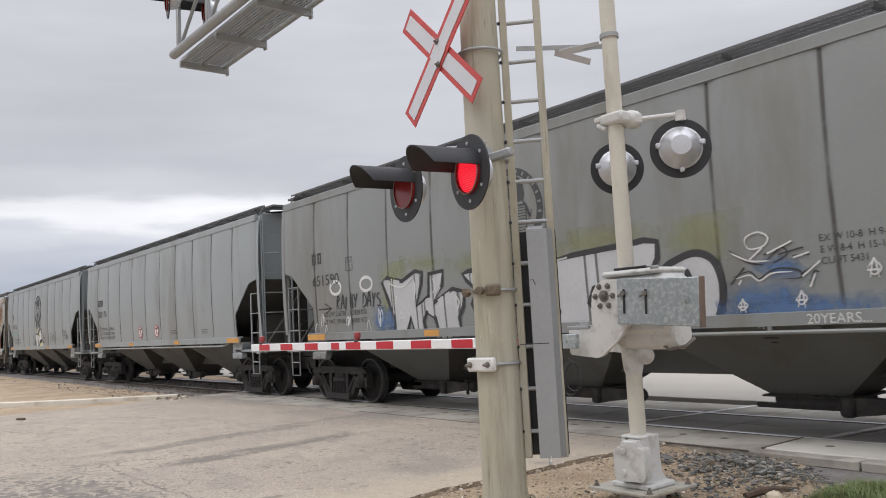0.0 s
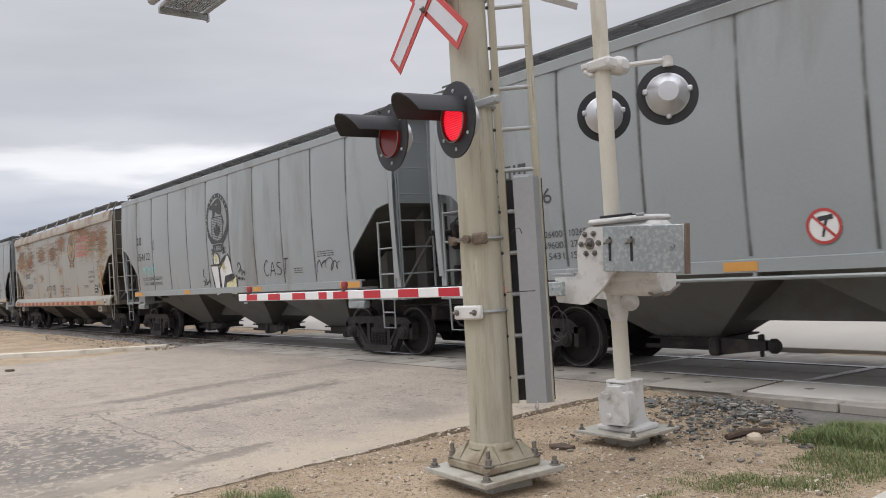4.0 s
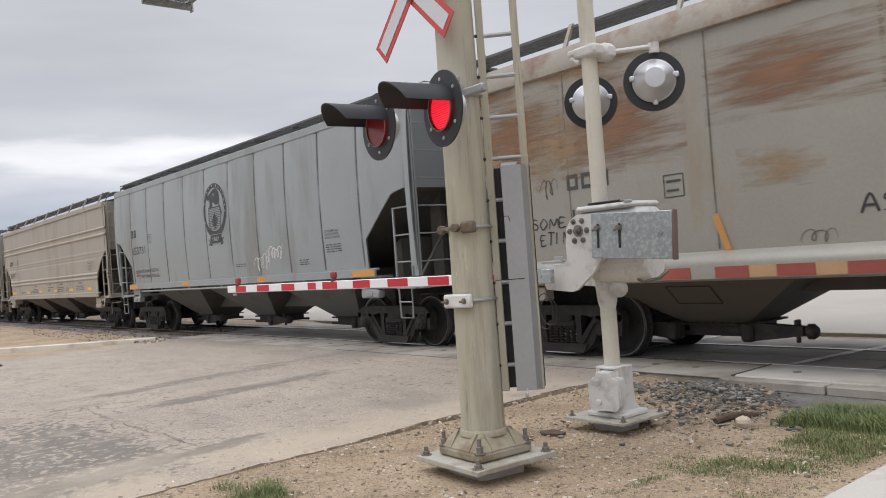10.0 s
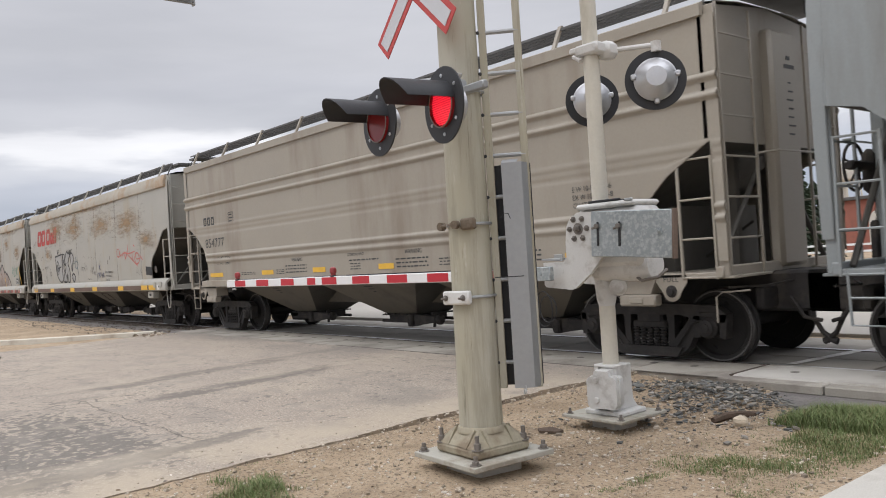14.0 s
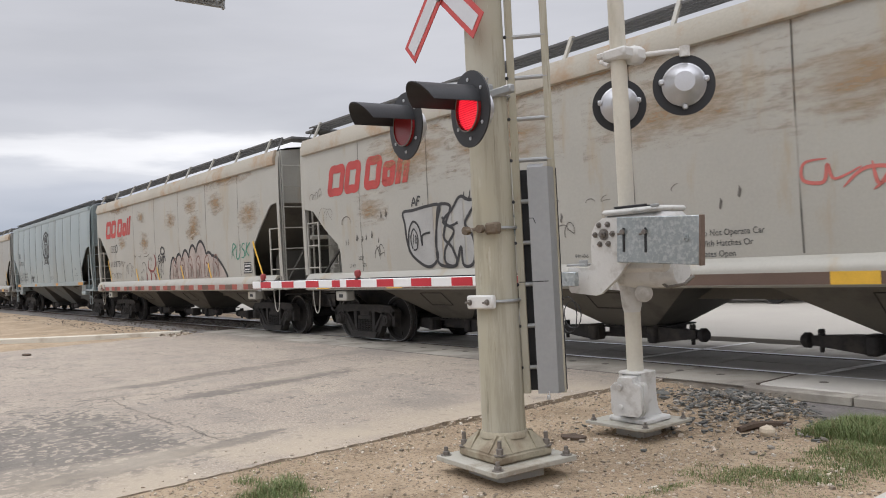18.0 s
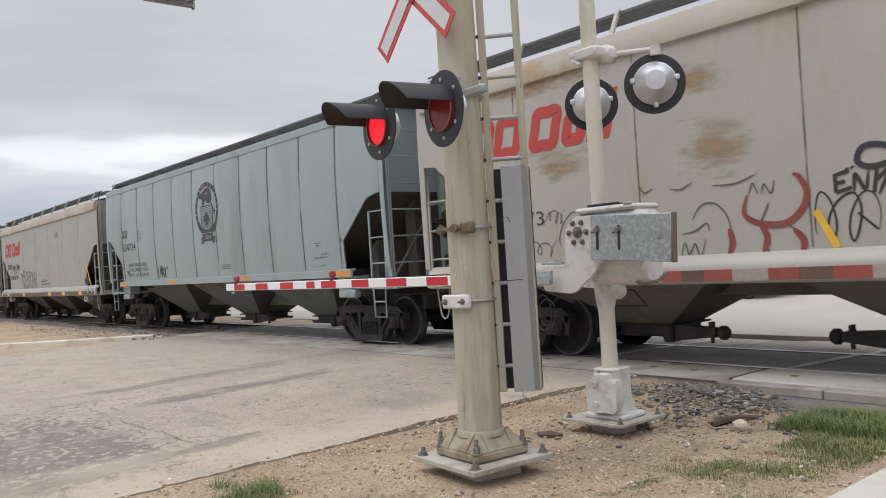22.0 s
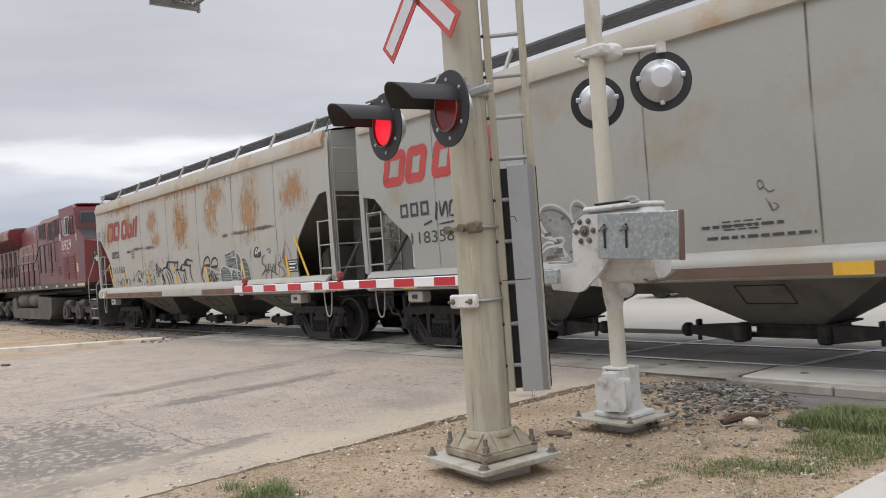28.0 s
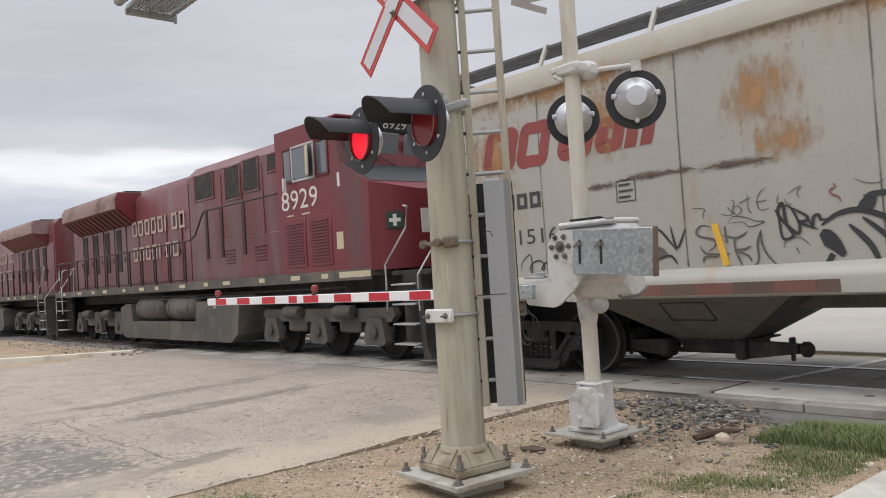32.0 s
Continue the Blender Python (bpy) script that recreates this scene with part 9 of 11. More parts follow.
# cream car, silver balloon letters
slanted_name(6, -6.83, 3.0, M_RED)
scribble(6, -7.55, -7.1, 2.95, 3.2, 0.014, M_FADEINK, 1, 4, 0.7), scribble(6, -7.2, -6.7, 2.45, 2.8, 0.012, M_FADEINK, 5, 3, 0.9)
scribble(6, -6.25, -6.0, 2.3, 2.6, 0.022, M_FADEINK, 3, 1)
writing(6, "2237", -5.75, 1.66, 0.07), writing(6, "LT WT", -6.1, 1.52, 0.06), writing(6, "-23", -5.6, 1.52, 0.07)
for k, (x, z, w) in enumerate(((-6.2, 1.95, 0.03), (-6.1, 1.95, 0.03), (-5.8, 2.02, 0.09), (-5.6, 2.0, 0.07), (-5.45, 2.02, 0.05), (-5.25, 2.05, 0.06), (-5.02, 1.95, 0.04), (-4.9, 2.4, 0.05), (-4.75, 2.42, 0.09))):
    mark(6, fill(Shape(), spline([(x, z), (x + w, z + 0.04), (x + w * 0.8, z + 0.13), (x + 0.01, z + 0.10 + 0.03 * (k % 3))], True, 4)), M_FADEINK, "worn_stencil")
scribble(6, -5.1, -4.85, 1.65, 1.95, 0.022, M_FADEINK, 12, 2)
spray_word(6, "AF.", -3.88, -3.42, 2.56, 2.72, 0.03, M_INK, 4)
spray_word(6, "UW", -2.42, -2.0, 2.55, 2.7, 0.035, M_INK, 4), mark(6, ribbon(Shape(), spline([(-2.02, 2.57), (-1.9, 2.66), (-1.8, 2.64)]), 0.035), M_INK, "graffiti_stroke")
for pts in ([(-4.15, 2.46), (-3.85, 2.48), (-3.4, 2.52), (-3.08, 2.5), (-3.17, 2.2), (-3.23, 1.86), (-3.2, 1.6), (-3.5, 1.47), (-3.93, 1.68), (-4.07, 1.95), (-4.11, 2.25)],
            [(-3.12, 2.46), (-2.96, 2.52), (-2.78, 2.45), (-2.92, 2.2), (-3.0, 1.95), (-2.8, 1.78), (-2.68, 1.5), (-2.95, 1.46), (-3.2, 1.56), (-3.2, 2.0)],
            [(-3.0, 2.22), (-2.75, 2.4), (-2.52, 2.6), (-2.3, 2.53), (-2.1, 2.5), (-2.3, 2.3), (-2.42, 2.15), (-2.25, 1.95), (-2.2, 1.7), (-2.29, 1.48), (-2.52, 1.48), (-2.56, 1.78), (-2.72, 1.48), (-2.98, 1.52), (-2.98, 1.75), (-2.72, 2.05)],
            [(-2.06, 2.44), (-1.86, 2.53), (-1.66, 2.34), (-1.81, 2.07), (-1.9, 1.86), (-1.99, 2.08)],
            [(-1.99, 1.63), (-1.79, 1.76), (-1.54, 1.63), (-1.75, 1.46)]):
    poly = spline(pts, True, 6)
    mark(6, fill(Shape(), poly), M_GREYFILL, "graffiti_fill", "silver balloon letter with black outline", 1)
    mark(6, ribbon(Shape(), poly, 0.055, True), M_INK, "graffiti_outline", "", 2)
mark(6, ribbon(Shape(), spline([(-4.02, 1.75), (-4.0, 2.1), (-3.85, 2.28), (-3.68, 2.15), (-3.62, 1.85), (-3.6, 2.02), (-3.38, 2.06)]), 0.04), M_INK, "graffiti_stroke", "", 3)
mark(6, ribbon(Shape(), spline([(-3.9, 1.8), (-3.95, 2.0), (-3.85, 2.15), (-3.74, 2.0), (-3.78, 1.8)], True), 0.028), M_INK, "graffiti_stroke", "", 3)
mark(6, ribbon(ribbon(Shape(), [(-3.89, 1.88), (-3.86, 2.06)], 0.02), spline([(-3.82, 1.9), (-3.8, 2.03), (-3.77, 1.92)], True), 0.018), M_INK, "graffiti_stroke", "", 3)
mark(6, ribbon(Shape(), spline([(-3.02, 2.3), (-2.85, 2.14), (-2.6, 2.18)]), 0.045), M_INK, "graffiti_stroke", "", 3)
spray_word(6, "I", -1.79, -1.7, 1.54, 1.68, 0.03, M_INK, 4, layer=3)
mark(6, ribbon(Shape(), spline([(-1.72, 2.15), (-1.55, 2.14), (-1.35, 2.36), (-1.3, 2.2), (-1.1, 2.14), (-1.3, 1.95), (-1.5, 2.02), (-1.4, 2.2), (-1.15, 2.12), (-1.25, 1.92), (-1.1, 1.76)]), 0.026), M_TEALINK, "graffiti_tag", "faded teal sprayed scribble")
scribble(6, -0.75, -0.05, 1.8, 2.03, 0.016, M_FADEINK, 10, 5, 0.8)
for k, (x, z) in enumerate(((-0.45, 2.28), (0.22, 2.22), (0.5, 2.24), (0.78, 2.18), (1.62, 2.27))):
    scribble(6, x, x + 0.13, z, z + 0.09, 0.012, M_FADEINK, 50 + k, 1, 0.9)
for k, (x, z) in enumerate(((0.36, 1.72), (0.5, 1.8), (0.56, 1.68), (0.66, 1.82), (0.72, 1.66), (0.8, 1.64), (-0.3, 2.0), (2.25, 1.98), (2.5, 2.1))):
    mark(6, fill(Shape(), spline([(x, z), (x + 0.04, z + 0.03), (x + 0.05, z + 0.12), (x + 0.01, z + 0.15)], True, 4)), M_FADEINK, "worn_stencil")
writing(6, "EW 10-6   H 13-6", -0.05, 1.5, 0.05)
spray_word(6, "CHINA", 1.08, 1.86, 1.55, 1.72, 0.022, M_NAVYINK, 3, 0.15, label="dark blue sprayed word")
mark(6, ribbon(ribbon(ribbon(Shape(), [(1.30, 1.86), (1.47, 1.98)], 0.022), [(1.31, 1.98), (1.46, 1.82)], 0.022), [(1.385, 2.02), (1.38, 1.8)], 0.022), M_NAVYINK, "graffiti_star")
red = Shape()
for pts in ([(3.55, 2.42), (3.3, 2.4), (3.28, 2.22), (3.5, 2.18), (3.55, 2.36), (3.62, 2.2), (3.9, 2.3)], [(3.7, 2.1), (3.95, 2.28), (4.4, 2.24), (5.05, 2.3)], [(4.4, 2.55), (4.25, 2.25), (4.0, 2.05)], [(4.3, 2.2), (4.6, 2.08), (5.15, 1.82)],
            [(5.1, 2.24), (4.9, 2.1), (5.05, 1.9), (5.3, 1.98), (5.25, 2.2), (5.02, 2.22), (5.1, 2.05), (5.62, 2.1)], [(5.35, 2.17), (5.5, 2.05), (5.62, 2.0)], [(4.85, 2.5), (4.95, 2.42)], [(4.0, 2.34), (4.06, 2.1), (4.2, 2.3)], [(4.75, 2.3), (4.7, 2.15), (4.82, 2.0)]):
    ribbon(red, spline(pts, k=6), 0.04, taper=True)
mark(6, red, M_DULLRED, "graffiti_tag", "thin faded red sprayed scribble")
scribble(6, 5.0, 5.5, 1.5, 1.8, 0.010, M_FADEINK, 19, 4, 0.4)
mark(6, fill(Shape(), [(5.8, 1.55), (6.29, 1.52), (6.29, 1.77), (5.8, 1.80)]), M_BLACK, "routing_board", "black routing board with white print", 1)
mark(6, ring(Shape(), 6.62, 1.69, 0.06, 0.075), M_FADEINK, "round_mark")
sill_band(6, -6.6, 6.6, M_BROWNBAND)
for x in (-6.9, -4.3, -1.5, 1.2, 3.9, 6.02, 6.65):
    part("sill_stripe", Shape().box((x, -1.669, 1.175), (0.5, 0.006, 0.135), 0), M_YSTRIP, BUILT[6][0], "yellow reflective sill strip")
for cx, cz, w, h in ((-4.0, 3.5, 1.9, 1.0), (-1.5, 3.4, 1.8, 0.9), (-5.2, 2.6, 0.8, 0.5), (1.7, 3.3, 2.0, 0.8), (4.4, 3.2, 2.2, 0.8), (6.0, 2.6, 1.2, 0.5), (0.2, 4.0, 5.0, 0.35)):
    patch(6, cx, cz, w * 1.5, h * 1.25, M_RUST1)
# cream car, brown bubble letters
slanted_name(7, -6.56, 2.99, M_RED)
blocks(7, -5.95, 2.46, (0.2, 0.2), 0.24, 0.08, M_FADEINK, stroke=0.025), mark(7, ring(Shape(), -5.30, 2.59, 0.125, 0.045), M_STENCIL, "name_block", "dark name ring")
writing(7, "115973", -6.05, 1.95, 0.20, 1.12, name="car_number")
scribble(7, -4.9, -4.5, 1.95, 2.15, 0.014, M_FADEINK, 2, 4), scribble(7, -4.6, -3.4, 1.5, 2.1, 0.022, M_FADEINK, 5, 4, 0.5)
scribble(7, -6.0, -4.6, 1.5, 1.75, 0.018, M_FADEINK, 13, 6, 0.4)
strokes(7, M_MAROON, 0.075, [[(-1.85, 2.06), (-1.9, 1.85), (-1.72, 1.73), (-1.43, 1.71), (-1.24, 1.85), (-1.18, 2.02), (-1.25, 2.19), (-1.32, 2.23)], [(-1.72, 1.73), (-1.65, 1.57), (-1.71, 1.4)], [(-2.1, 1.7), (-2.07, 1.54), (-2.12, 1.4)], [(-1.35, 1.65), (-1.25, 1.52), (-1.27, 1.38)]], 2, "graffiti_tag", "maroon sprayed strokes")
strokes(7, M_FADEINK, 0.02, [[(-2.57, 1.83), (-2.44, 1.99), (-2.26, 2.0), (-2.12, 1.86), (-2.07, 1.66)], [(-2.08, 1.54), (-2.16, 1.38), (-2.34, 1.37)], [(-2.73, 1.67), (-2.54, 1.7), (-2.38, 1.78), (-2.35, 1.68)], [(-2.75, 1.4), (-2.69, 1.57), (-2.64, 1.43), (-2.55, 1.55), (-2.49, 1.39), (-2.4, 1.62)], [(-1.63, 1.68), (-1.47, 1.71), (-1.32, 1.64)], [(-1.65, 1.54), (-1.62, 1.4), (-1.27, 1.37)], [(-1.83, 2.06), (-1.78, 2.18), (-1.72, 2.05)], [(-1.68, 2.04), (-1.65, 2.16), (-1.57, 2.05), (-1.53, 2.19)], [(-2.28, 2.21), (-1.99, 2.2), (-1.72, 2.28)], [(-2.85, 2.23), (-2.69, 2.21), (-2.53, 2.28)], [(-3.28, 2.31), (-3.22, 2.22), (-3.09, 2.26)], [(-1.72, 1.73), (-1.61, 1.94)]], 2, "graffiti_tag")
filled(7, [(-0.65, 2.28), (-0.6, 2.4), (-0.47, 2.42), (-0.34, 2.37), (-0.32, 2.26), (-0.43, 2.21), (-0.56, 2.21)], None, 2, M_INK, 0.06, "", True)
strokes(7, M_INK, 0.04, [[(-0.87, 2.16), (-0.74, 2.19)], [(-0.88, 2.07), (-0.78, 2.09)], [(-0.88, 1.98), (-0.72, 2.02)], [(-0.88, 2.17), (-0.88, 1.98)], [(-0.7, 1.97), (-0.68, 2.15), (-0.59, 1.99), (-0.55, 2.18)], [(-0.51, 1.95), (-0.47, 2.17)], [(-0.48, 2.07), (-0.38, 2.16)], [(-0.47, 1.92), (-0.33, 2.15), (-0.24, 1.98)], [(-0.76, 2.22), (-0.75, 2.19)], [(-0.71, 2.23), (-0.7, 2.21)]], 2, "graffiti_tag")
valley = [(0.05, 1.43), (0.15, 1.72), (0.62, 1.88), (1.15, 1.95), (1.7, 2.02), (2.28, 2.14), (3.02, 2.08), (3.42, 2.02), (4.4, 1.43)]
bulge = [0.10, 0.26, 0.24, 0.26, 0.28, 0.34, 0.07, 0.14]
top = []
for (xa, za), (xb, zb), h in zip(valley, valley[1:], bulge):
    for i in range(9):
        f = i / 9
        top.append((xa + (xb - xa) * f, za + (zb - za) * f + h * math.sin(math.pi * f) ** 0.7))
top.append(valley[-1])
mark(7, fill(Shape(), top + [(4.4, 1.42), (0.05, 1.42)]), M_PINKFILL, "graffiti_fill", "brown bubble letters with dark outline", 1)
mark(7, ribbon(Shape(), top, 0.08), M_INK, "graffiti_outline", "", 2)
for k in range(6):
    x = 0.35 + 0.62 * k
    mark(7, ribbon(ribbon(Shape(), spline([(x, 1.44), (x + 0.05, 1.9), (x + 0.3, 2.02), (x + 0.42, 1.44)]), 0.035), spline([(x + 0.2, 1.48), (x + 0.28, 1.75), (x + 0.15, 1.85)]), 0.05), M_BROWNTAG, "graffiti_stroke", "", 2)
    for q in range(4):
        mark(7, ribbon(Shape(), [(x + 0.05 + 0.09 * q, 1.45), (x + 0.09 + 0.09 * q, 1.75)], 0.014), M_FADEINK, "graffiti_stroke", "", 3)
scribble(7, -1.1, -0.5, 1.48, 1.95, 0.03, M_INK, 22, 3)
spray_word(7, "RUSK", 4.72, 5.85, 1.9, 2.24, 0.04, M_GREENTAG, 8, 0.3, label="green sprayed tag")
mark(7, fill(Shape(), [(5.4, 1.50), (5.9, 1.50), (5.88, 1.78), (5.42, 1.78)]), M_BLACK, "routing_board", "black and white routing board", 1)
frame_box(7, 5.44, 1.54, 0.42, 0.2, M_WHITE, 2, 2)
for a in (-1, 1):
    for n in (7, 9, 10):
        if a > 0:
            tape(n, 6.04, 2.27, 6.50, 1.43, 0.075)
        elif n != 9:
            tape(n, -6.38, 2.2, -6.05, 1.43, 0.075)
x = -7.3
for k in range(40):
    w = rs.uniform(0.28, 0.44)
    if x + w < 7.2:
        sill_band(7, x, x + w - 0.004, M_RSTRIP if k % 2 else M_BROWNBAND if k % 4 else M_PINKFILL)
    x += w
for cx, cz, w, h in ((2.0, 3.5, 1.0, 0.6), (2.0, 2.7, 0.8, 0.5), (5.85, 2.95, 1.2, 0.9), (-2.2, 2.65, 0.9, 0.8), (-2.45, 3.5, 0.8, 0.45), (3.8, 3.4, 1.0, 0.8), (0.3, 3.2, 0.9, 0.6), (-4.6, 2.75, 1.0, 0.5), (-5.0, 3.95, 2.4, 0.4), (4.5, 3.95, 3.5, 0.4), (2.2, 2.9, 1.0, 0.9)):
    patch(7, cx, cz, w * 1.15, h * 0.95, M_RUST1)
for x in (-3.18, -1.1, 1.02, 3.1):
    tape(7, x, 1.82, x + 0.2, 1.42, 0.08)
for x in (-4.92, -2.83, -0.69, 1.40, 3.48, 5.6):
    tape(10, x, 1.91, x + 0.11, 1.43, 0.08)
# fresh green-grey car
standard_marks(8, A0 - 0.06, (0.18, 0.17), "654724", 1.15, [("LD LMT 226100", "102550 KG"), ("LT WT  59900", "27150 KG")], 2.82, 2.42, ("CU FT   5431", "153 CU M"))
frame_box(8, -4.8, 2.7, 0.25, 0.26, lines=0), writing(8, "PLATE", -4.765, 2.855, 0.045, 0.18), writing(8, "C", -4.710, 2.730, 0.085), frame_box(8, -5.95, 1.66, 0.2, 0.14)
emblem(8, 0.25, 3.18, 0.68, M_STENCIL, GREYS["green"])
spray_word(8, "IMAX", -3.38, -2.75, 1.54, 1.84, 0.035, M_INK, 4), strokes(8, M_INK, 0.03, [[(-2.67, 1.85), (-2.68, 1.76)], [(-2.62, 1.85), (-2.63, 1.76)]])
mark(8, ring(Shape(), 6.3, 2.05, 0.03, 0.045), M_FADEINK, "round_mark"), fine_print(8, 0.9, 1.75, 0.5, 3), fine_print(8, 5.36, 2.035, 0.22, 2, 0.05), fine_print(8, 5.54, 1.81, 0.3, 1)
writing(8, "FOR INQUIRIES AND SERVICE", 5.28, 1.725, 0.034, 0.52), writing(8, "SUPPORT", 5.52, 1.565, 0.036, 0.19)
# pale grey car
slanted_name(9, -6.76, 2.92, M_RED)
blocks(9, -6.28, 2.33, (0.22, 0.22, 0.22), 0.24, 0.07, M_STENCIL, stroke=0.05)
writing(9, "118358", -6.02, 1.86, 0.2, 1.15, name="car_number")
patch(9, -4.55, 1.98, 0.6, 0.3, M_SMUDGE, "smudge", "grey painted-out patch")
writing(9, "L.O.", -4.45, 1.72, 0.09), writing(9, "Made 13-01", -4.6, 1.64, 0.05)
strokes(9, M_INK, 0.05, [[(-5.26, 2.52), (-5.31, 2.23)], [(-5.18, 2.54), (-5.15, 2.29), (-5.02, 2.5), (-4.99, 2.23)], [(-4.94, 2.27), (-4.91, 2.47), (-4.81, 2.48), (-4.81, 2.28), (-4.94, 2.27)], [(-4.6, 2.27), (-4.49, 2.55), (-4.44, 2.32), (-4.34, 2.56), (-4.3, 2.23)], [(-4.19, 2.63), (-4.18, 2.25)], [(-4.33, 2.45), (-3.89, 2.44)], [(-4.07, 2.44), (-3.99, 2.25)], [(-4.16, 2.41), (-4.3, 2.33)]], 2, "graffiti_tag", "black sprayed tag")
strokes(9, M_INK, 0.03, [[(-5.63, 2.17), (-5.41, 2.22)], [(-5.26, 2.15), (-4.87, 2.17), (-4.49, 2.2), (-4.19, 2.16)]], 2, "graffiti_tag")
filled(9, [(-3.84, 2.13), (-3.73, 2.17), (-3.53, 2.11), (-3.33, 1.86), (-3.08, 1.38), (-3.56, 1.36), (-3.76, 1.79)], M_SMOKEFILL, 1, M_GREYPALE, 0.035, "grey bubble letter with pale outline", True)
filled(9, [(-3.4, 2.2), (-3.33, 2.28), (-3.16, 2.26), (-3.05, 2.12), (-3.0, 1.86), (-2.77, 1.74), (-2.55, 1.74), (-2.56, 1.65), (-2.84, 1.62), (-3.06, 1.54), (-3.29, 1.89)], M_SMOKEFILL, 1, M_GREYPALE, 0.035, "grey bubble letter with pale outline", True)
filled(9, [(-2.96, 2.05), (-2.88, 2.2), (-2.66, 2.21), (-2.44, 2.09), (-2.27, 1.82), (-2.15, 1.36), (-2.47, 1.33), (-2.57, 1.63), (-2.83, 1.81)], M_SMOKEFILL, 1, M_GREYPALE, 0.035, "grey bubble letter with pale outline", True)
filled(9, [(-2.36, 2.08), (-2.3, 2.21), (-2.18, 2.21), (-2.04, 2.07), (-1.97, 1.82), (-1.95, 1.34), (-2.17, 1.33), (-2.28, 1.73)], M_SMOKEFILL, 1, M_GREYPALE, 0.035, "grey bubble letter with pale outline", True)
filled(9, [(-1.93, 2.06), (-1.85, 2.15), (-1.74, 2.15), (-1.58, 2.01), (-1.55, 1.34), (-1.92, 1.34)], M_SMOKEFILL, 1, M_GREYPALE, 0.035, "grey bubble letter with pale outline", True)
filled(9, [(-1.52, 2.01), (-1.43, 2.16), (-1.25, 2.17), (-1.14, 1.96), (-1.16, 1.36), (-1.52, 1.35)], M_SMOKEFILL, 1, M_GREYPALE, 0.035, "grey bubble letter with pale outline", True)
filled(9, [(-2.99, 1.57), (-2.84, 1.69), (-2.64, 1.64), (-2.49, 1.5), (-2.44, 1.32), (-3.01, 1.33)], M_SMOKEFILL, 1, M_GREYPALE, 0.035, "grey bubble letter with pale outline", True)
strokes(9, M_FADEINK, 0.02, [[(-2.05, 1.55), (-1.93, 1.57)], [(-1.8, 1.42), (-1.76, 1.43)], [(-1.36, 1.56), (-1.25, 1.56)], [(-2.38, 1.91), (-2.29, 1.92)], [(-3.62, 2.06), (-3.53, 2.09)], [(-1.7, 1.9), (-1.6, 1.9)], [(-2.03, 1.95), (-1.99, 1.98)], [(-3.05, 2.0), (-2.9, 2.02)]], 3, "graffiti_stroke")
strokes(9, M_FADEINK, 0.05, [[(-2.89, 1.46), (-2.78, 1.48)], [(-3.11, 1.49), (-2.99, 1.51)], [(-1.44, 1.78), (-1.38, 1.79)], [(-3.22, 2.13), (-3.14, 2.14)], [(-3.68, 1.72), (-3.58, 1.73)], [(-1.61, 1.69), (-1.55, 1.7)], [(-1.83, 1.98), (-1.71, 1.97)], [(-1.77, 1.47), (-1.73, 1.49)]], 3, "graffiti_stroke")
strokes(9, M_FADEINK, 0.035, [[(-2.66, 1.71), (-2.62, 1.72)], [(-3.18, 1.48), (-3.11, 1.5)], [(-1.4, 1.38), (-1.34, 1.4)], [(-2.28, 1.55), (-2.23, 1.57)], [(-1.67, 1.45), (-1.63, 1.48)], [(-3.39, 1.95), (-3.27, 1.97)], [(-2.75, 1.48), (-2.65, 1.49)], [(-2.76, 2.0), (-2.72, 2.0)]], 3, "graffiti_stroke")
strokes(9, M_FADEINK, 0.02, [[(-1.91, 1.38), (-1.86, 1.39)], [(-1.27, 1.62), (-1.2, 1.63)], [(-2.12, 1.5), (-2.04, 1.52)], [(-3.54, 1.53), (-3.48, 1.55)], [(-1.55, 1.9), (-1.45, 1.91)], [(-2.03, 1.52), (-1.99, 1.54)], [(-3.26, 1.57), (-3.18, 1.58)], [(-1.26, 1.43), (-1.15, 1.44)]], 3, "graffiti_stroke")
strokes(9, M_FADEINK, 0.05, [[(-2.36, 1.59), (-2.28, 1.59)], [(-2.54, 2.0), (-2.46, 2.02)], [(-1.32, 1.57), (-1.25, 1.58)], [(-3.4, 2.0), (-3.25, 2.02)], [(-2.68, 1.57), (-2.56, 1.58)], [(-1.95, 1.53), (-1.89, 1.55)], [(-2.88, 1.8), (-2.75, 1.81)], [(-2.87, 1.47), (-2.75, 1.48)]], 3, "graffiti_stroke")
strokes(9, M_FADEINK, 0.035, [[(-3.65, 1.82), (-3.57, 1.84)], [(-2.43, 1.53), (-2.32, 1.55)], [(-2.71, 1.67), (-2.59, 1.68)], [(-2.72, 1.53), (-2.58, 1.55)], [(-1.31, 1.37), (-1.23, 1.38)], [(-3.21, 1.57), (-3.06, 1.58)]], 3, "graffiti_stroke")
strokes(9, M_FADEINK, 0.03, [[(-3.77, 2.14), (-3.5, 2.04), (-3.24, 1.55)], [(-3.33, 2.22), (-3.12, 2.17), (-3.04, 1.83)], [(-2.9, 2.14), (-2.66, 2.14), (-2.41, 1.99), (-2.25, 1.67)], [(-2.3, 2.16), (-2.1, 2.08), (-1.99, 1.71)], [(-1.87, 2.09), (-1.66, 2.05), (-1.59, 1.62)], [(-3.2, 2.01), (-3.05, 1.64), (-3.0, 1.47)], [(-3.56, 1.34), (-3.43, 1.5)]], 3, "graffiti_stroke")
fine_print(9, -0.1, 1.75, 0.5, 3)
mark(9, fill(Shape(), [(5.78, 1.48), (6.3, 1.48), (6.3, 1.70), (5.78, 1.70)]), M_BLACK, "routing_board", "black routing board", 1)
fine_print(9, -0.37, 1.70, 1.04, 1, 0.10), fine_print(9, -0.34, 1.57, 1.34, 1, 0.10, seed=6)
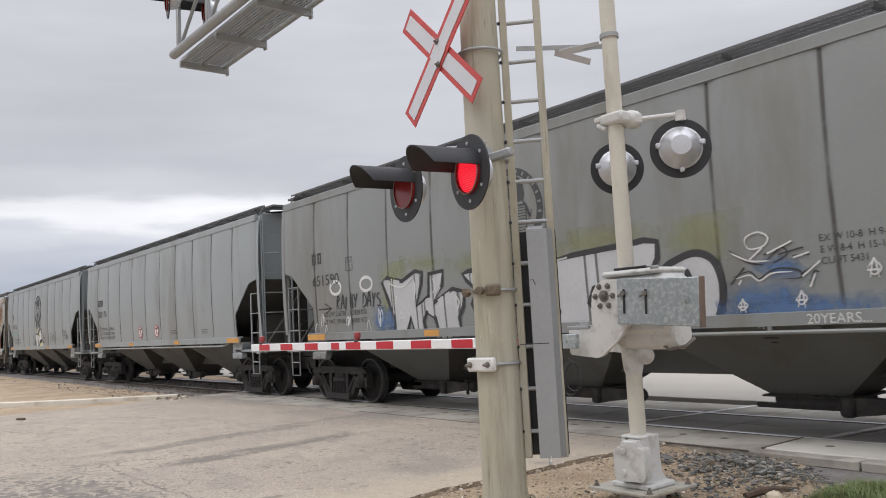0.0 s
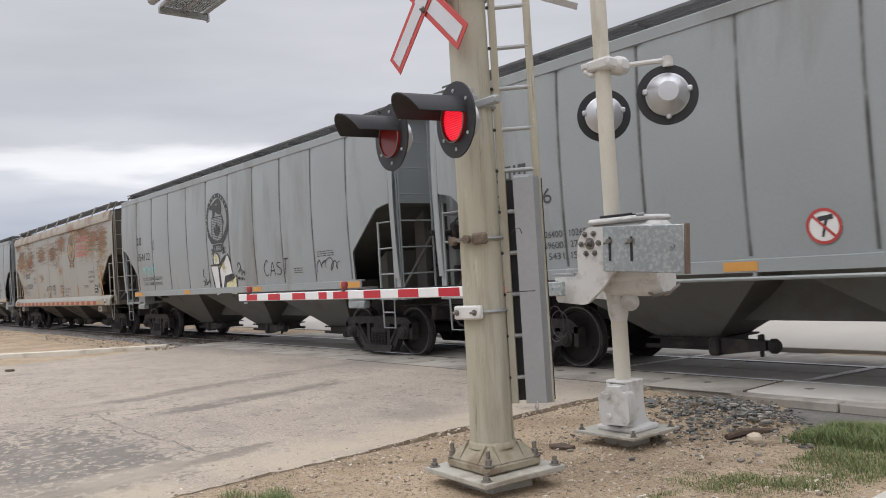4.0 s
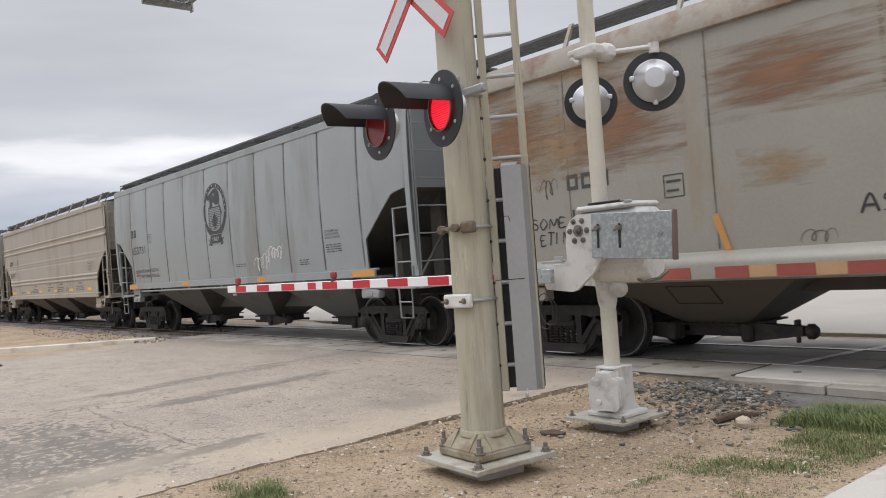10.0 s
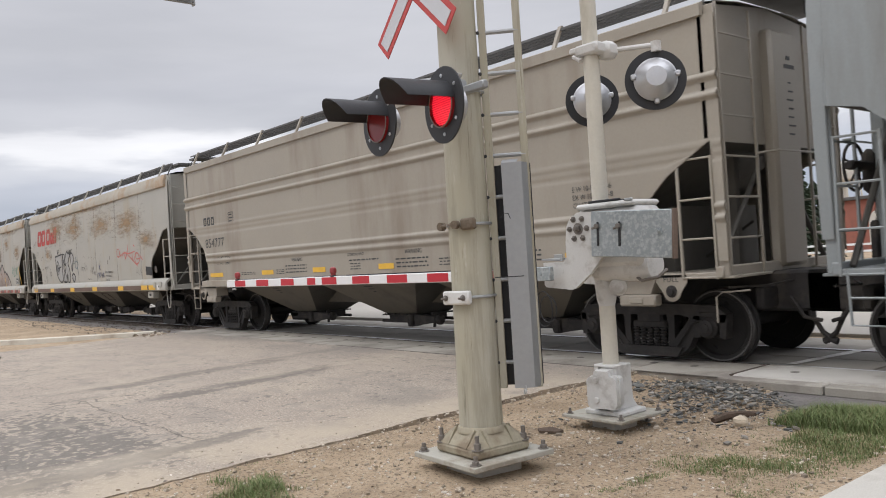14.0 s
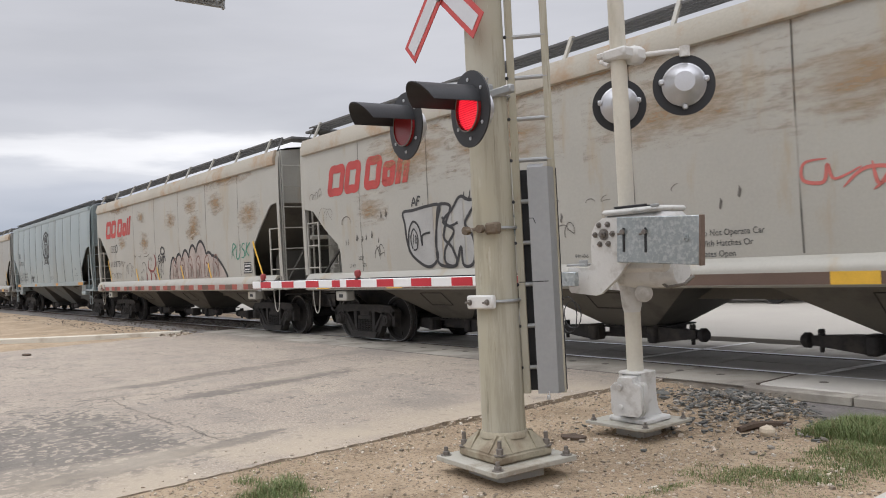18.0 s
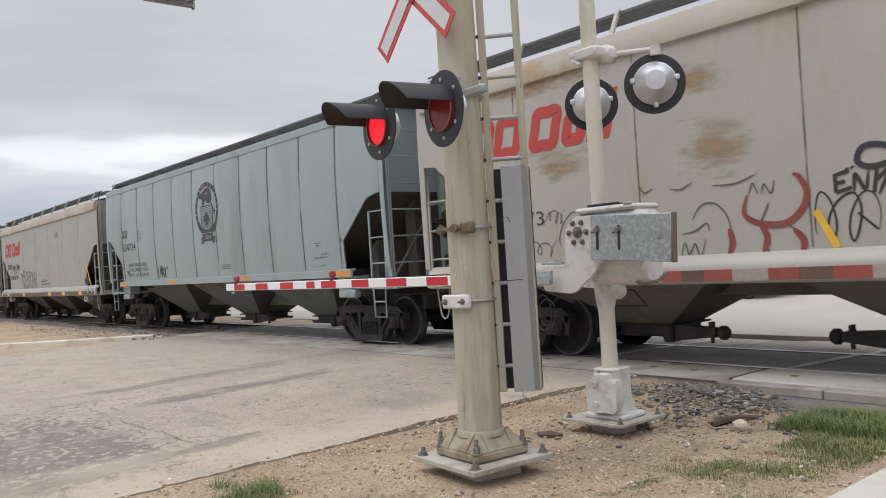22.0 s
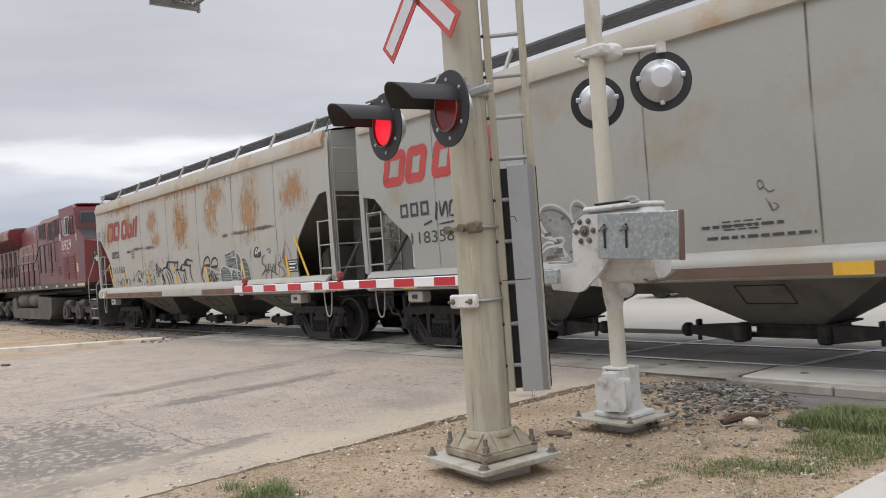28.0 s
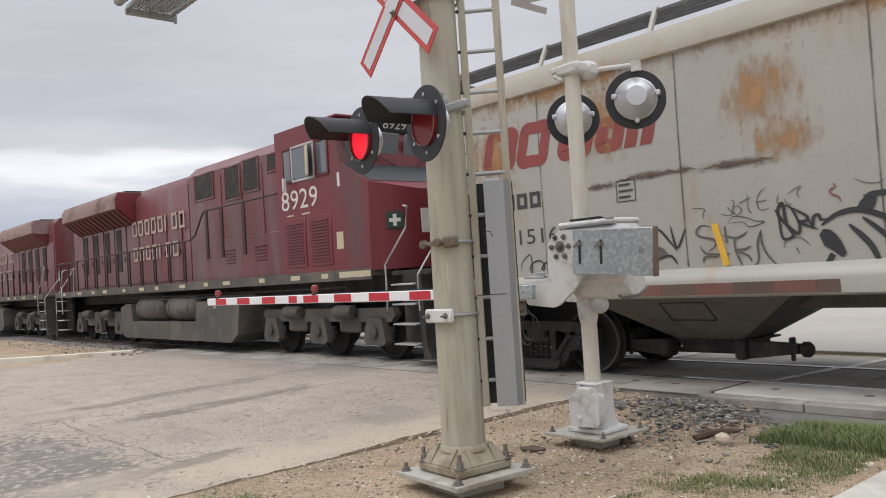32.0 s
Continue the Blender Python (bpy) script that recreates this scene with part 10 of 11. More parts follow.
strokes(9, M_FADEINK, 0.015, [[(0.38, 2.15), (0.42, 2.18), (0.46, 2.12), (0.41, 2.08), (0.38, 2.15)], [(0.46, 2.1), (0.52, 2.04), (0.59, 2.06)], [(0.47, 1.98), (0.54, 1.83), (0.51, 1.94)], [(0.55, 1.92), (0.61, 1.87), (0.54, 1.83)]], 2, "graffiti_tag")
sill_band(9, -7.2, 7.2, M_BROWNBAND)
for x in (-6.0, -2.9, 1.4, 3.4, 5.6):
    part("sill_stripe", Shape().box((x, -1.669, 1.175), (0.4, 0.006, 0.135), 0), M_YSTRIP, BUILT[9][0], "yellow reflective sill strip")
patch(9, 2.4, 3.45, 0.8, 0.35, M_RUST1)
def hatch_warning(n, x, z, cap=0.075, pitch=0.125, material=None):
    """Three stencilled lines of a safety notice."""
    for k, row in enumerate(("Do Not Operate Car", "With Hatches Or", "Gates Open")):
        writing(n, row, x, z - pitch * k, cap, None, material)


hatch_warning(3, 1.46, 1.72), hatch_warning(6, 1.95, 1.69), hatch_warning(10, 1.96, 1.69, 0.062, 0.115, M_FADEINK)
# last, rust-stained car
slanted_name(10, -6.42, 2.96, M_MAROON)
scribble(10, -7.4, -6.5, 2.75, 3.5, 0.022, M_FADEINK, 3, 5)
blocks(10, -6.02, 2.38, (0.19, 0.19, 0.19), 0.22, 0.05, M_STENCIL, stroke=0.055)
writing(10, "115160", -5.98, 1.88, 0.21, 1.1, name="car_number")
frame_box(10, -4.1, 2.3, 0.27, 0.26)
scribble(10, -5.75, -4.3, 1.46, 1.72, 0.026, M_INK, 5, 8, 0.05), strokes(10, M_FADEINK, 0.026, [[(-2.87, 1.88), (-2.99, 1.9), (-3.06, 1.84), (-3.02, 1.78), (-2.85, 1.73), (-2.84, 1.66), (-2.93, 1.6)], [(-3.03, 1.67), (-2.96, 1.58), (-2.8, 1.56), (-2.67, 1.56)], [(-2.71, 1.87), (-2.7, 1.68)], [(-2.74, 1.77), (-2.58, 1.73), (-2.45, 1.79)], [(-2.61, 1.75), (-2.6, 1.58), (-2.54, 1.42)], [(-2.42, 1.63), (-2.51, 1.6), (-2.61, 1.59), (-2.47, 1.53), (-2.43, 1.45)], [(-2.3, 1.8), (-2.35, 1.66), (-2.35, 1.48), (-2.4, 1.41)], [(-2.3, 1.8), (-2.3, 1.66), (-2.25, 1.52), (-2.16, 1.41)], [(-3.0, 1.47), (-2.97, 1.54), (-2.8, 1.53)]], 2, "graffiti_tag", "thin grey sprayed tag")
strokes(10, M_FADEINK, 0.012, [[(-2.76, 2.02), (-2.63, 1.99), (-2.58, 2.13), (-2.62, 2.16)], [(-2.66, 2.08), (-2.59, 2.0)], [(-2.58, 2.08), (-2.53, 2.08), (-2.5, 2.03), (-2.55, 1.98), (-2.59, 2.02)], [(-2.52, 2.11), (-2.39, 2.16)], [(-2.42, 2.2), (-2.42, 2.03), (-2.38, 1.99)], [(-2.21, 2.25), (-2.28, 2.2), (-2.32, 2.1), (-2.28, 2.01), (-2.17, 2.03)], [(-2.33, 2.1), (-2.21, 2.11)], [(-2.08, 2.16), (-2.1, 2.08), (-2.04, 2.01)], [(-2.02, 2.11), (-2.0, 2.05), (-1.95, 2.04)], [(-2.0, 2.14), (-1.85, 2.22), (-1.89, 2.14), (-1.85, 2.09)], [(-2.67, 1.91), (-2.59, 1.97), (-2.44, 1.94), (-2.36, 1.9), (-2.25, 1.88), (-2.42, 1.84), (-2.5, 1.9), (-2.67, 1.9)], [(-3.1, 2.11), (-2.94, 2.09), (-2.96, 2.02), (-2.95, 1.97)], [(-2.07, 1.58), (-2.03, 1.67), (-1.89, 1.68), (-1.79, 1.59)], [(-1.94, 1.58), (-1.91, 1.51)], [(-1.33, 2.23), (-1.22, 2.17), (-1.11, 2.16), (-1.05, 2.19)], [(-1.0, 2.24), (-0.92, 2.18)], [(-0.78, 2.18), (-0.83, 2.15), (-0.85, 2.11)]], 2, "graffiti_tag", "thin grey pencilled tag")
strokes(10, M_INK, 0.036, [[(-2.14, 2.0), (-2.1, 1.93), (-2.07, 1.69), (-1.96, 1.71), (-2.02, 1.84), (-2.05, 2.06), (-2.1, 1.94), (-1.92, 1.73), (-1.89, 1.83), (-1.97, 2.01), (-2.04, 2.03)], [(-1.97, 2.01), (-1.81, 1.9), (-1.82, 1.85), (-1.89, 1.84), (-1.7, 1.75)], [(-1.81, 1.91), (-1.76, 1.79), (-1.74, 1.88), (-1.69, 1.9), (-1.67, 1.85), (-1.61, 1.85)]], 3, "graffiti_tag", "black marker tag")
strokes(10, M_BROWNTAG, 0.022, [[(-1.53, 2.21), (-1.51, 2.17), (-1.56, 2.14), (-1.55, 2.1), (-1.48, 2.06), (-1.47, 2.01)]], 2, "graffiti_stroke", "brown sprayed squiggle")
strokes(10, M_INK, 0.06, [[(-1.67, 1.79), (-1.51, 1.89), (-1.29, 1.91), (-1.02, 1.78), (-0.87, 1.55), (-0.84, 1.38)], [(-1.41, 1.78), (-1.23, 1.57), (-1.15, 1.37)], [(-1.29, 1.91), (-1.23, 2.02), (-1.1, 2.06), (-0.49, 2.02), (-0.45, 2.04), (-0.5, 1.86), (-0.39, 1.67), (-0.13, 1.37)], [(-0.47, 1.83), (-0.09, 1.78), (0.04, 1.8), (0.02, 1.69), (0.14, 1.44)], [(-0.09, 1.68), (-0.05, 1.47), (0.03, 1.36)], [(-0.19, 1.94), (-0.02, 1.94), (0.36, 1.9), (0.43, 1.91), (0.38, 1.78), (0.44, 1.58), (0.57, 1.44)], [(0.13, 2.02), (0.24, 2.07), (0.62, 2.0)], [(-1.58, 1.49), (-1.68, 1.33)]], 2, "graffiti_outline", "black looping outline graffiti")
filled(10, [(-1.69, 1.74), (-1.56, 1.72), (-1.45, 1.52), (-1.49, 1.45), (-1.58, 1.53), (-1.68, 1.6)], M_INK, 3, None, 0.05, "", True)
filled(10, [(-1.33, 1.92), (-1.25, 2.03), (-1.12, 2.06), (-1.19, 1.9)], M_INK, 3, None, 0.05, "", True)
filled(10, [(-0.32, 1.82), (-0.23, 1.92), (-0.13, 1.94), (-0.17, 1.79)], M_INK, 3, None, 0.05, "", True)
filled(10, [(-0.02, 1.93), (0.07, 2.04), (0.23, 2.07), (0.19, 1.9)], M_INK, 3, None, 0.05, "", True)
strokes(10, M_INK, 0.03, [[(-4.07, 1.88), (-3.98, 1.71), (-4.1, 1.59), (-4.14, 1.76)], [(-3.84, 1.7), (-3.75, 1.85), (-3.66, 1.77), (-3.73, 1.57), (-3.84, 1.66)], [(-3.65, 1.85), (-3.54, 1.9), (-3.32, 1.63)], [(-3.63, 1.53), (-3.42, 1.58), (-3.33, 1.47)], [(-3.39, 1.94), (-3.32, 1.67), (-3.2, 1.89)]], 2, "graffiti_tag")
filled(10, [(-3.67, 1.63), (-3.56, 1.7), (-3.45, 1.61), (-3.58, 1.54)], M_FADEINK, 2, None, 0.05, "", True)
strokes(10, M_INK, 0.05, [[(1.27, 1.86), (1.33, 1.98), (1.5, 2.07), (1.64, 2.04), (1.69, 1.87)], [(1.72, 1.83), (1.8, 1.96), (1.97, 2.03), (2.11, 1.97), (2.13, 1.8)]], 2, "graffiti_outline", "black domed outlines")
filled(10, [(1.27, 1.88), (1.48, 1.89), (1.69, 1.88), (1.67, 1.79), (1.44, 1.84), (1.26, 1.83)], M_INK, 3, None, 0.05, "", False)
filled(10, [(1.71, 1.83), (1.92, 1.84), (2.13, 1.84), (2.12, 1.76), (1.92, 1.76), (1.72, 1.79)], M_INK, 3, None, 0.05, "", False)
strokes(10, M_INK, 0.04, [[(1.5, 1.69), (1.58, 1.75), (1.64, 1.65), (1.56, 1.49), (1.66, 1.47), (1.76, 1.7), (1.82, 1.6), (1.78, 1.45), (1.89, 1.46), (1.97, 1.59), (1.98, 1.42), (2.07, 1.52)], [(1.49, 1.53), (1.67, 1.61), (1.92, 1.42)], [(1.88, 1.66), (1.96, 1.53), (2.13, 1.49)]], 2, "graffiti_tag")
strokes(10, M_INK, 0.05, [[(1.07, 1.6), (1.18, 1.72), (1.25, 1.85)], [(1.16, 1.82), (1.11, 1.59), (1.26, 1.41), (1.38, 1.37)], [(-1.26, 2.05), (-0.71, 2.04), (-0.68, 1.94), (-0.72, 1.77), (-0.61, 1.62)], [(-1.28, 1.84), (-1.09, 1.65), (-0.95, 1.42)], [(-0.69, 1.8), (-0.51, 1.82)]], 2, "graffiti_outline")
# teal lettering with a pale halo: dome, leaning slab and rounded feet
for pts, soft in (([(2.26, 1.63), (2.31, 1.73), (2.45, 1.8), (2.6, 1.77), (2.77, 1.71), (2.86, 1.61), (2.88, 1.47), (2.86, 1.39), (2.36, 1.4), (2.27, 1.48)], True), ([(3.2, 2.06), (3.29, 2.08), (3.39, 2.01), (3.45, 1.91), (3.45, 1.64), (3.27, 1.65)], True), ([(2.9, 1.61), (3.01, 1.71), (3.12, 1.64), (3.2, 1.52), (3.19, 1.39), (2.92, 1.38)], True), ([(3.22, 1.64), (3.36, 1.62), (3.43, 1.5), (3.43, 1.39), (3.23, 1.39)], True), ([(3.42, 1.37), (3.43, 1.81), (3.47, 1.93), (3.56, 1.97), (3.69, 1.93), (3.79, 1.82), (3.86, 1.67), (3.9, 1.48), (3.91, 1.38)], False)):
    filled(10, pts, M_DKTEAL, 1, M_GREYPALE, 0.04, "dark teal graffiti with pale outline", soft)
filled(10, [(2.55, 2.08), (2.85, 2.13), (3.15, 2.18), (3.2, 1.93), (3.26, 1.68), (3.0, 1.7), (2.77, 1.73), (2.63, 1.79)], M_SMOKEFILL, 2, M_GREYPALE, 0.035, "grey-teal leaning graffiti slab", False)
strokes(10, M_GREYPALE, 0.012, [[(a, z), (a + 0.4 * (b - a), z + 0.012), (b, z - 0.006)] for a, b, z in ((2.34, 2.70, 1.70), (2.30, 2.76, 1.64), (2.33, 2.82, 1.58), (2.36, 2.84, 1.53), (2.34, 2.80, 1.48), (2.40, 2.84, 1.44), (2.96, 3.14, 1.58), (2.95, 3.16, 1.52), (3.26, 3.40, 1.56), (3.24, 3.40, 1.48), (3.24, 3.40, 1.90), (3.27, 3.42, 1.80), (3.48, 3.74, 1.84), (3.5, 3.80, 1.72), (3.5, 3.82, 1.62), (3.5, 3.84, 1.5))], 3, "graffiti_stroke", "pale sprayed hatching")
strokes(10, M_DKTEAL, 0.022, [[(a, z), (b, z + 0.04)] for a, b, z in ((2.62, 3.12, 2.05), (2.64, 3.15, 1.99), (2.66, 3.10, 1.92), (2.68, 3.18, 1.86), (2.70, 3.2, 1.80), (2.75, 3.05, 1.76))], 3, "graffiti_stroke")
strokes(10, M_INK, 0.014, [[(2.87, 2.12), (2.85, 1.97), (3.02, 1.93), (2.96, 1.73)], [(3.08, 1.98), (3.13, 1.93), (3.13, 1.78)], [(2.99, 1.72), (3.08, 1.74), (3.25, 1.71)], [(2.58, 2.06), (2.9, 2.11), (3.13, 2.15)]], 3, "graffiti_stroke")
strokes(10, M_INK, 0.02, [[(2.74, 1.77), (2.94, 1.76)], [(2.55, 1.43), (2.68, 1.45)], [(2.92, 1.9), (3.04, 1.93)], [(2.43, 1.63), (2.52, 1.64)], [(2.86, 1.78), (2.96, 1.78)], [(3.2, 1.6), (3.37, 1.61)], [(3.02, 1.93), (3.17, 1.94)], [(3.12, 1.49), (3.22, 1.5)], [(2.78, 1.91), (3.02, 1.91)]], 3, "graffiti_tag")
strokes(10, M_GREYPALE, 0.014, [[(2.97, 1.43), (3.1, 1.45)], [(3.05, 1.99), (3.15, 2.0)], [(2.95, 1.42), (3.16, 1.43)], [(2.95, 1.99), (3.11, 1.99)], [(3.12, 1.51), (3.3, 1.51)], [(2.86, 2.04), (2.99, 2.05)], [(2.67, 1.47), (2.91, 1.47)], [(3.0, 1.98), (3.24, 1.97)], [(3.01, 1.56), (3.1, 1.59)]], 3, "graffiti_tag")
strokes(10, M_FADEINK, 0.035, [[(4.65, 1.95), (4.54, 1.91), (4.5, 1.78), (4.63, 1.71), (4.58, 1.59), (4.44, 1.53)], [(4.7, 1.77), (4.66, 1.61), (4.75, 1.57), (4.79, 1.76), (4.81, 1.6)], [(4.89, 1.78), (4.91, 1.56), (5.04, 1.74), (5.05, 1.55)], [(4.76, 2.06), (4.89, 2.09), (4.93, 2.03), (4.85, 1.99)], [(5.18, 1.94), (5.09, 1.55), (5.18, 1.51)], [(5.33, 1.95), (5.38, 1.8), (5.22, 1.72), (5.42, 1.63), (5.51, 1.49), (5.29, 1.42)], [(4.41, 1.48), (4.62, 1.6), (4.88, 1.6), (5.23, 1.48)], [(4.65, 1.55), (4.66, 1.36)], [(4.89, 1.55), (4.89, 1.36)]], 2, "graffiti_tag", "faded grey sprayed tag")
filled(10, [(4.11, 1.95), (4.19, 2.13), (4.33, 2.17), (4.44, 2.1), (4.49, 1.95), (4.34, 1.92)], M_INK, 1, None, 0.05, "", True)
strokes(10, M_WHITESPRAY, 0.035, [[(4.2, 1.98), (4.29, 2.13), (4.34, 1.98)], [(4.23, 2.03), (4.33, 2.04)], [(4.35, 2.07), (4.47, 2.08)], [(4.41, 2.13), (4.41, 2.03)]], 3, "graffiti_tag")
filled(10, [(5.63, 2.19), (5.47, 1.87), (5.59, 1.62), (5.66, 1.74), (5.6, 2.01)], M_BROWNTAG, 1, None, 0.05, "brown sprayed wedge", False)
strokes(10, M_FADEINK, 0.018, [[(5.64, 2.22), (5.83, 1.89), (5.77, 1.83)], [(5.64, 2.22), (5.47, 1.87), (5.59, 1.61)], [(3.98, 2.15), (3.96, 1.83)]], 2, "graffiti_tag")
mark(10, fill(Shape(), [(5.64, 1.53), (6.1, 1.53), (6.1, 1.80), (5.64, 1.80)]), M_BLACK, "routing_board", "black and white routing board", 1)
frame_box(10, 5.68, 1.57, 0.38, 0.19, M_WHITE, 2, 2)
for x0, x1, z in ((-4.55, -4.15, 2.53), (-4.05, -3.0, 2.58), (-2.9, -2.1, 2.56), (2.5, 2.8, 2.54), (3.0, 4.0, 2.56), (4.1, 5.2, 2.58)):
    patch(10, (x0 + x1) / 2, z, x1 - x0 + 0.1, 0.12, M_SMUDGE, "scrape", "dark scraped line")
    mark(10, ribbon(Shape(), [(x0 + (x1 - x0) * i / 12, z + 0.015 * math.sin(i * 2.3 + x0)) for i in range(13)], 0.03, taper=True), M_BROWNBAND, "scrape", "", 2)
for cx, cz, w, h in ((-2.2, 3.3, 0.9, 0.8), (-0.05, 3.1, 1.0, 1.4), (-0.2, 2.95, 0.9, 1.1), (1.9, 3.15, 0.9, 1.1), (4.0, 3.05, 1.0, 1.6), (6.1, 3.25, 1.2, 0.9), (-2.0, 2.75, 0.8, 0.5), (-4.3, 3.3, 1.0, 0.9), (-6.2, 3.2, 1.0, 0.9), (2.2, 3.6, 1.2, 0.6), (0.0, 4.0, 6.0, 0.4), (-5.0, 3.95, 3.0, 0.35)):
    patch(10, cx, cz, w * 1.1, h * 1.1, M_RUST2)
for x0, x1 in ((-6.8, -1.5), (1.4, 6.8)):
    x = x0
    while x < x1 - 0.2:
        w = min(0.46, x1 - x)
        sill_band(10, x, x + w - 0.004, M_BROWNBAND if int(x * 2.17) % 2 else M_OLDRED)
        x += w
sill = Shape()
for line in ([(4.03, 1.19), (4.21, 1.19)], [(4.04, 1.155), (4.18, 1.15)], [(4.11, 1.2), (4.08, 1.12)], [(4.16, 1.2), (4.14, 1.12)], [(4.23, 1.19), (4.36, 1.19), (4.28, 1.16), (4.36, 1.12), (4.28, 1.11)], [(4.44, 1.2), (4.40, 1.16), (4.44, 1.12), (4.48, 1.16), (4.44, 1.2)], [(4.57, 1.2), (4.53, 1.16), (4.57, 1.12), (4.62, 1.16), (4.57, 1.2)], [(4.74, 1.2), (4.73, 1.11)], [(4.83, 1.12), (4.86, 1.2), (4.9, 1.12)], [(4.92, 1.12), (4.94, 1.2), (4.97, 1.15), (5.0, 1.2), (5.01, 1.12)], [(5.08, 1.19), (5.03, 1.15), (5.08, 1.11), (5.10, 1.15)], [(5.1, 1.19), (5.2, 1.19)], [(5.15, 1.19), (5.13, 1.11)]):
    ribbon(sill, [(x * 1.034 + 0.03, z) for x, z in line], 0.016)
sill.v = [(p[0], -1.673, p[2]) for p in sill.v]
part("sill_writing", sill, M_WHITESPRAY, BUILT[10][0], "pale hand-painted words")

# ---- loose stone, grass and litter on the verge ----
def island_mat(name, colours, rough=0.9, bump=0.0):
    """Each loose piece takes one of several colours."""
    m = bpy.data.materials.new(name)
    m.use_nodes = True
    nt = m.node_tree
    N, L = nt.nodes.new, nt.links.new
    b = nt.nodes["Principled BSDF"]
    b.inputs["Roughness"].default_value = rough
    g, r = N("ShaderNodeNewGeometry"), N("ShaderNodeValToRGB")
    e = r.color_ramp.elements
    e[0].color, e[1].color = (*colours[0], 1), (*colours[-1], 1)
    for k, c in enumerate(colours[1:-1]):
        e.new((k + 1) / (len(colours) - 1)).color = (*c, 1)
    tc, nz, hs, mr = N("ShaderNodeTexCoord"), N("ShaderNodeTexNoise"), N("ShaderNodeHueSaturation"), N("ShaderNodeMapRange")
    nz.inputs["Scale"].default_value = 25
    mr.inputs["To Min"].default_value, mr.inputs["To Max"].default_value = 0.75, 1.25
    L(tc.outputs["Object"], nz.inputs[0]), L(nz.outputs["Fac"], mr.inputs["Value"]), L(mr.outputs[0], hs.inputs["Value"])
    L(g.outputs["Random Per Island"], r.inputs[0]), L(r.outputs[0], hs.inputs["Color"]), L(hs.outputs[0], b.inputs["Base Color"])
    return m


M_PEBBLE = island_mat("mixed_pebbles", [(0.17, 0.14, 0.11), (0.30, 0.245, 0.185), (0.40, 0.33, 0.25), (0.52, 0.45, 0.36), (0.66, 0.61, 0.54)])
M_CHIP = island_mat("slate_grey_chips", [(0.07, 0.07, 0.065), (0.12, 0.122, 0.115), (0.16, 0.163, 0.153), (0.20, 0.195, 0.18), (0.22, 0.19, 0.15), (0.36, 0.34, 0.31)], 0.8)
M_BALST = island_mat("brown_grey_ballast", [(0.07, 0.06, 0.052), (0.13, 0.112, 0.095), (0.20, 0.17, 0.14), (0.30, 0.26, 0.22)])
M_GRASS = island_mat("spring_grass", [(0.095, 0.145, 0.042), (0.13, 0.18, 0.055), (0.165, 0.205, 0.072), (0.115, 0.155, 0.05), (0.20, 0.22, 0.095)], 0.65)
M_STRAW = island_mat("dry_grass", [(0.22, 0.17, 0.09), (0.30, 0.25, 0.14)], 0.8)


def stone(sh, r, x, y, z, s, flat=0.7):
    """An angular stone: a box with every corner pushed about."""
    a = r.uniform(0, math.pi)
    ca, sa = math.cos(a), math.sin(a)
    tx, ty = r.uniform(-0.25, 0.25), r.uniform(-0.25, 0.25)
    sx, sy, sz = s * r.uniform(0.7, 1.3), s * r.uniform(0.5, 0.9), s * flat * r.uniform(0.5, 1.0)
    vs = []
    for i in (-1, 1):
        for j in (-1, 1):
            for k in (-1, 1):
                u, v, w = (i * sx * r.uniform(0.25, 0.55), j * sy * r.uniform(0.25, 0.55), k * sz * r.uniform(0.3, 0.55))
                vs.append((x + u * ca - v * sa, y + u * sa + v * ca, z + w + tx * u + ty * v))
    sh.add(vs, [(0, 1, 3, 2), (4, 6, 7, 5), (0, 4, 5, 1), (2, 3, 7, 6), (0, 2, 6, 4), (1, 5, 7, 3)])


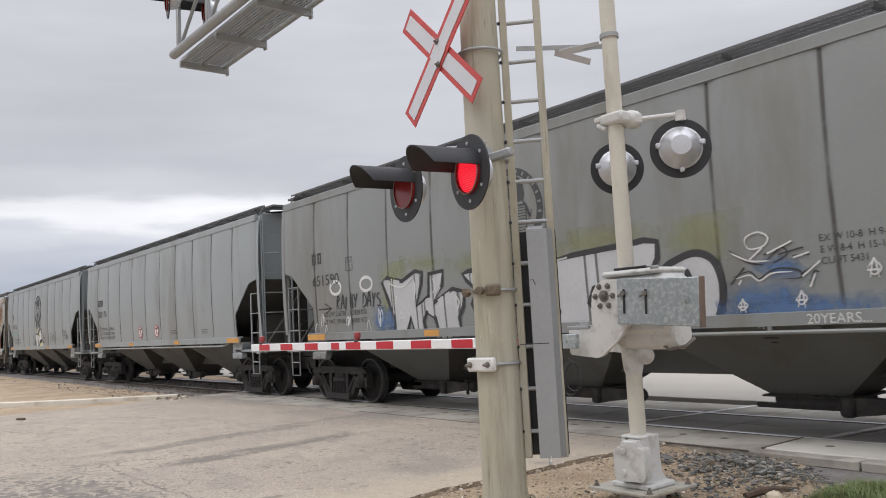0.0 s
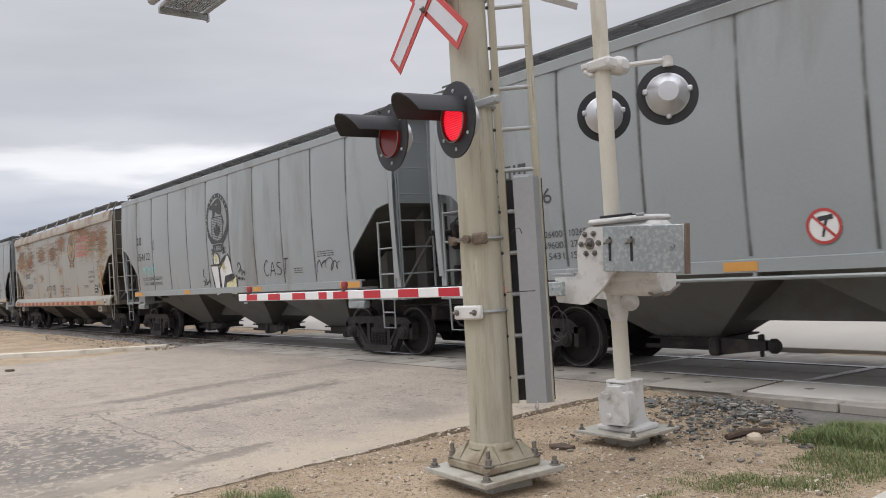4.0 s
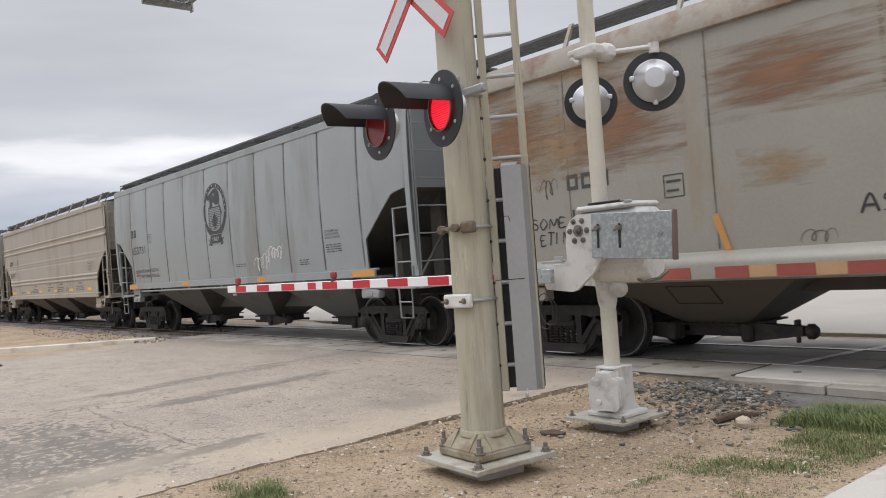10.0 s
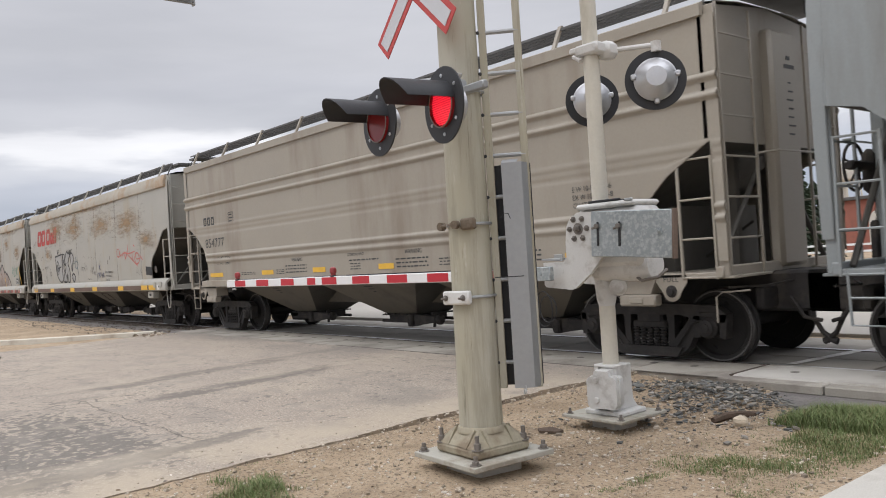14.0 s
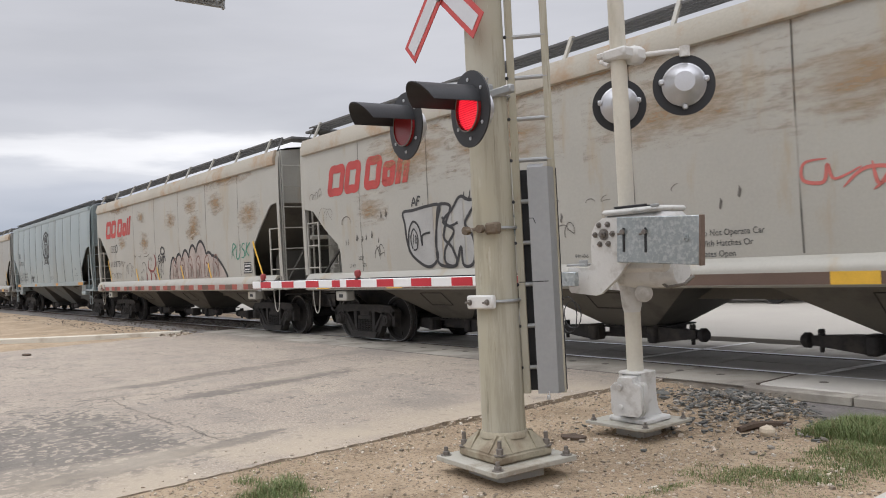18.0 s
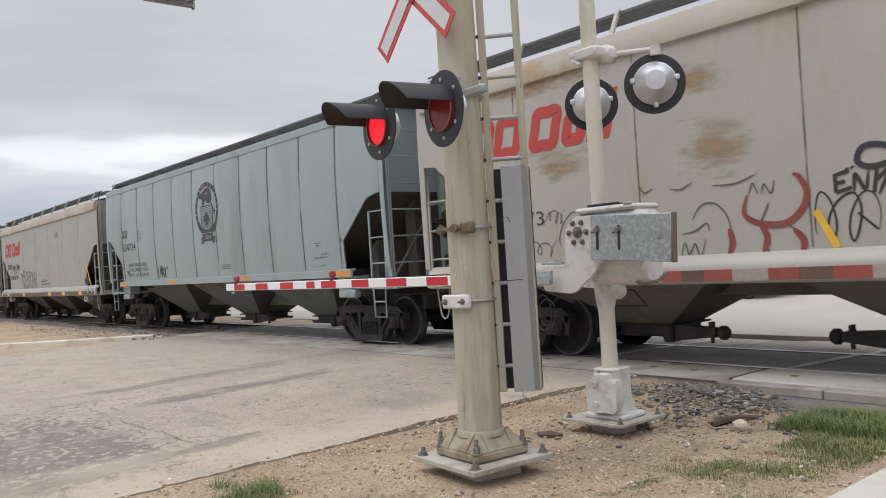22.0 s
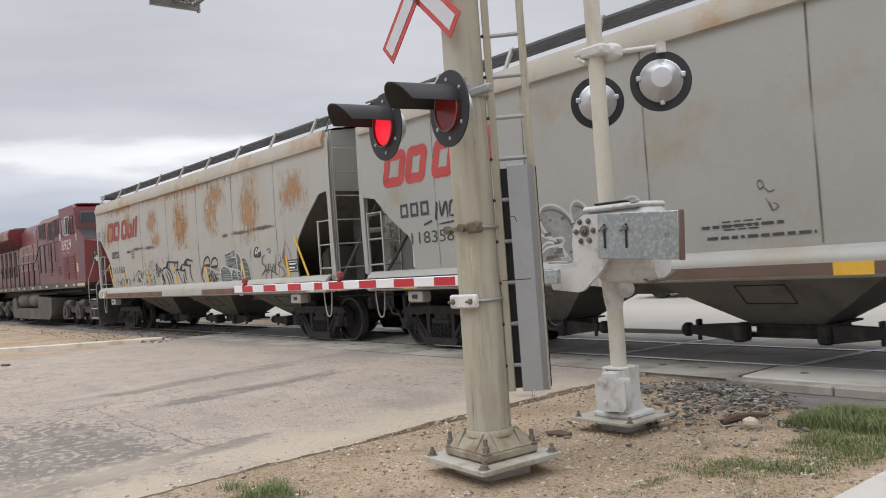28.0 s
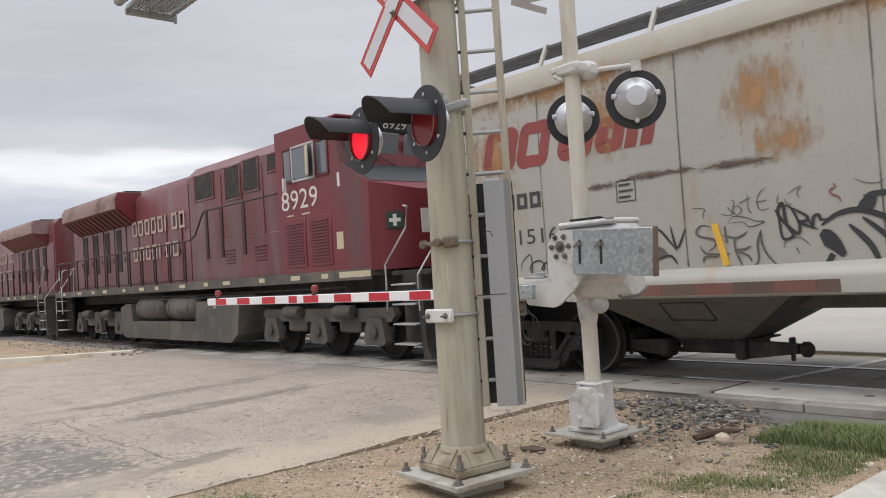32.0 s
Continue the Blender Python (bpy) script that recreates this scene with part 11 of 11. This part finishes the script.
def scatter():
    r = random.Random(21)
    sh = Shape()
    k = 0
    while k < 8500:
        x, y = r.uniform(-6.15, -2.3), r.uniform(1.6, 8.1)
        d = 0.5 + 0.5 * noise.noise((x * 1.4, y * 1.4, 4))
        if math.hypot(x + 4.7, y - 4.6) < 1.3:
            d += 0.2
        if r.random() > d or (abs(x + 4.44) < 0.42 and abs(y - 3.95) < 0.42):
            continue
        s = 0.008 + 0.026 * r.random() ** 3 + (0.03 if r.random() < 0.012 else 0)
        stone(sh, r, x, y, ground_z(x, y) + s * 0.12, s)
        k += 1
    # a thin strew over the road's sandy edge
    for k in range(90):
        x, y = -6.1 - abs(r.gauss(0, 0.35)), r.uniform(1.5, 7.9)
        s = r.uniform(0.006, 0.015)
        stone(sh, r, x, y, 0.002 + s * 0.2, s)
    solid("pebbles", sh, M_PEBBLE, "small mixed pebbles strewn over sandy dirt", "pebbles", kind="stuff", smooth=None)
    # heap of dark stone chips by the end slab
    sh = Shape()
    for k in range(1900):
        if k < 1500:
            x, y = r.gauss(-4.55, 0.52), r.gauss(7.3, 0.34)
        else:
            x, y = r.gauss(-4.25, 0.55), r.gauss(6.55, 0.45)
        if y > 8.1 or x < -6.0 or x > -3.0:
            continue
        s = 0.014 + 0.048 * r.random() ** 1.8 + (0.04 if r.random() < 0.05 else 0)
        stone(sh, r, x, y, ground_z(x, y) + s * 0.22 + r.random() * 0.03 * (k < 1500), s, 0.36)
    solid("stone_chips", sh, M_CHIP, "spilled heap of dark grey broken stone", "gravel", kind="stuff", smooth=None)
    # ballast stones and clods past the kerb
    sh = Shape()
    for k in range(900):
        x = -22.0 - 22 * r.random() ** 1.5
        y = r.uniform(6.6, 8.9)
        if (x + 22) * -0.28 + y < 6.9 and r.random() < 0.5:
            continue
        s = r.uniform(0.02, 0.05)
        stone(sh, r, x, y, max(-0.06, ground_z(x, y)) + 0.0 + s * 0.15, s)
    for k in range(1500):
        x, y = r.uniform(-34, -21.2), r.choice((r.gauss(8.85, 0.1), r.uniform(9.3, 10.4)))
        s = r.uniform(0.04, 0.07)
        stone(sh, r, x, y, -0.06 + s * 0.2, s)
    solid("ballast_stones", sh, M_BALST, "loose grey ballast stones beside the track", "ballast", kind="stuff", smooth=None)
    sh = Shape()
    for k in range(60):
        x, y = r.gauss(-20.75, 0.35), r.gauss(7.25, 0.22)
        s = r.uniform(0.03, 0.12)
        stone(sh, r, x, y, s * 0.15, s)
    solid("clods", sh, M_PEBBLE, "brown clods of dirt at the end of the kerb", "dirt", kind="stuff", smooth=None)


scatter()


def blade(sh, r, x, y, z, h):
    a, lean = r.uniform(0, 2 * math.pi), r.uniform(0.25, 1.1) * h
    w = 0.0016 + 0.0014 * r.random()
    dx, dy = math.cos(a), math.sin(a)
    px, py = -dy * w, dx * w
    mid = (x + dx * lean * 0.3, y + dy * lean * 0.3, z + h * 0.6)
    sh.add([(x - px, y - py, z), (x + px, y + py, z), (mid[0] + px * 0.8, mid[1] + py * 0.8, mid[2]), (mid[0] - px * 0.8, mid[1] - py * 0.8, mid[2]), (x + dx * lean, y + dy * lean, z + h)], [(0, 1, 2, 3), (3, 2, 4)])


def grow():
    """Grass thickens towards the slab and thins out over the dirt."""
    r = random.Random(8)
    g, dry = Shape(), Shape()

    def away(x, y, ax, ay, bx, by):
        t = max(0.0, min(1.0, ((x - ax) * (bx - ax) + (y - ay) * (by - ay)) / ((bx - ax) ** 2 + (by - ay) ** 2)))
        return math.hypot(x - ax - t * (bx - ax), y - ay - t * (by - ay))

    def density(x, y):
        """How thick the grass stands, and how tall."""
        n = noise.noise((x * 1.7, y * 1.7, 2)) * 0.35 + noise.noise((x * 5.5, y * 5.5, 6)) * 0.45
        clump = min((x + 3.55) / 0.18, (7.66 - y) / 0.12, (y - 6.25) / 0.15, (-2.27 - x) / 0.06, 1.1)
        low = min((x + 3.22) / 0.18, (6.4 - y) / 0.12, (y - 5.40) / 0.30, (-2.40 - x) / 0.15, 0.8)
        strip = 1.05 - away(x, y, -3.28, 4.98, -2.80, 5.28) / 0.36
        tail = 0.7 - away(x, y, -3.42, 4.15, -3.34, 4.75) / 0.15
        thin = 0.2 if -3.2 < x < -2.4 and y > 4.4 else 0.0
        left = 0.8 - math.hypot((x + 5.35) / 0.6, (y - 2.5) / 0.42)
        behind = 0.8 - math.hypot((x + 3.6) / 1.2, (y - 0.8) / 1.2)
        d, tall = max((clump, 1.55), (low, 0.75), (strip, 0.55), (tail, 0.45), (thin, 0.4), (left, 1.25), (behind, 1.0))
        return d + n - 0.08, tall
    for x0, x1, y0, y1, count in ((-3.6, -2.27, 3.9, 8.1, 34000), (-6.0, -4.7, 2.0, 3.1, 2800), (-5.0, -2.4, -0.4, 2.0, 2000)):
        k = tries = 0
        while k < count and tries < 14 * count:
            tries += 1
            x, y = r.uniform(x0, x1), r.uniform(y0, y1)
            d, tall = density(x, y)
            if r.random() > d:
                continue
            h = (0.015 + 0.06 * r.random() ** 1.5) * (0.7 + 0.5 * min(1.0, d)) * tall
            blade(g if r.random() < (0.92 if tall > 1.2 else 0.78) else dry, r, x, y, ground_z(x, y) - 0.004, h)
            k += 1
    for k in range(500):
        x, y = r.uniform(-6.0, -2.4), r.uniform(1.8, 7.6)
        blade(dry, r, x, y, ground_z(x, y), 0.02 + 0.02 * r.random())
    solid("grass", g, M_GRASS, "short green spring grass patches on dirt", "grass", kind="stuff", smooth=None)
    solid("dry_grass", dry, M_STRAW, "dry straw-coloured grass between the green", "grass", kind="stuff", smooth=None)


grow()


def litter():
    r = random.Random(31)
    M_PALESTONE = mat("pale_sandstone", (0.55, 0.47, 0.36), 0.85, var=0.15, scale=12, fine=60, bump=0.2)
    M_STICK = mat("brown_rotten_wood", (0.10, 0.07, 0.05), 0.9, var=0.35, scale=10, fine=60, bump=0.4)
    sh = Shape()
    c, rows = Vector((-3.66, 6.18, ground_z(-3.66, 6.18) + 0.035)), []
    for i in range(7):
        v = math.pi * i / 6
        rows.append([tuple(c + Vector((0.07 * math.sin(v) * math.cos(u), 0.055 * math.sin(v) * math.sin(u), 0.055 * math.cos(v))) * (1 + 0.35 * noise.noise((3 * math.sin(v) * math.cos(u), 3 * math.sin(v) * math.sin(u), 2 * math.cos(v))))) for u in [2 * math.pi * k / 12 for k in range(13)]])
    solid("stone", sh.grid(rows), M_PALESTONE, "pale angular stone lying on dirt", "stone", smooth=25)
    pts = [(-3.92 + 0.15 * t, 6.18 + 0.58 * t, ground_z(-3.9, 6.4) + 0.025 + 0.02 * math.sin(5 * t)) for t in (0, 0.25, 0.5, 0.75, 1)]
    solid("stick", Shape().tube(pts, [0.028, 0.035, 0.03, 0.032, 0.015], 7), M_STICK, "brown rotten stick lying on the gravel", "stick")
    z = ground_z(-4.82, 5.1)
    solid("bark_piece", Shape().prism([(-4.95, 5.06), (-4.86, 4.99), (-4.70, 5.06), (-4.72, 5.14), (-4.88, 5.17)], z + 0.004, z + 0.022, "z"), M_STICK, "flat brown piece of bark on dirt", "bark")
    solid("dirt_clod", Shape().box((-18.9, 3.4, 0.02), (0.22, 0.1, 0.05), 0.02, Euler((0, 0, 0.4)).to_matrix()), M_STICK, "dark scrap lying on the road", "scrap")


litter()


# ---- beyond the track ----
M_BRICK = mat("brick_red_wall", (0.30, 0.115, 0.085), 0.85, var=0.15, scale=1.5, fine=14, bump=0.2, dirt=(0.22, 0.10, 0.08), dirt_amt=0.3)
M_ROOFING = mat("dark_roofing", (0.10, 0.095, 0.09), 0.85, var=0.2)
M_SIDING = mat("pale_house_siding", (0.55, 0.53, 0.48), 0.7, var=0.08)
M_GLASSDARK = mat("dark_window_glass", (0.03, 0.035, 0.04), 0.08, var=0.1, bump=0)
M_NEEDLE = island_mat("dark_spruce_needles", [(0.02, 0.035, 0.02), (0.035, 0.055, 0.03), (0.05, 0.07, 0.035)], 0.7)
M_BARK = mat("grey_brown_bark", (0.11, 0.085, 0.065), 0.9, var=0.3, bump=0.3)
M_CARWHITE = mat("white_car_paint", (0.75, 0.75, 0.74), 0.25, var=0.03, bump=0)
M_CARDARK = mat("dark_car_paint", (0.03, 0.033, 0.04), 0.25, var=0.1, bump=0)
M_TYRE = mat("black_tyre_rubber", (0.025, 0.025, 0.025), 0.85, var=0.2)


def brick_building():
    B = thing("building", "low flat-roofed brick-red building with arched panels", "building", pose(-26, 59.6, 0))
    part("wall", Shape().box((22, 6, 1.85), (44, 12, 3.7), 0.03), M_BRICK, B)
    part("roof", Shape().box((22, 6, 3.82), (44.6, 12.6, 0.25), 0.04), M_ROOFING, B, "dark flat roof edge")
    for k in range(9):
        x = 2.6 + 4.6 * k
        pts = [(x - 0.9, 0.4), (x + 0.9, 0.4)] + [(x + 0.9 * math.cos(a), 2.2 + 0.75 * math.sin(a)) for a in [math.pi * i / 10 for i in range(11)]]
        part("arched_panel", Shape().prism(pts, -0.05, 0.02), M_GLASSDARK if k % 3 == 1 else M_SIDING, B)
    part("door", Shape().box((7.2, -0.03, 1.05), (1.0, 0.08, 2.1), 0.01), M_ROOFING, B)


def gable_house():
    H = thing("house", "small pale house with dark gable roof", "house", pose(-38.6, 70, 0))
    part("wall", Shape().box((0, 4, 1.4), (9, 8, 2.8), 0.02), M_SIDING, H)
    part("roof", Shape().prism([(-4.9, 2.75), (0, 4.5), (4.9, 2.75), (4.7, 2.65), (-4.7, 2.65)], -0.4, 8.4), M_ROOFING, H)
    for x in (-2.4, 2.0):
        w = part("window", Shape().box((x, -0.02, 1.5), (1.3, 0.08, 1.1), 0.01), M_CARWHITE, H)
        part("pane", Shape().box((x, -0.07, 1.5), (1.1, 0.03, 0.9), 0.005), M_GLASSDARK, w)
    part("door", Shape().box((0, -0.03, 1.0), (0.95, 0.08, 2.0), 0.01), M_BRICK, H)
    solid("garden_wall", Shape().box((-50, 69, 0.6), (13, 0.3, 1.2), 0.02), M_BRICK, "low brick garden wall beside the house", "wall")


def spruce(x, y, h, w, label, seed):
    r = random.Random(seed)
    T = thing("spruce_tree", label, "tree", pose(x, y, -0.05), "spruce trees beyond the track")
    part("trunk", Shape().tube([(0, 0, 0), (0.03, 0, h * 0.5), (0, 0, h * 0.97)], [0.16, 0.09, 0.01], 8), M_BARK, T)
    cr = Shape()
    for k in range(900):
        t = r.random() ** 0.8
        z = h * (0.08 + 0.92 * t)
        rad = w * (1 - t) ** 0.8 * r.uniform(0.35, 1.05) + 0.05
        a = r.uniform(0, 2 * math.pi)
        s = 0.12 + 0.25 * (1 - t)
        c = Vector((rad * math.cos(a), rad * math.sin(a), z - 0.25 * rad))
        d = Vector((math.cos(a), math.sin(a), -0.35)) * s
        q = Vector((-math.sin(a), math.cos(a), 0)) * s * 0.45
        cr.add([c - d, c + q + Vector((0, 0, 0.06)), c + d, c - q + Vector((0, 0, 0.06)), c + Vector((0, 0, -0.10))], [(0, 1, 2, 3), (0, 1, 4), (1, 2, 4), (2, 3, 4), (3, 0, 4)])
    part("crown", cr, M_NEEDLE, T, smooth=None)
    for k in range(10):
        z = h * (0.15 + 0.07 * k)
        a = 2.4 * k
        rr = w * (1 - z / h) * 0.8
        part("limb", Shape().tube([(0, 0, z), (rr * math.cos(a), rr * math.sin(a), z - 0.15)], [0.035, 0.012], 5), M_BARK, T)


def water_tower():
    W = thing("water_tower", "pale round water tower on legs", "water tower", pose(-63.6, 147, 0))
    part("tank", Shape().lathe([(0.0, 9.4), (1.2, 9.6), (2.5, 10.6), (2.7, 12.0), (2.3, 13.2), (1.2, 13.9), (0.0, 14.1)], (0, 0, 0), (0, 0, 1), 28), M_SIDING, W)
    part("riser", Shape().lathe([(0.4, 0), (0.4, 9.6)], (0, 0, 0), (0, 0, 1), 14), M_SIDING, W)
    for k in range(6):
        a = math.pi / 3 * k
        part("leg", Shape().tube([(3.4 * math.cos(a), 3.4 * math.sin(a), 0), (2.5 * math.cos(a), 2.5 * math.sin(a), 11)], 0.13, 8), M_SIDING, W)


def utility_pole(x, y, h):
    P = thing("utility_pole", "weathered wooden utility pole with crossarm", "utility pole", pose(x, y, 0), "utility poles beyond the track")
    part("pole", Shape().tube([(0, 0, -0.1), (0, 0, h)], [0.15, 0.10], 10), M_BARK, P)
    part("crossarm", Shape().box((0, 0, h - 0.5), (2.2, 0.1, 0.12), 0.01), M_BARK, P)
    for dx in (-0.95, -0.4, 0.4, 0.95):
        part("insulator", Shape().lathe([(0.03, 0), (0.045, 0.05), (0.03, 0.12), (0, 0.13)], (dx, 0, h - 0.44), (0, 0, 1), 8), M_GLASSDARK, P)


def parked_car(x, y, turn, paint, label):
    C = thing("parked_car", label, "car", pose(x, y, -0.01, 0, 0, turn), "cars parked beyond the track")
    low = [(-2.2, 0.32), (-2.25, 0.6), (-2.15, 0.88), (-1.2, 0.96), (1.1, 0.98), (2.05, 0.92), (2.2, 0.6), (2.15, 0.32)]
    part("body", Shape().prism(low, -0.88, 0.88), paint, C)
    part("cabin", Shape().prism([(-1.25, 0.95), (-0.55, 1.40), (0.9, 1.43), (1.75, 0.96)], -0.74, 0.74), M_GLASSDARK, C, "dark cabin windows")
    part("roof", Shape().box((0.18, 0, 1.435), (1.5, 1.36, 0.04), 0.015), paint, C)
    for dx in (-1.35, 1.4):
        for s in (-1, 1):
            w = part("wheel", Shape().lathe([(0.2, -0.1), (0.31, -0.09), (0.32, 0), (0.31, 0.09), (0.2, 0.1)], (dx, s * 0.82, 0.32), (0, 1, 0), 20), M_TYRE, C)
            part("rim", Shape().lathe([(0.2, 0), (0.18, 0.02), (0.0, 0.03)], (dx, s * 0.915, 0.32), (0, s, 0), 14), M_ALU, w)
    for s in (-1, 1):
        part("headlight", Shape().box((-2.2, s * 0.62, 0.72), (0.1, 0.36, 0.14), 0.03), M_CASE, C)
        part("taillight", Shape().box((2.13, s * 0.68, 0.78), (0.1, 0.26, 0.14), 0.03), M_SIGNRED, C)


brick_building()
gable_house()
spruce(-22.3, 44.8, 7.0, 1.5, "tall dark green spruce tree", 1)
spruce(-23.6, 50.0, 4.8, 1.6, "bushy dark green spruce tree", 2)
spruce(-25.2, 47.0, 3.6, 1.2, "small dark green spruce tree", 3)
water_tower()
utility_pole(-31, 52, 8.5)
utility_pole(-52, 54, 8.5)
utility_pole(-8, 50, 8.5)
parked_car(-12.8, 20.5, 8, M_CARWHITE, "white parked car beyond the track")
parked_car(-26.5, 44.0, -10, M_CARDARK, "dark parked car beside the trees")


def rail_fence():
    F = thing("rail_fence", "low white rail fence before the trees", "fence", pose(-19, 43, 0))
    for k in range(9):
        part("post", Shape().box((-8 + 2 * k, 0, 0.45), (0.1, 0.1, 0.95), 0.01), M_CARWHITE, F)
    for z in (0.45, 0.8):
        part("rail", Shape().box((0, -0.07, z), (16.2, 0.04, 0.11), 0.01), M_CARWHITE, F)


rail_fence()


def motions():
    steps = [0.5 * k for k in range(65)]
    for car, x0 in TRAIN:
        turned = round(math.degrees(car.matrix_basis.to_euler().z))
        walk(car, [(t, pose(x0 + run(t), YC, 0, 0, 0, turned)) for t in steps])
    for w, turn, r in WHEELS:
        base = w.matrix_basis.translation.copy()
        walk(w, [(0.1 * k, Matrix.Translation(base) @ pose(0, 0, 0, 0, turn * math.degrees(run(0.1 * k) / r), 0)) for k in range(321)])
    # lamps flash in turn: the added blades before the always glowing board open and close
    period, on = 0.991, 0.41
    for blade, phase, z in SHUTTERS:
        rows, last = [], None
        for k in range(-1, 35):
            a = 0.165 + period * k
            for t, left_lit in ((a, True), (a + on, False)):
                lit = left_lit == (phase == 1)
                before, after = (84, 0) if lit else (0, 84)
                rows += [(t - 0.017, before), (t + 0.017, after)]
        keep = [(t, v) for t, v in rows if 0.02 < t < 31.98]
        first = [v for t, v in rows if t <= 0.02][-1]
        keep = [(0.0, first)] + keep + [(32.0, keep[-1][1])]
        walk(blade, [(t, pose(0, -0.0285, z, v)) for t, v in keep])


motions()
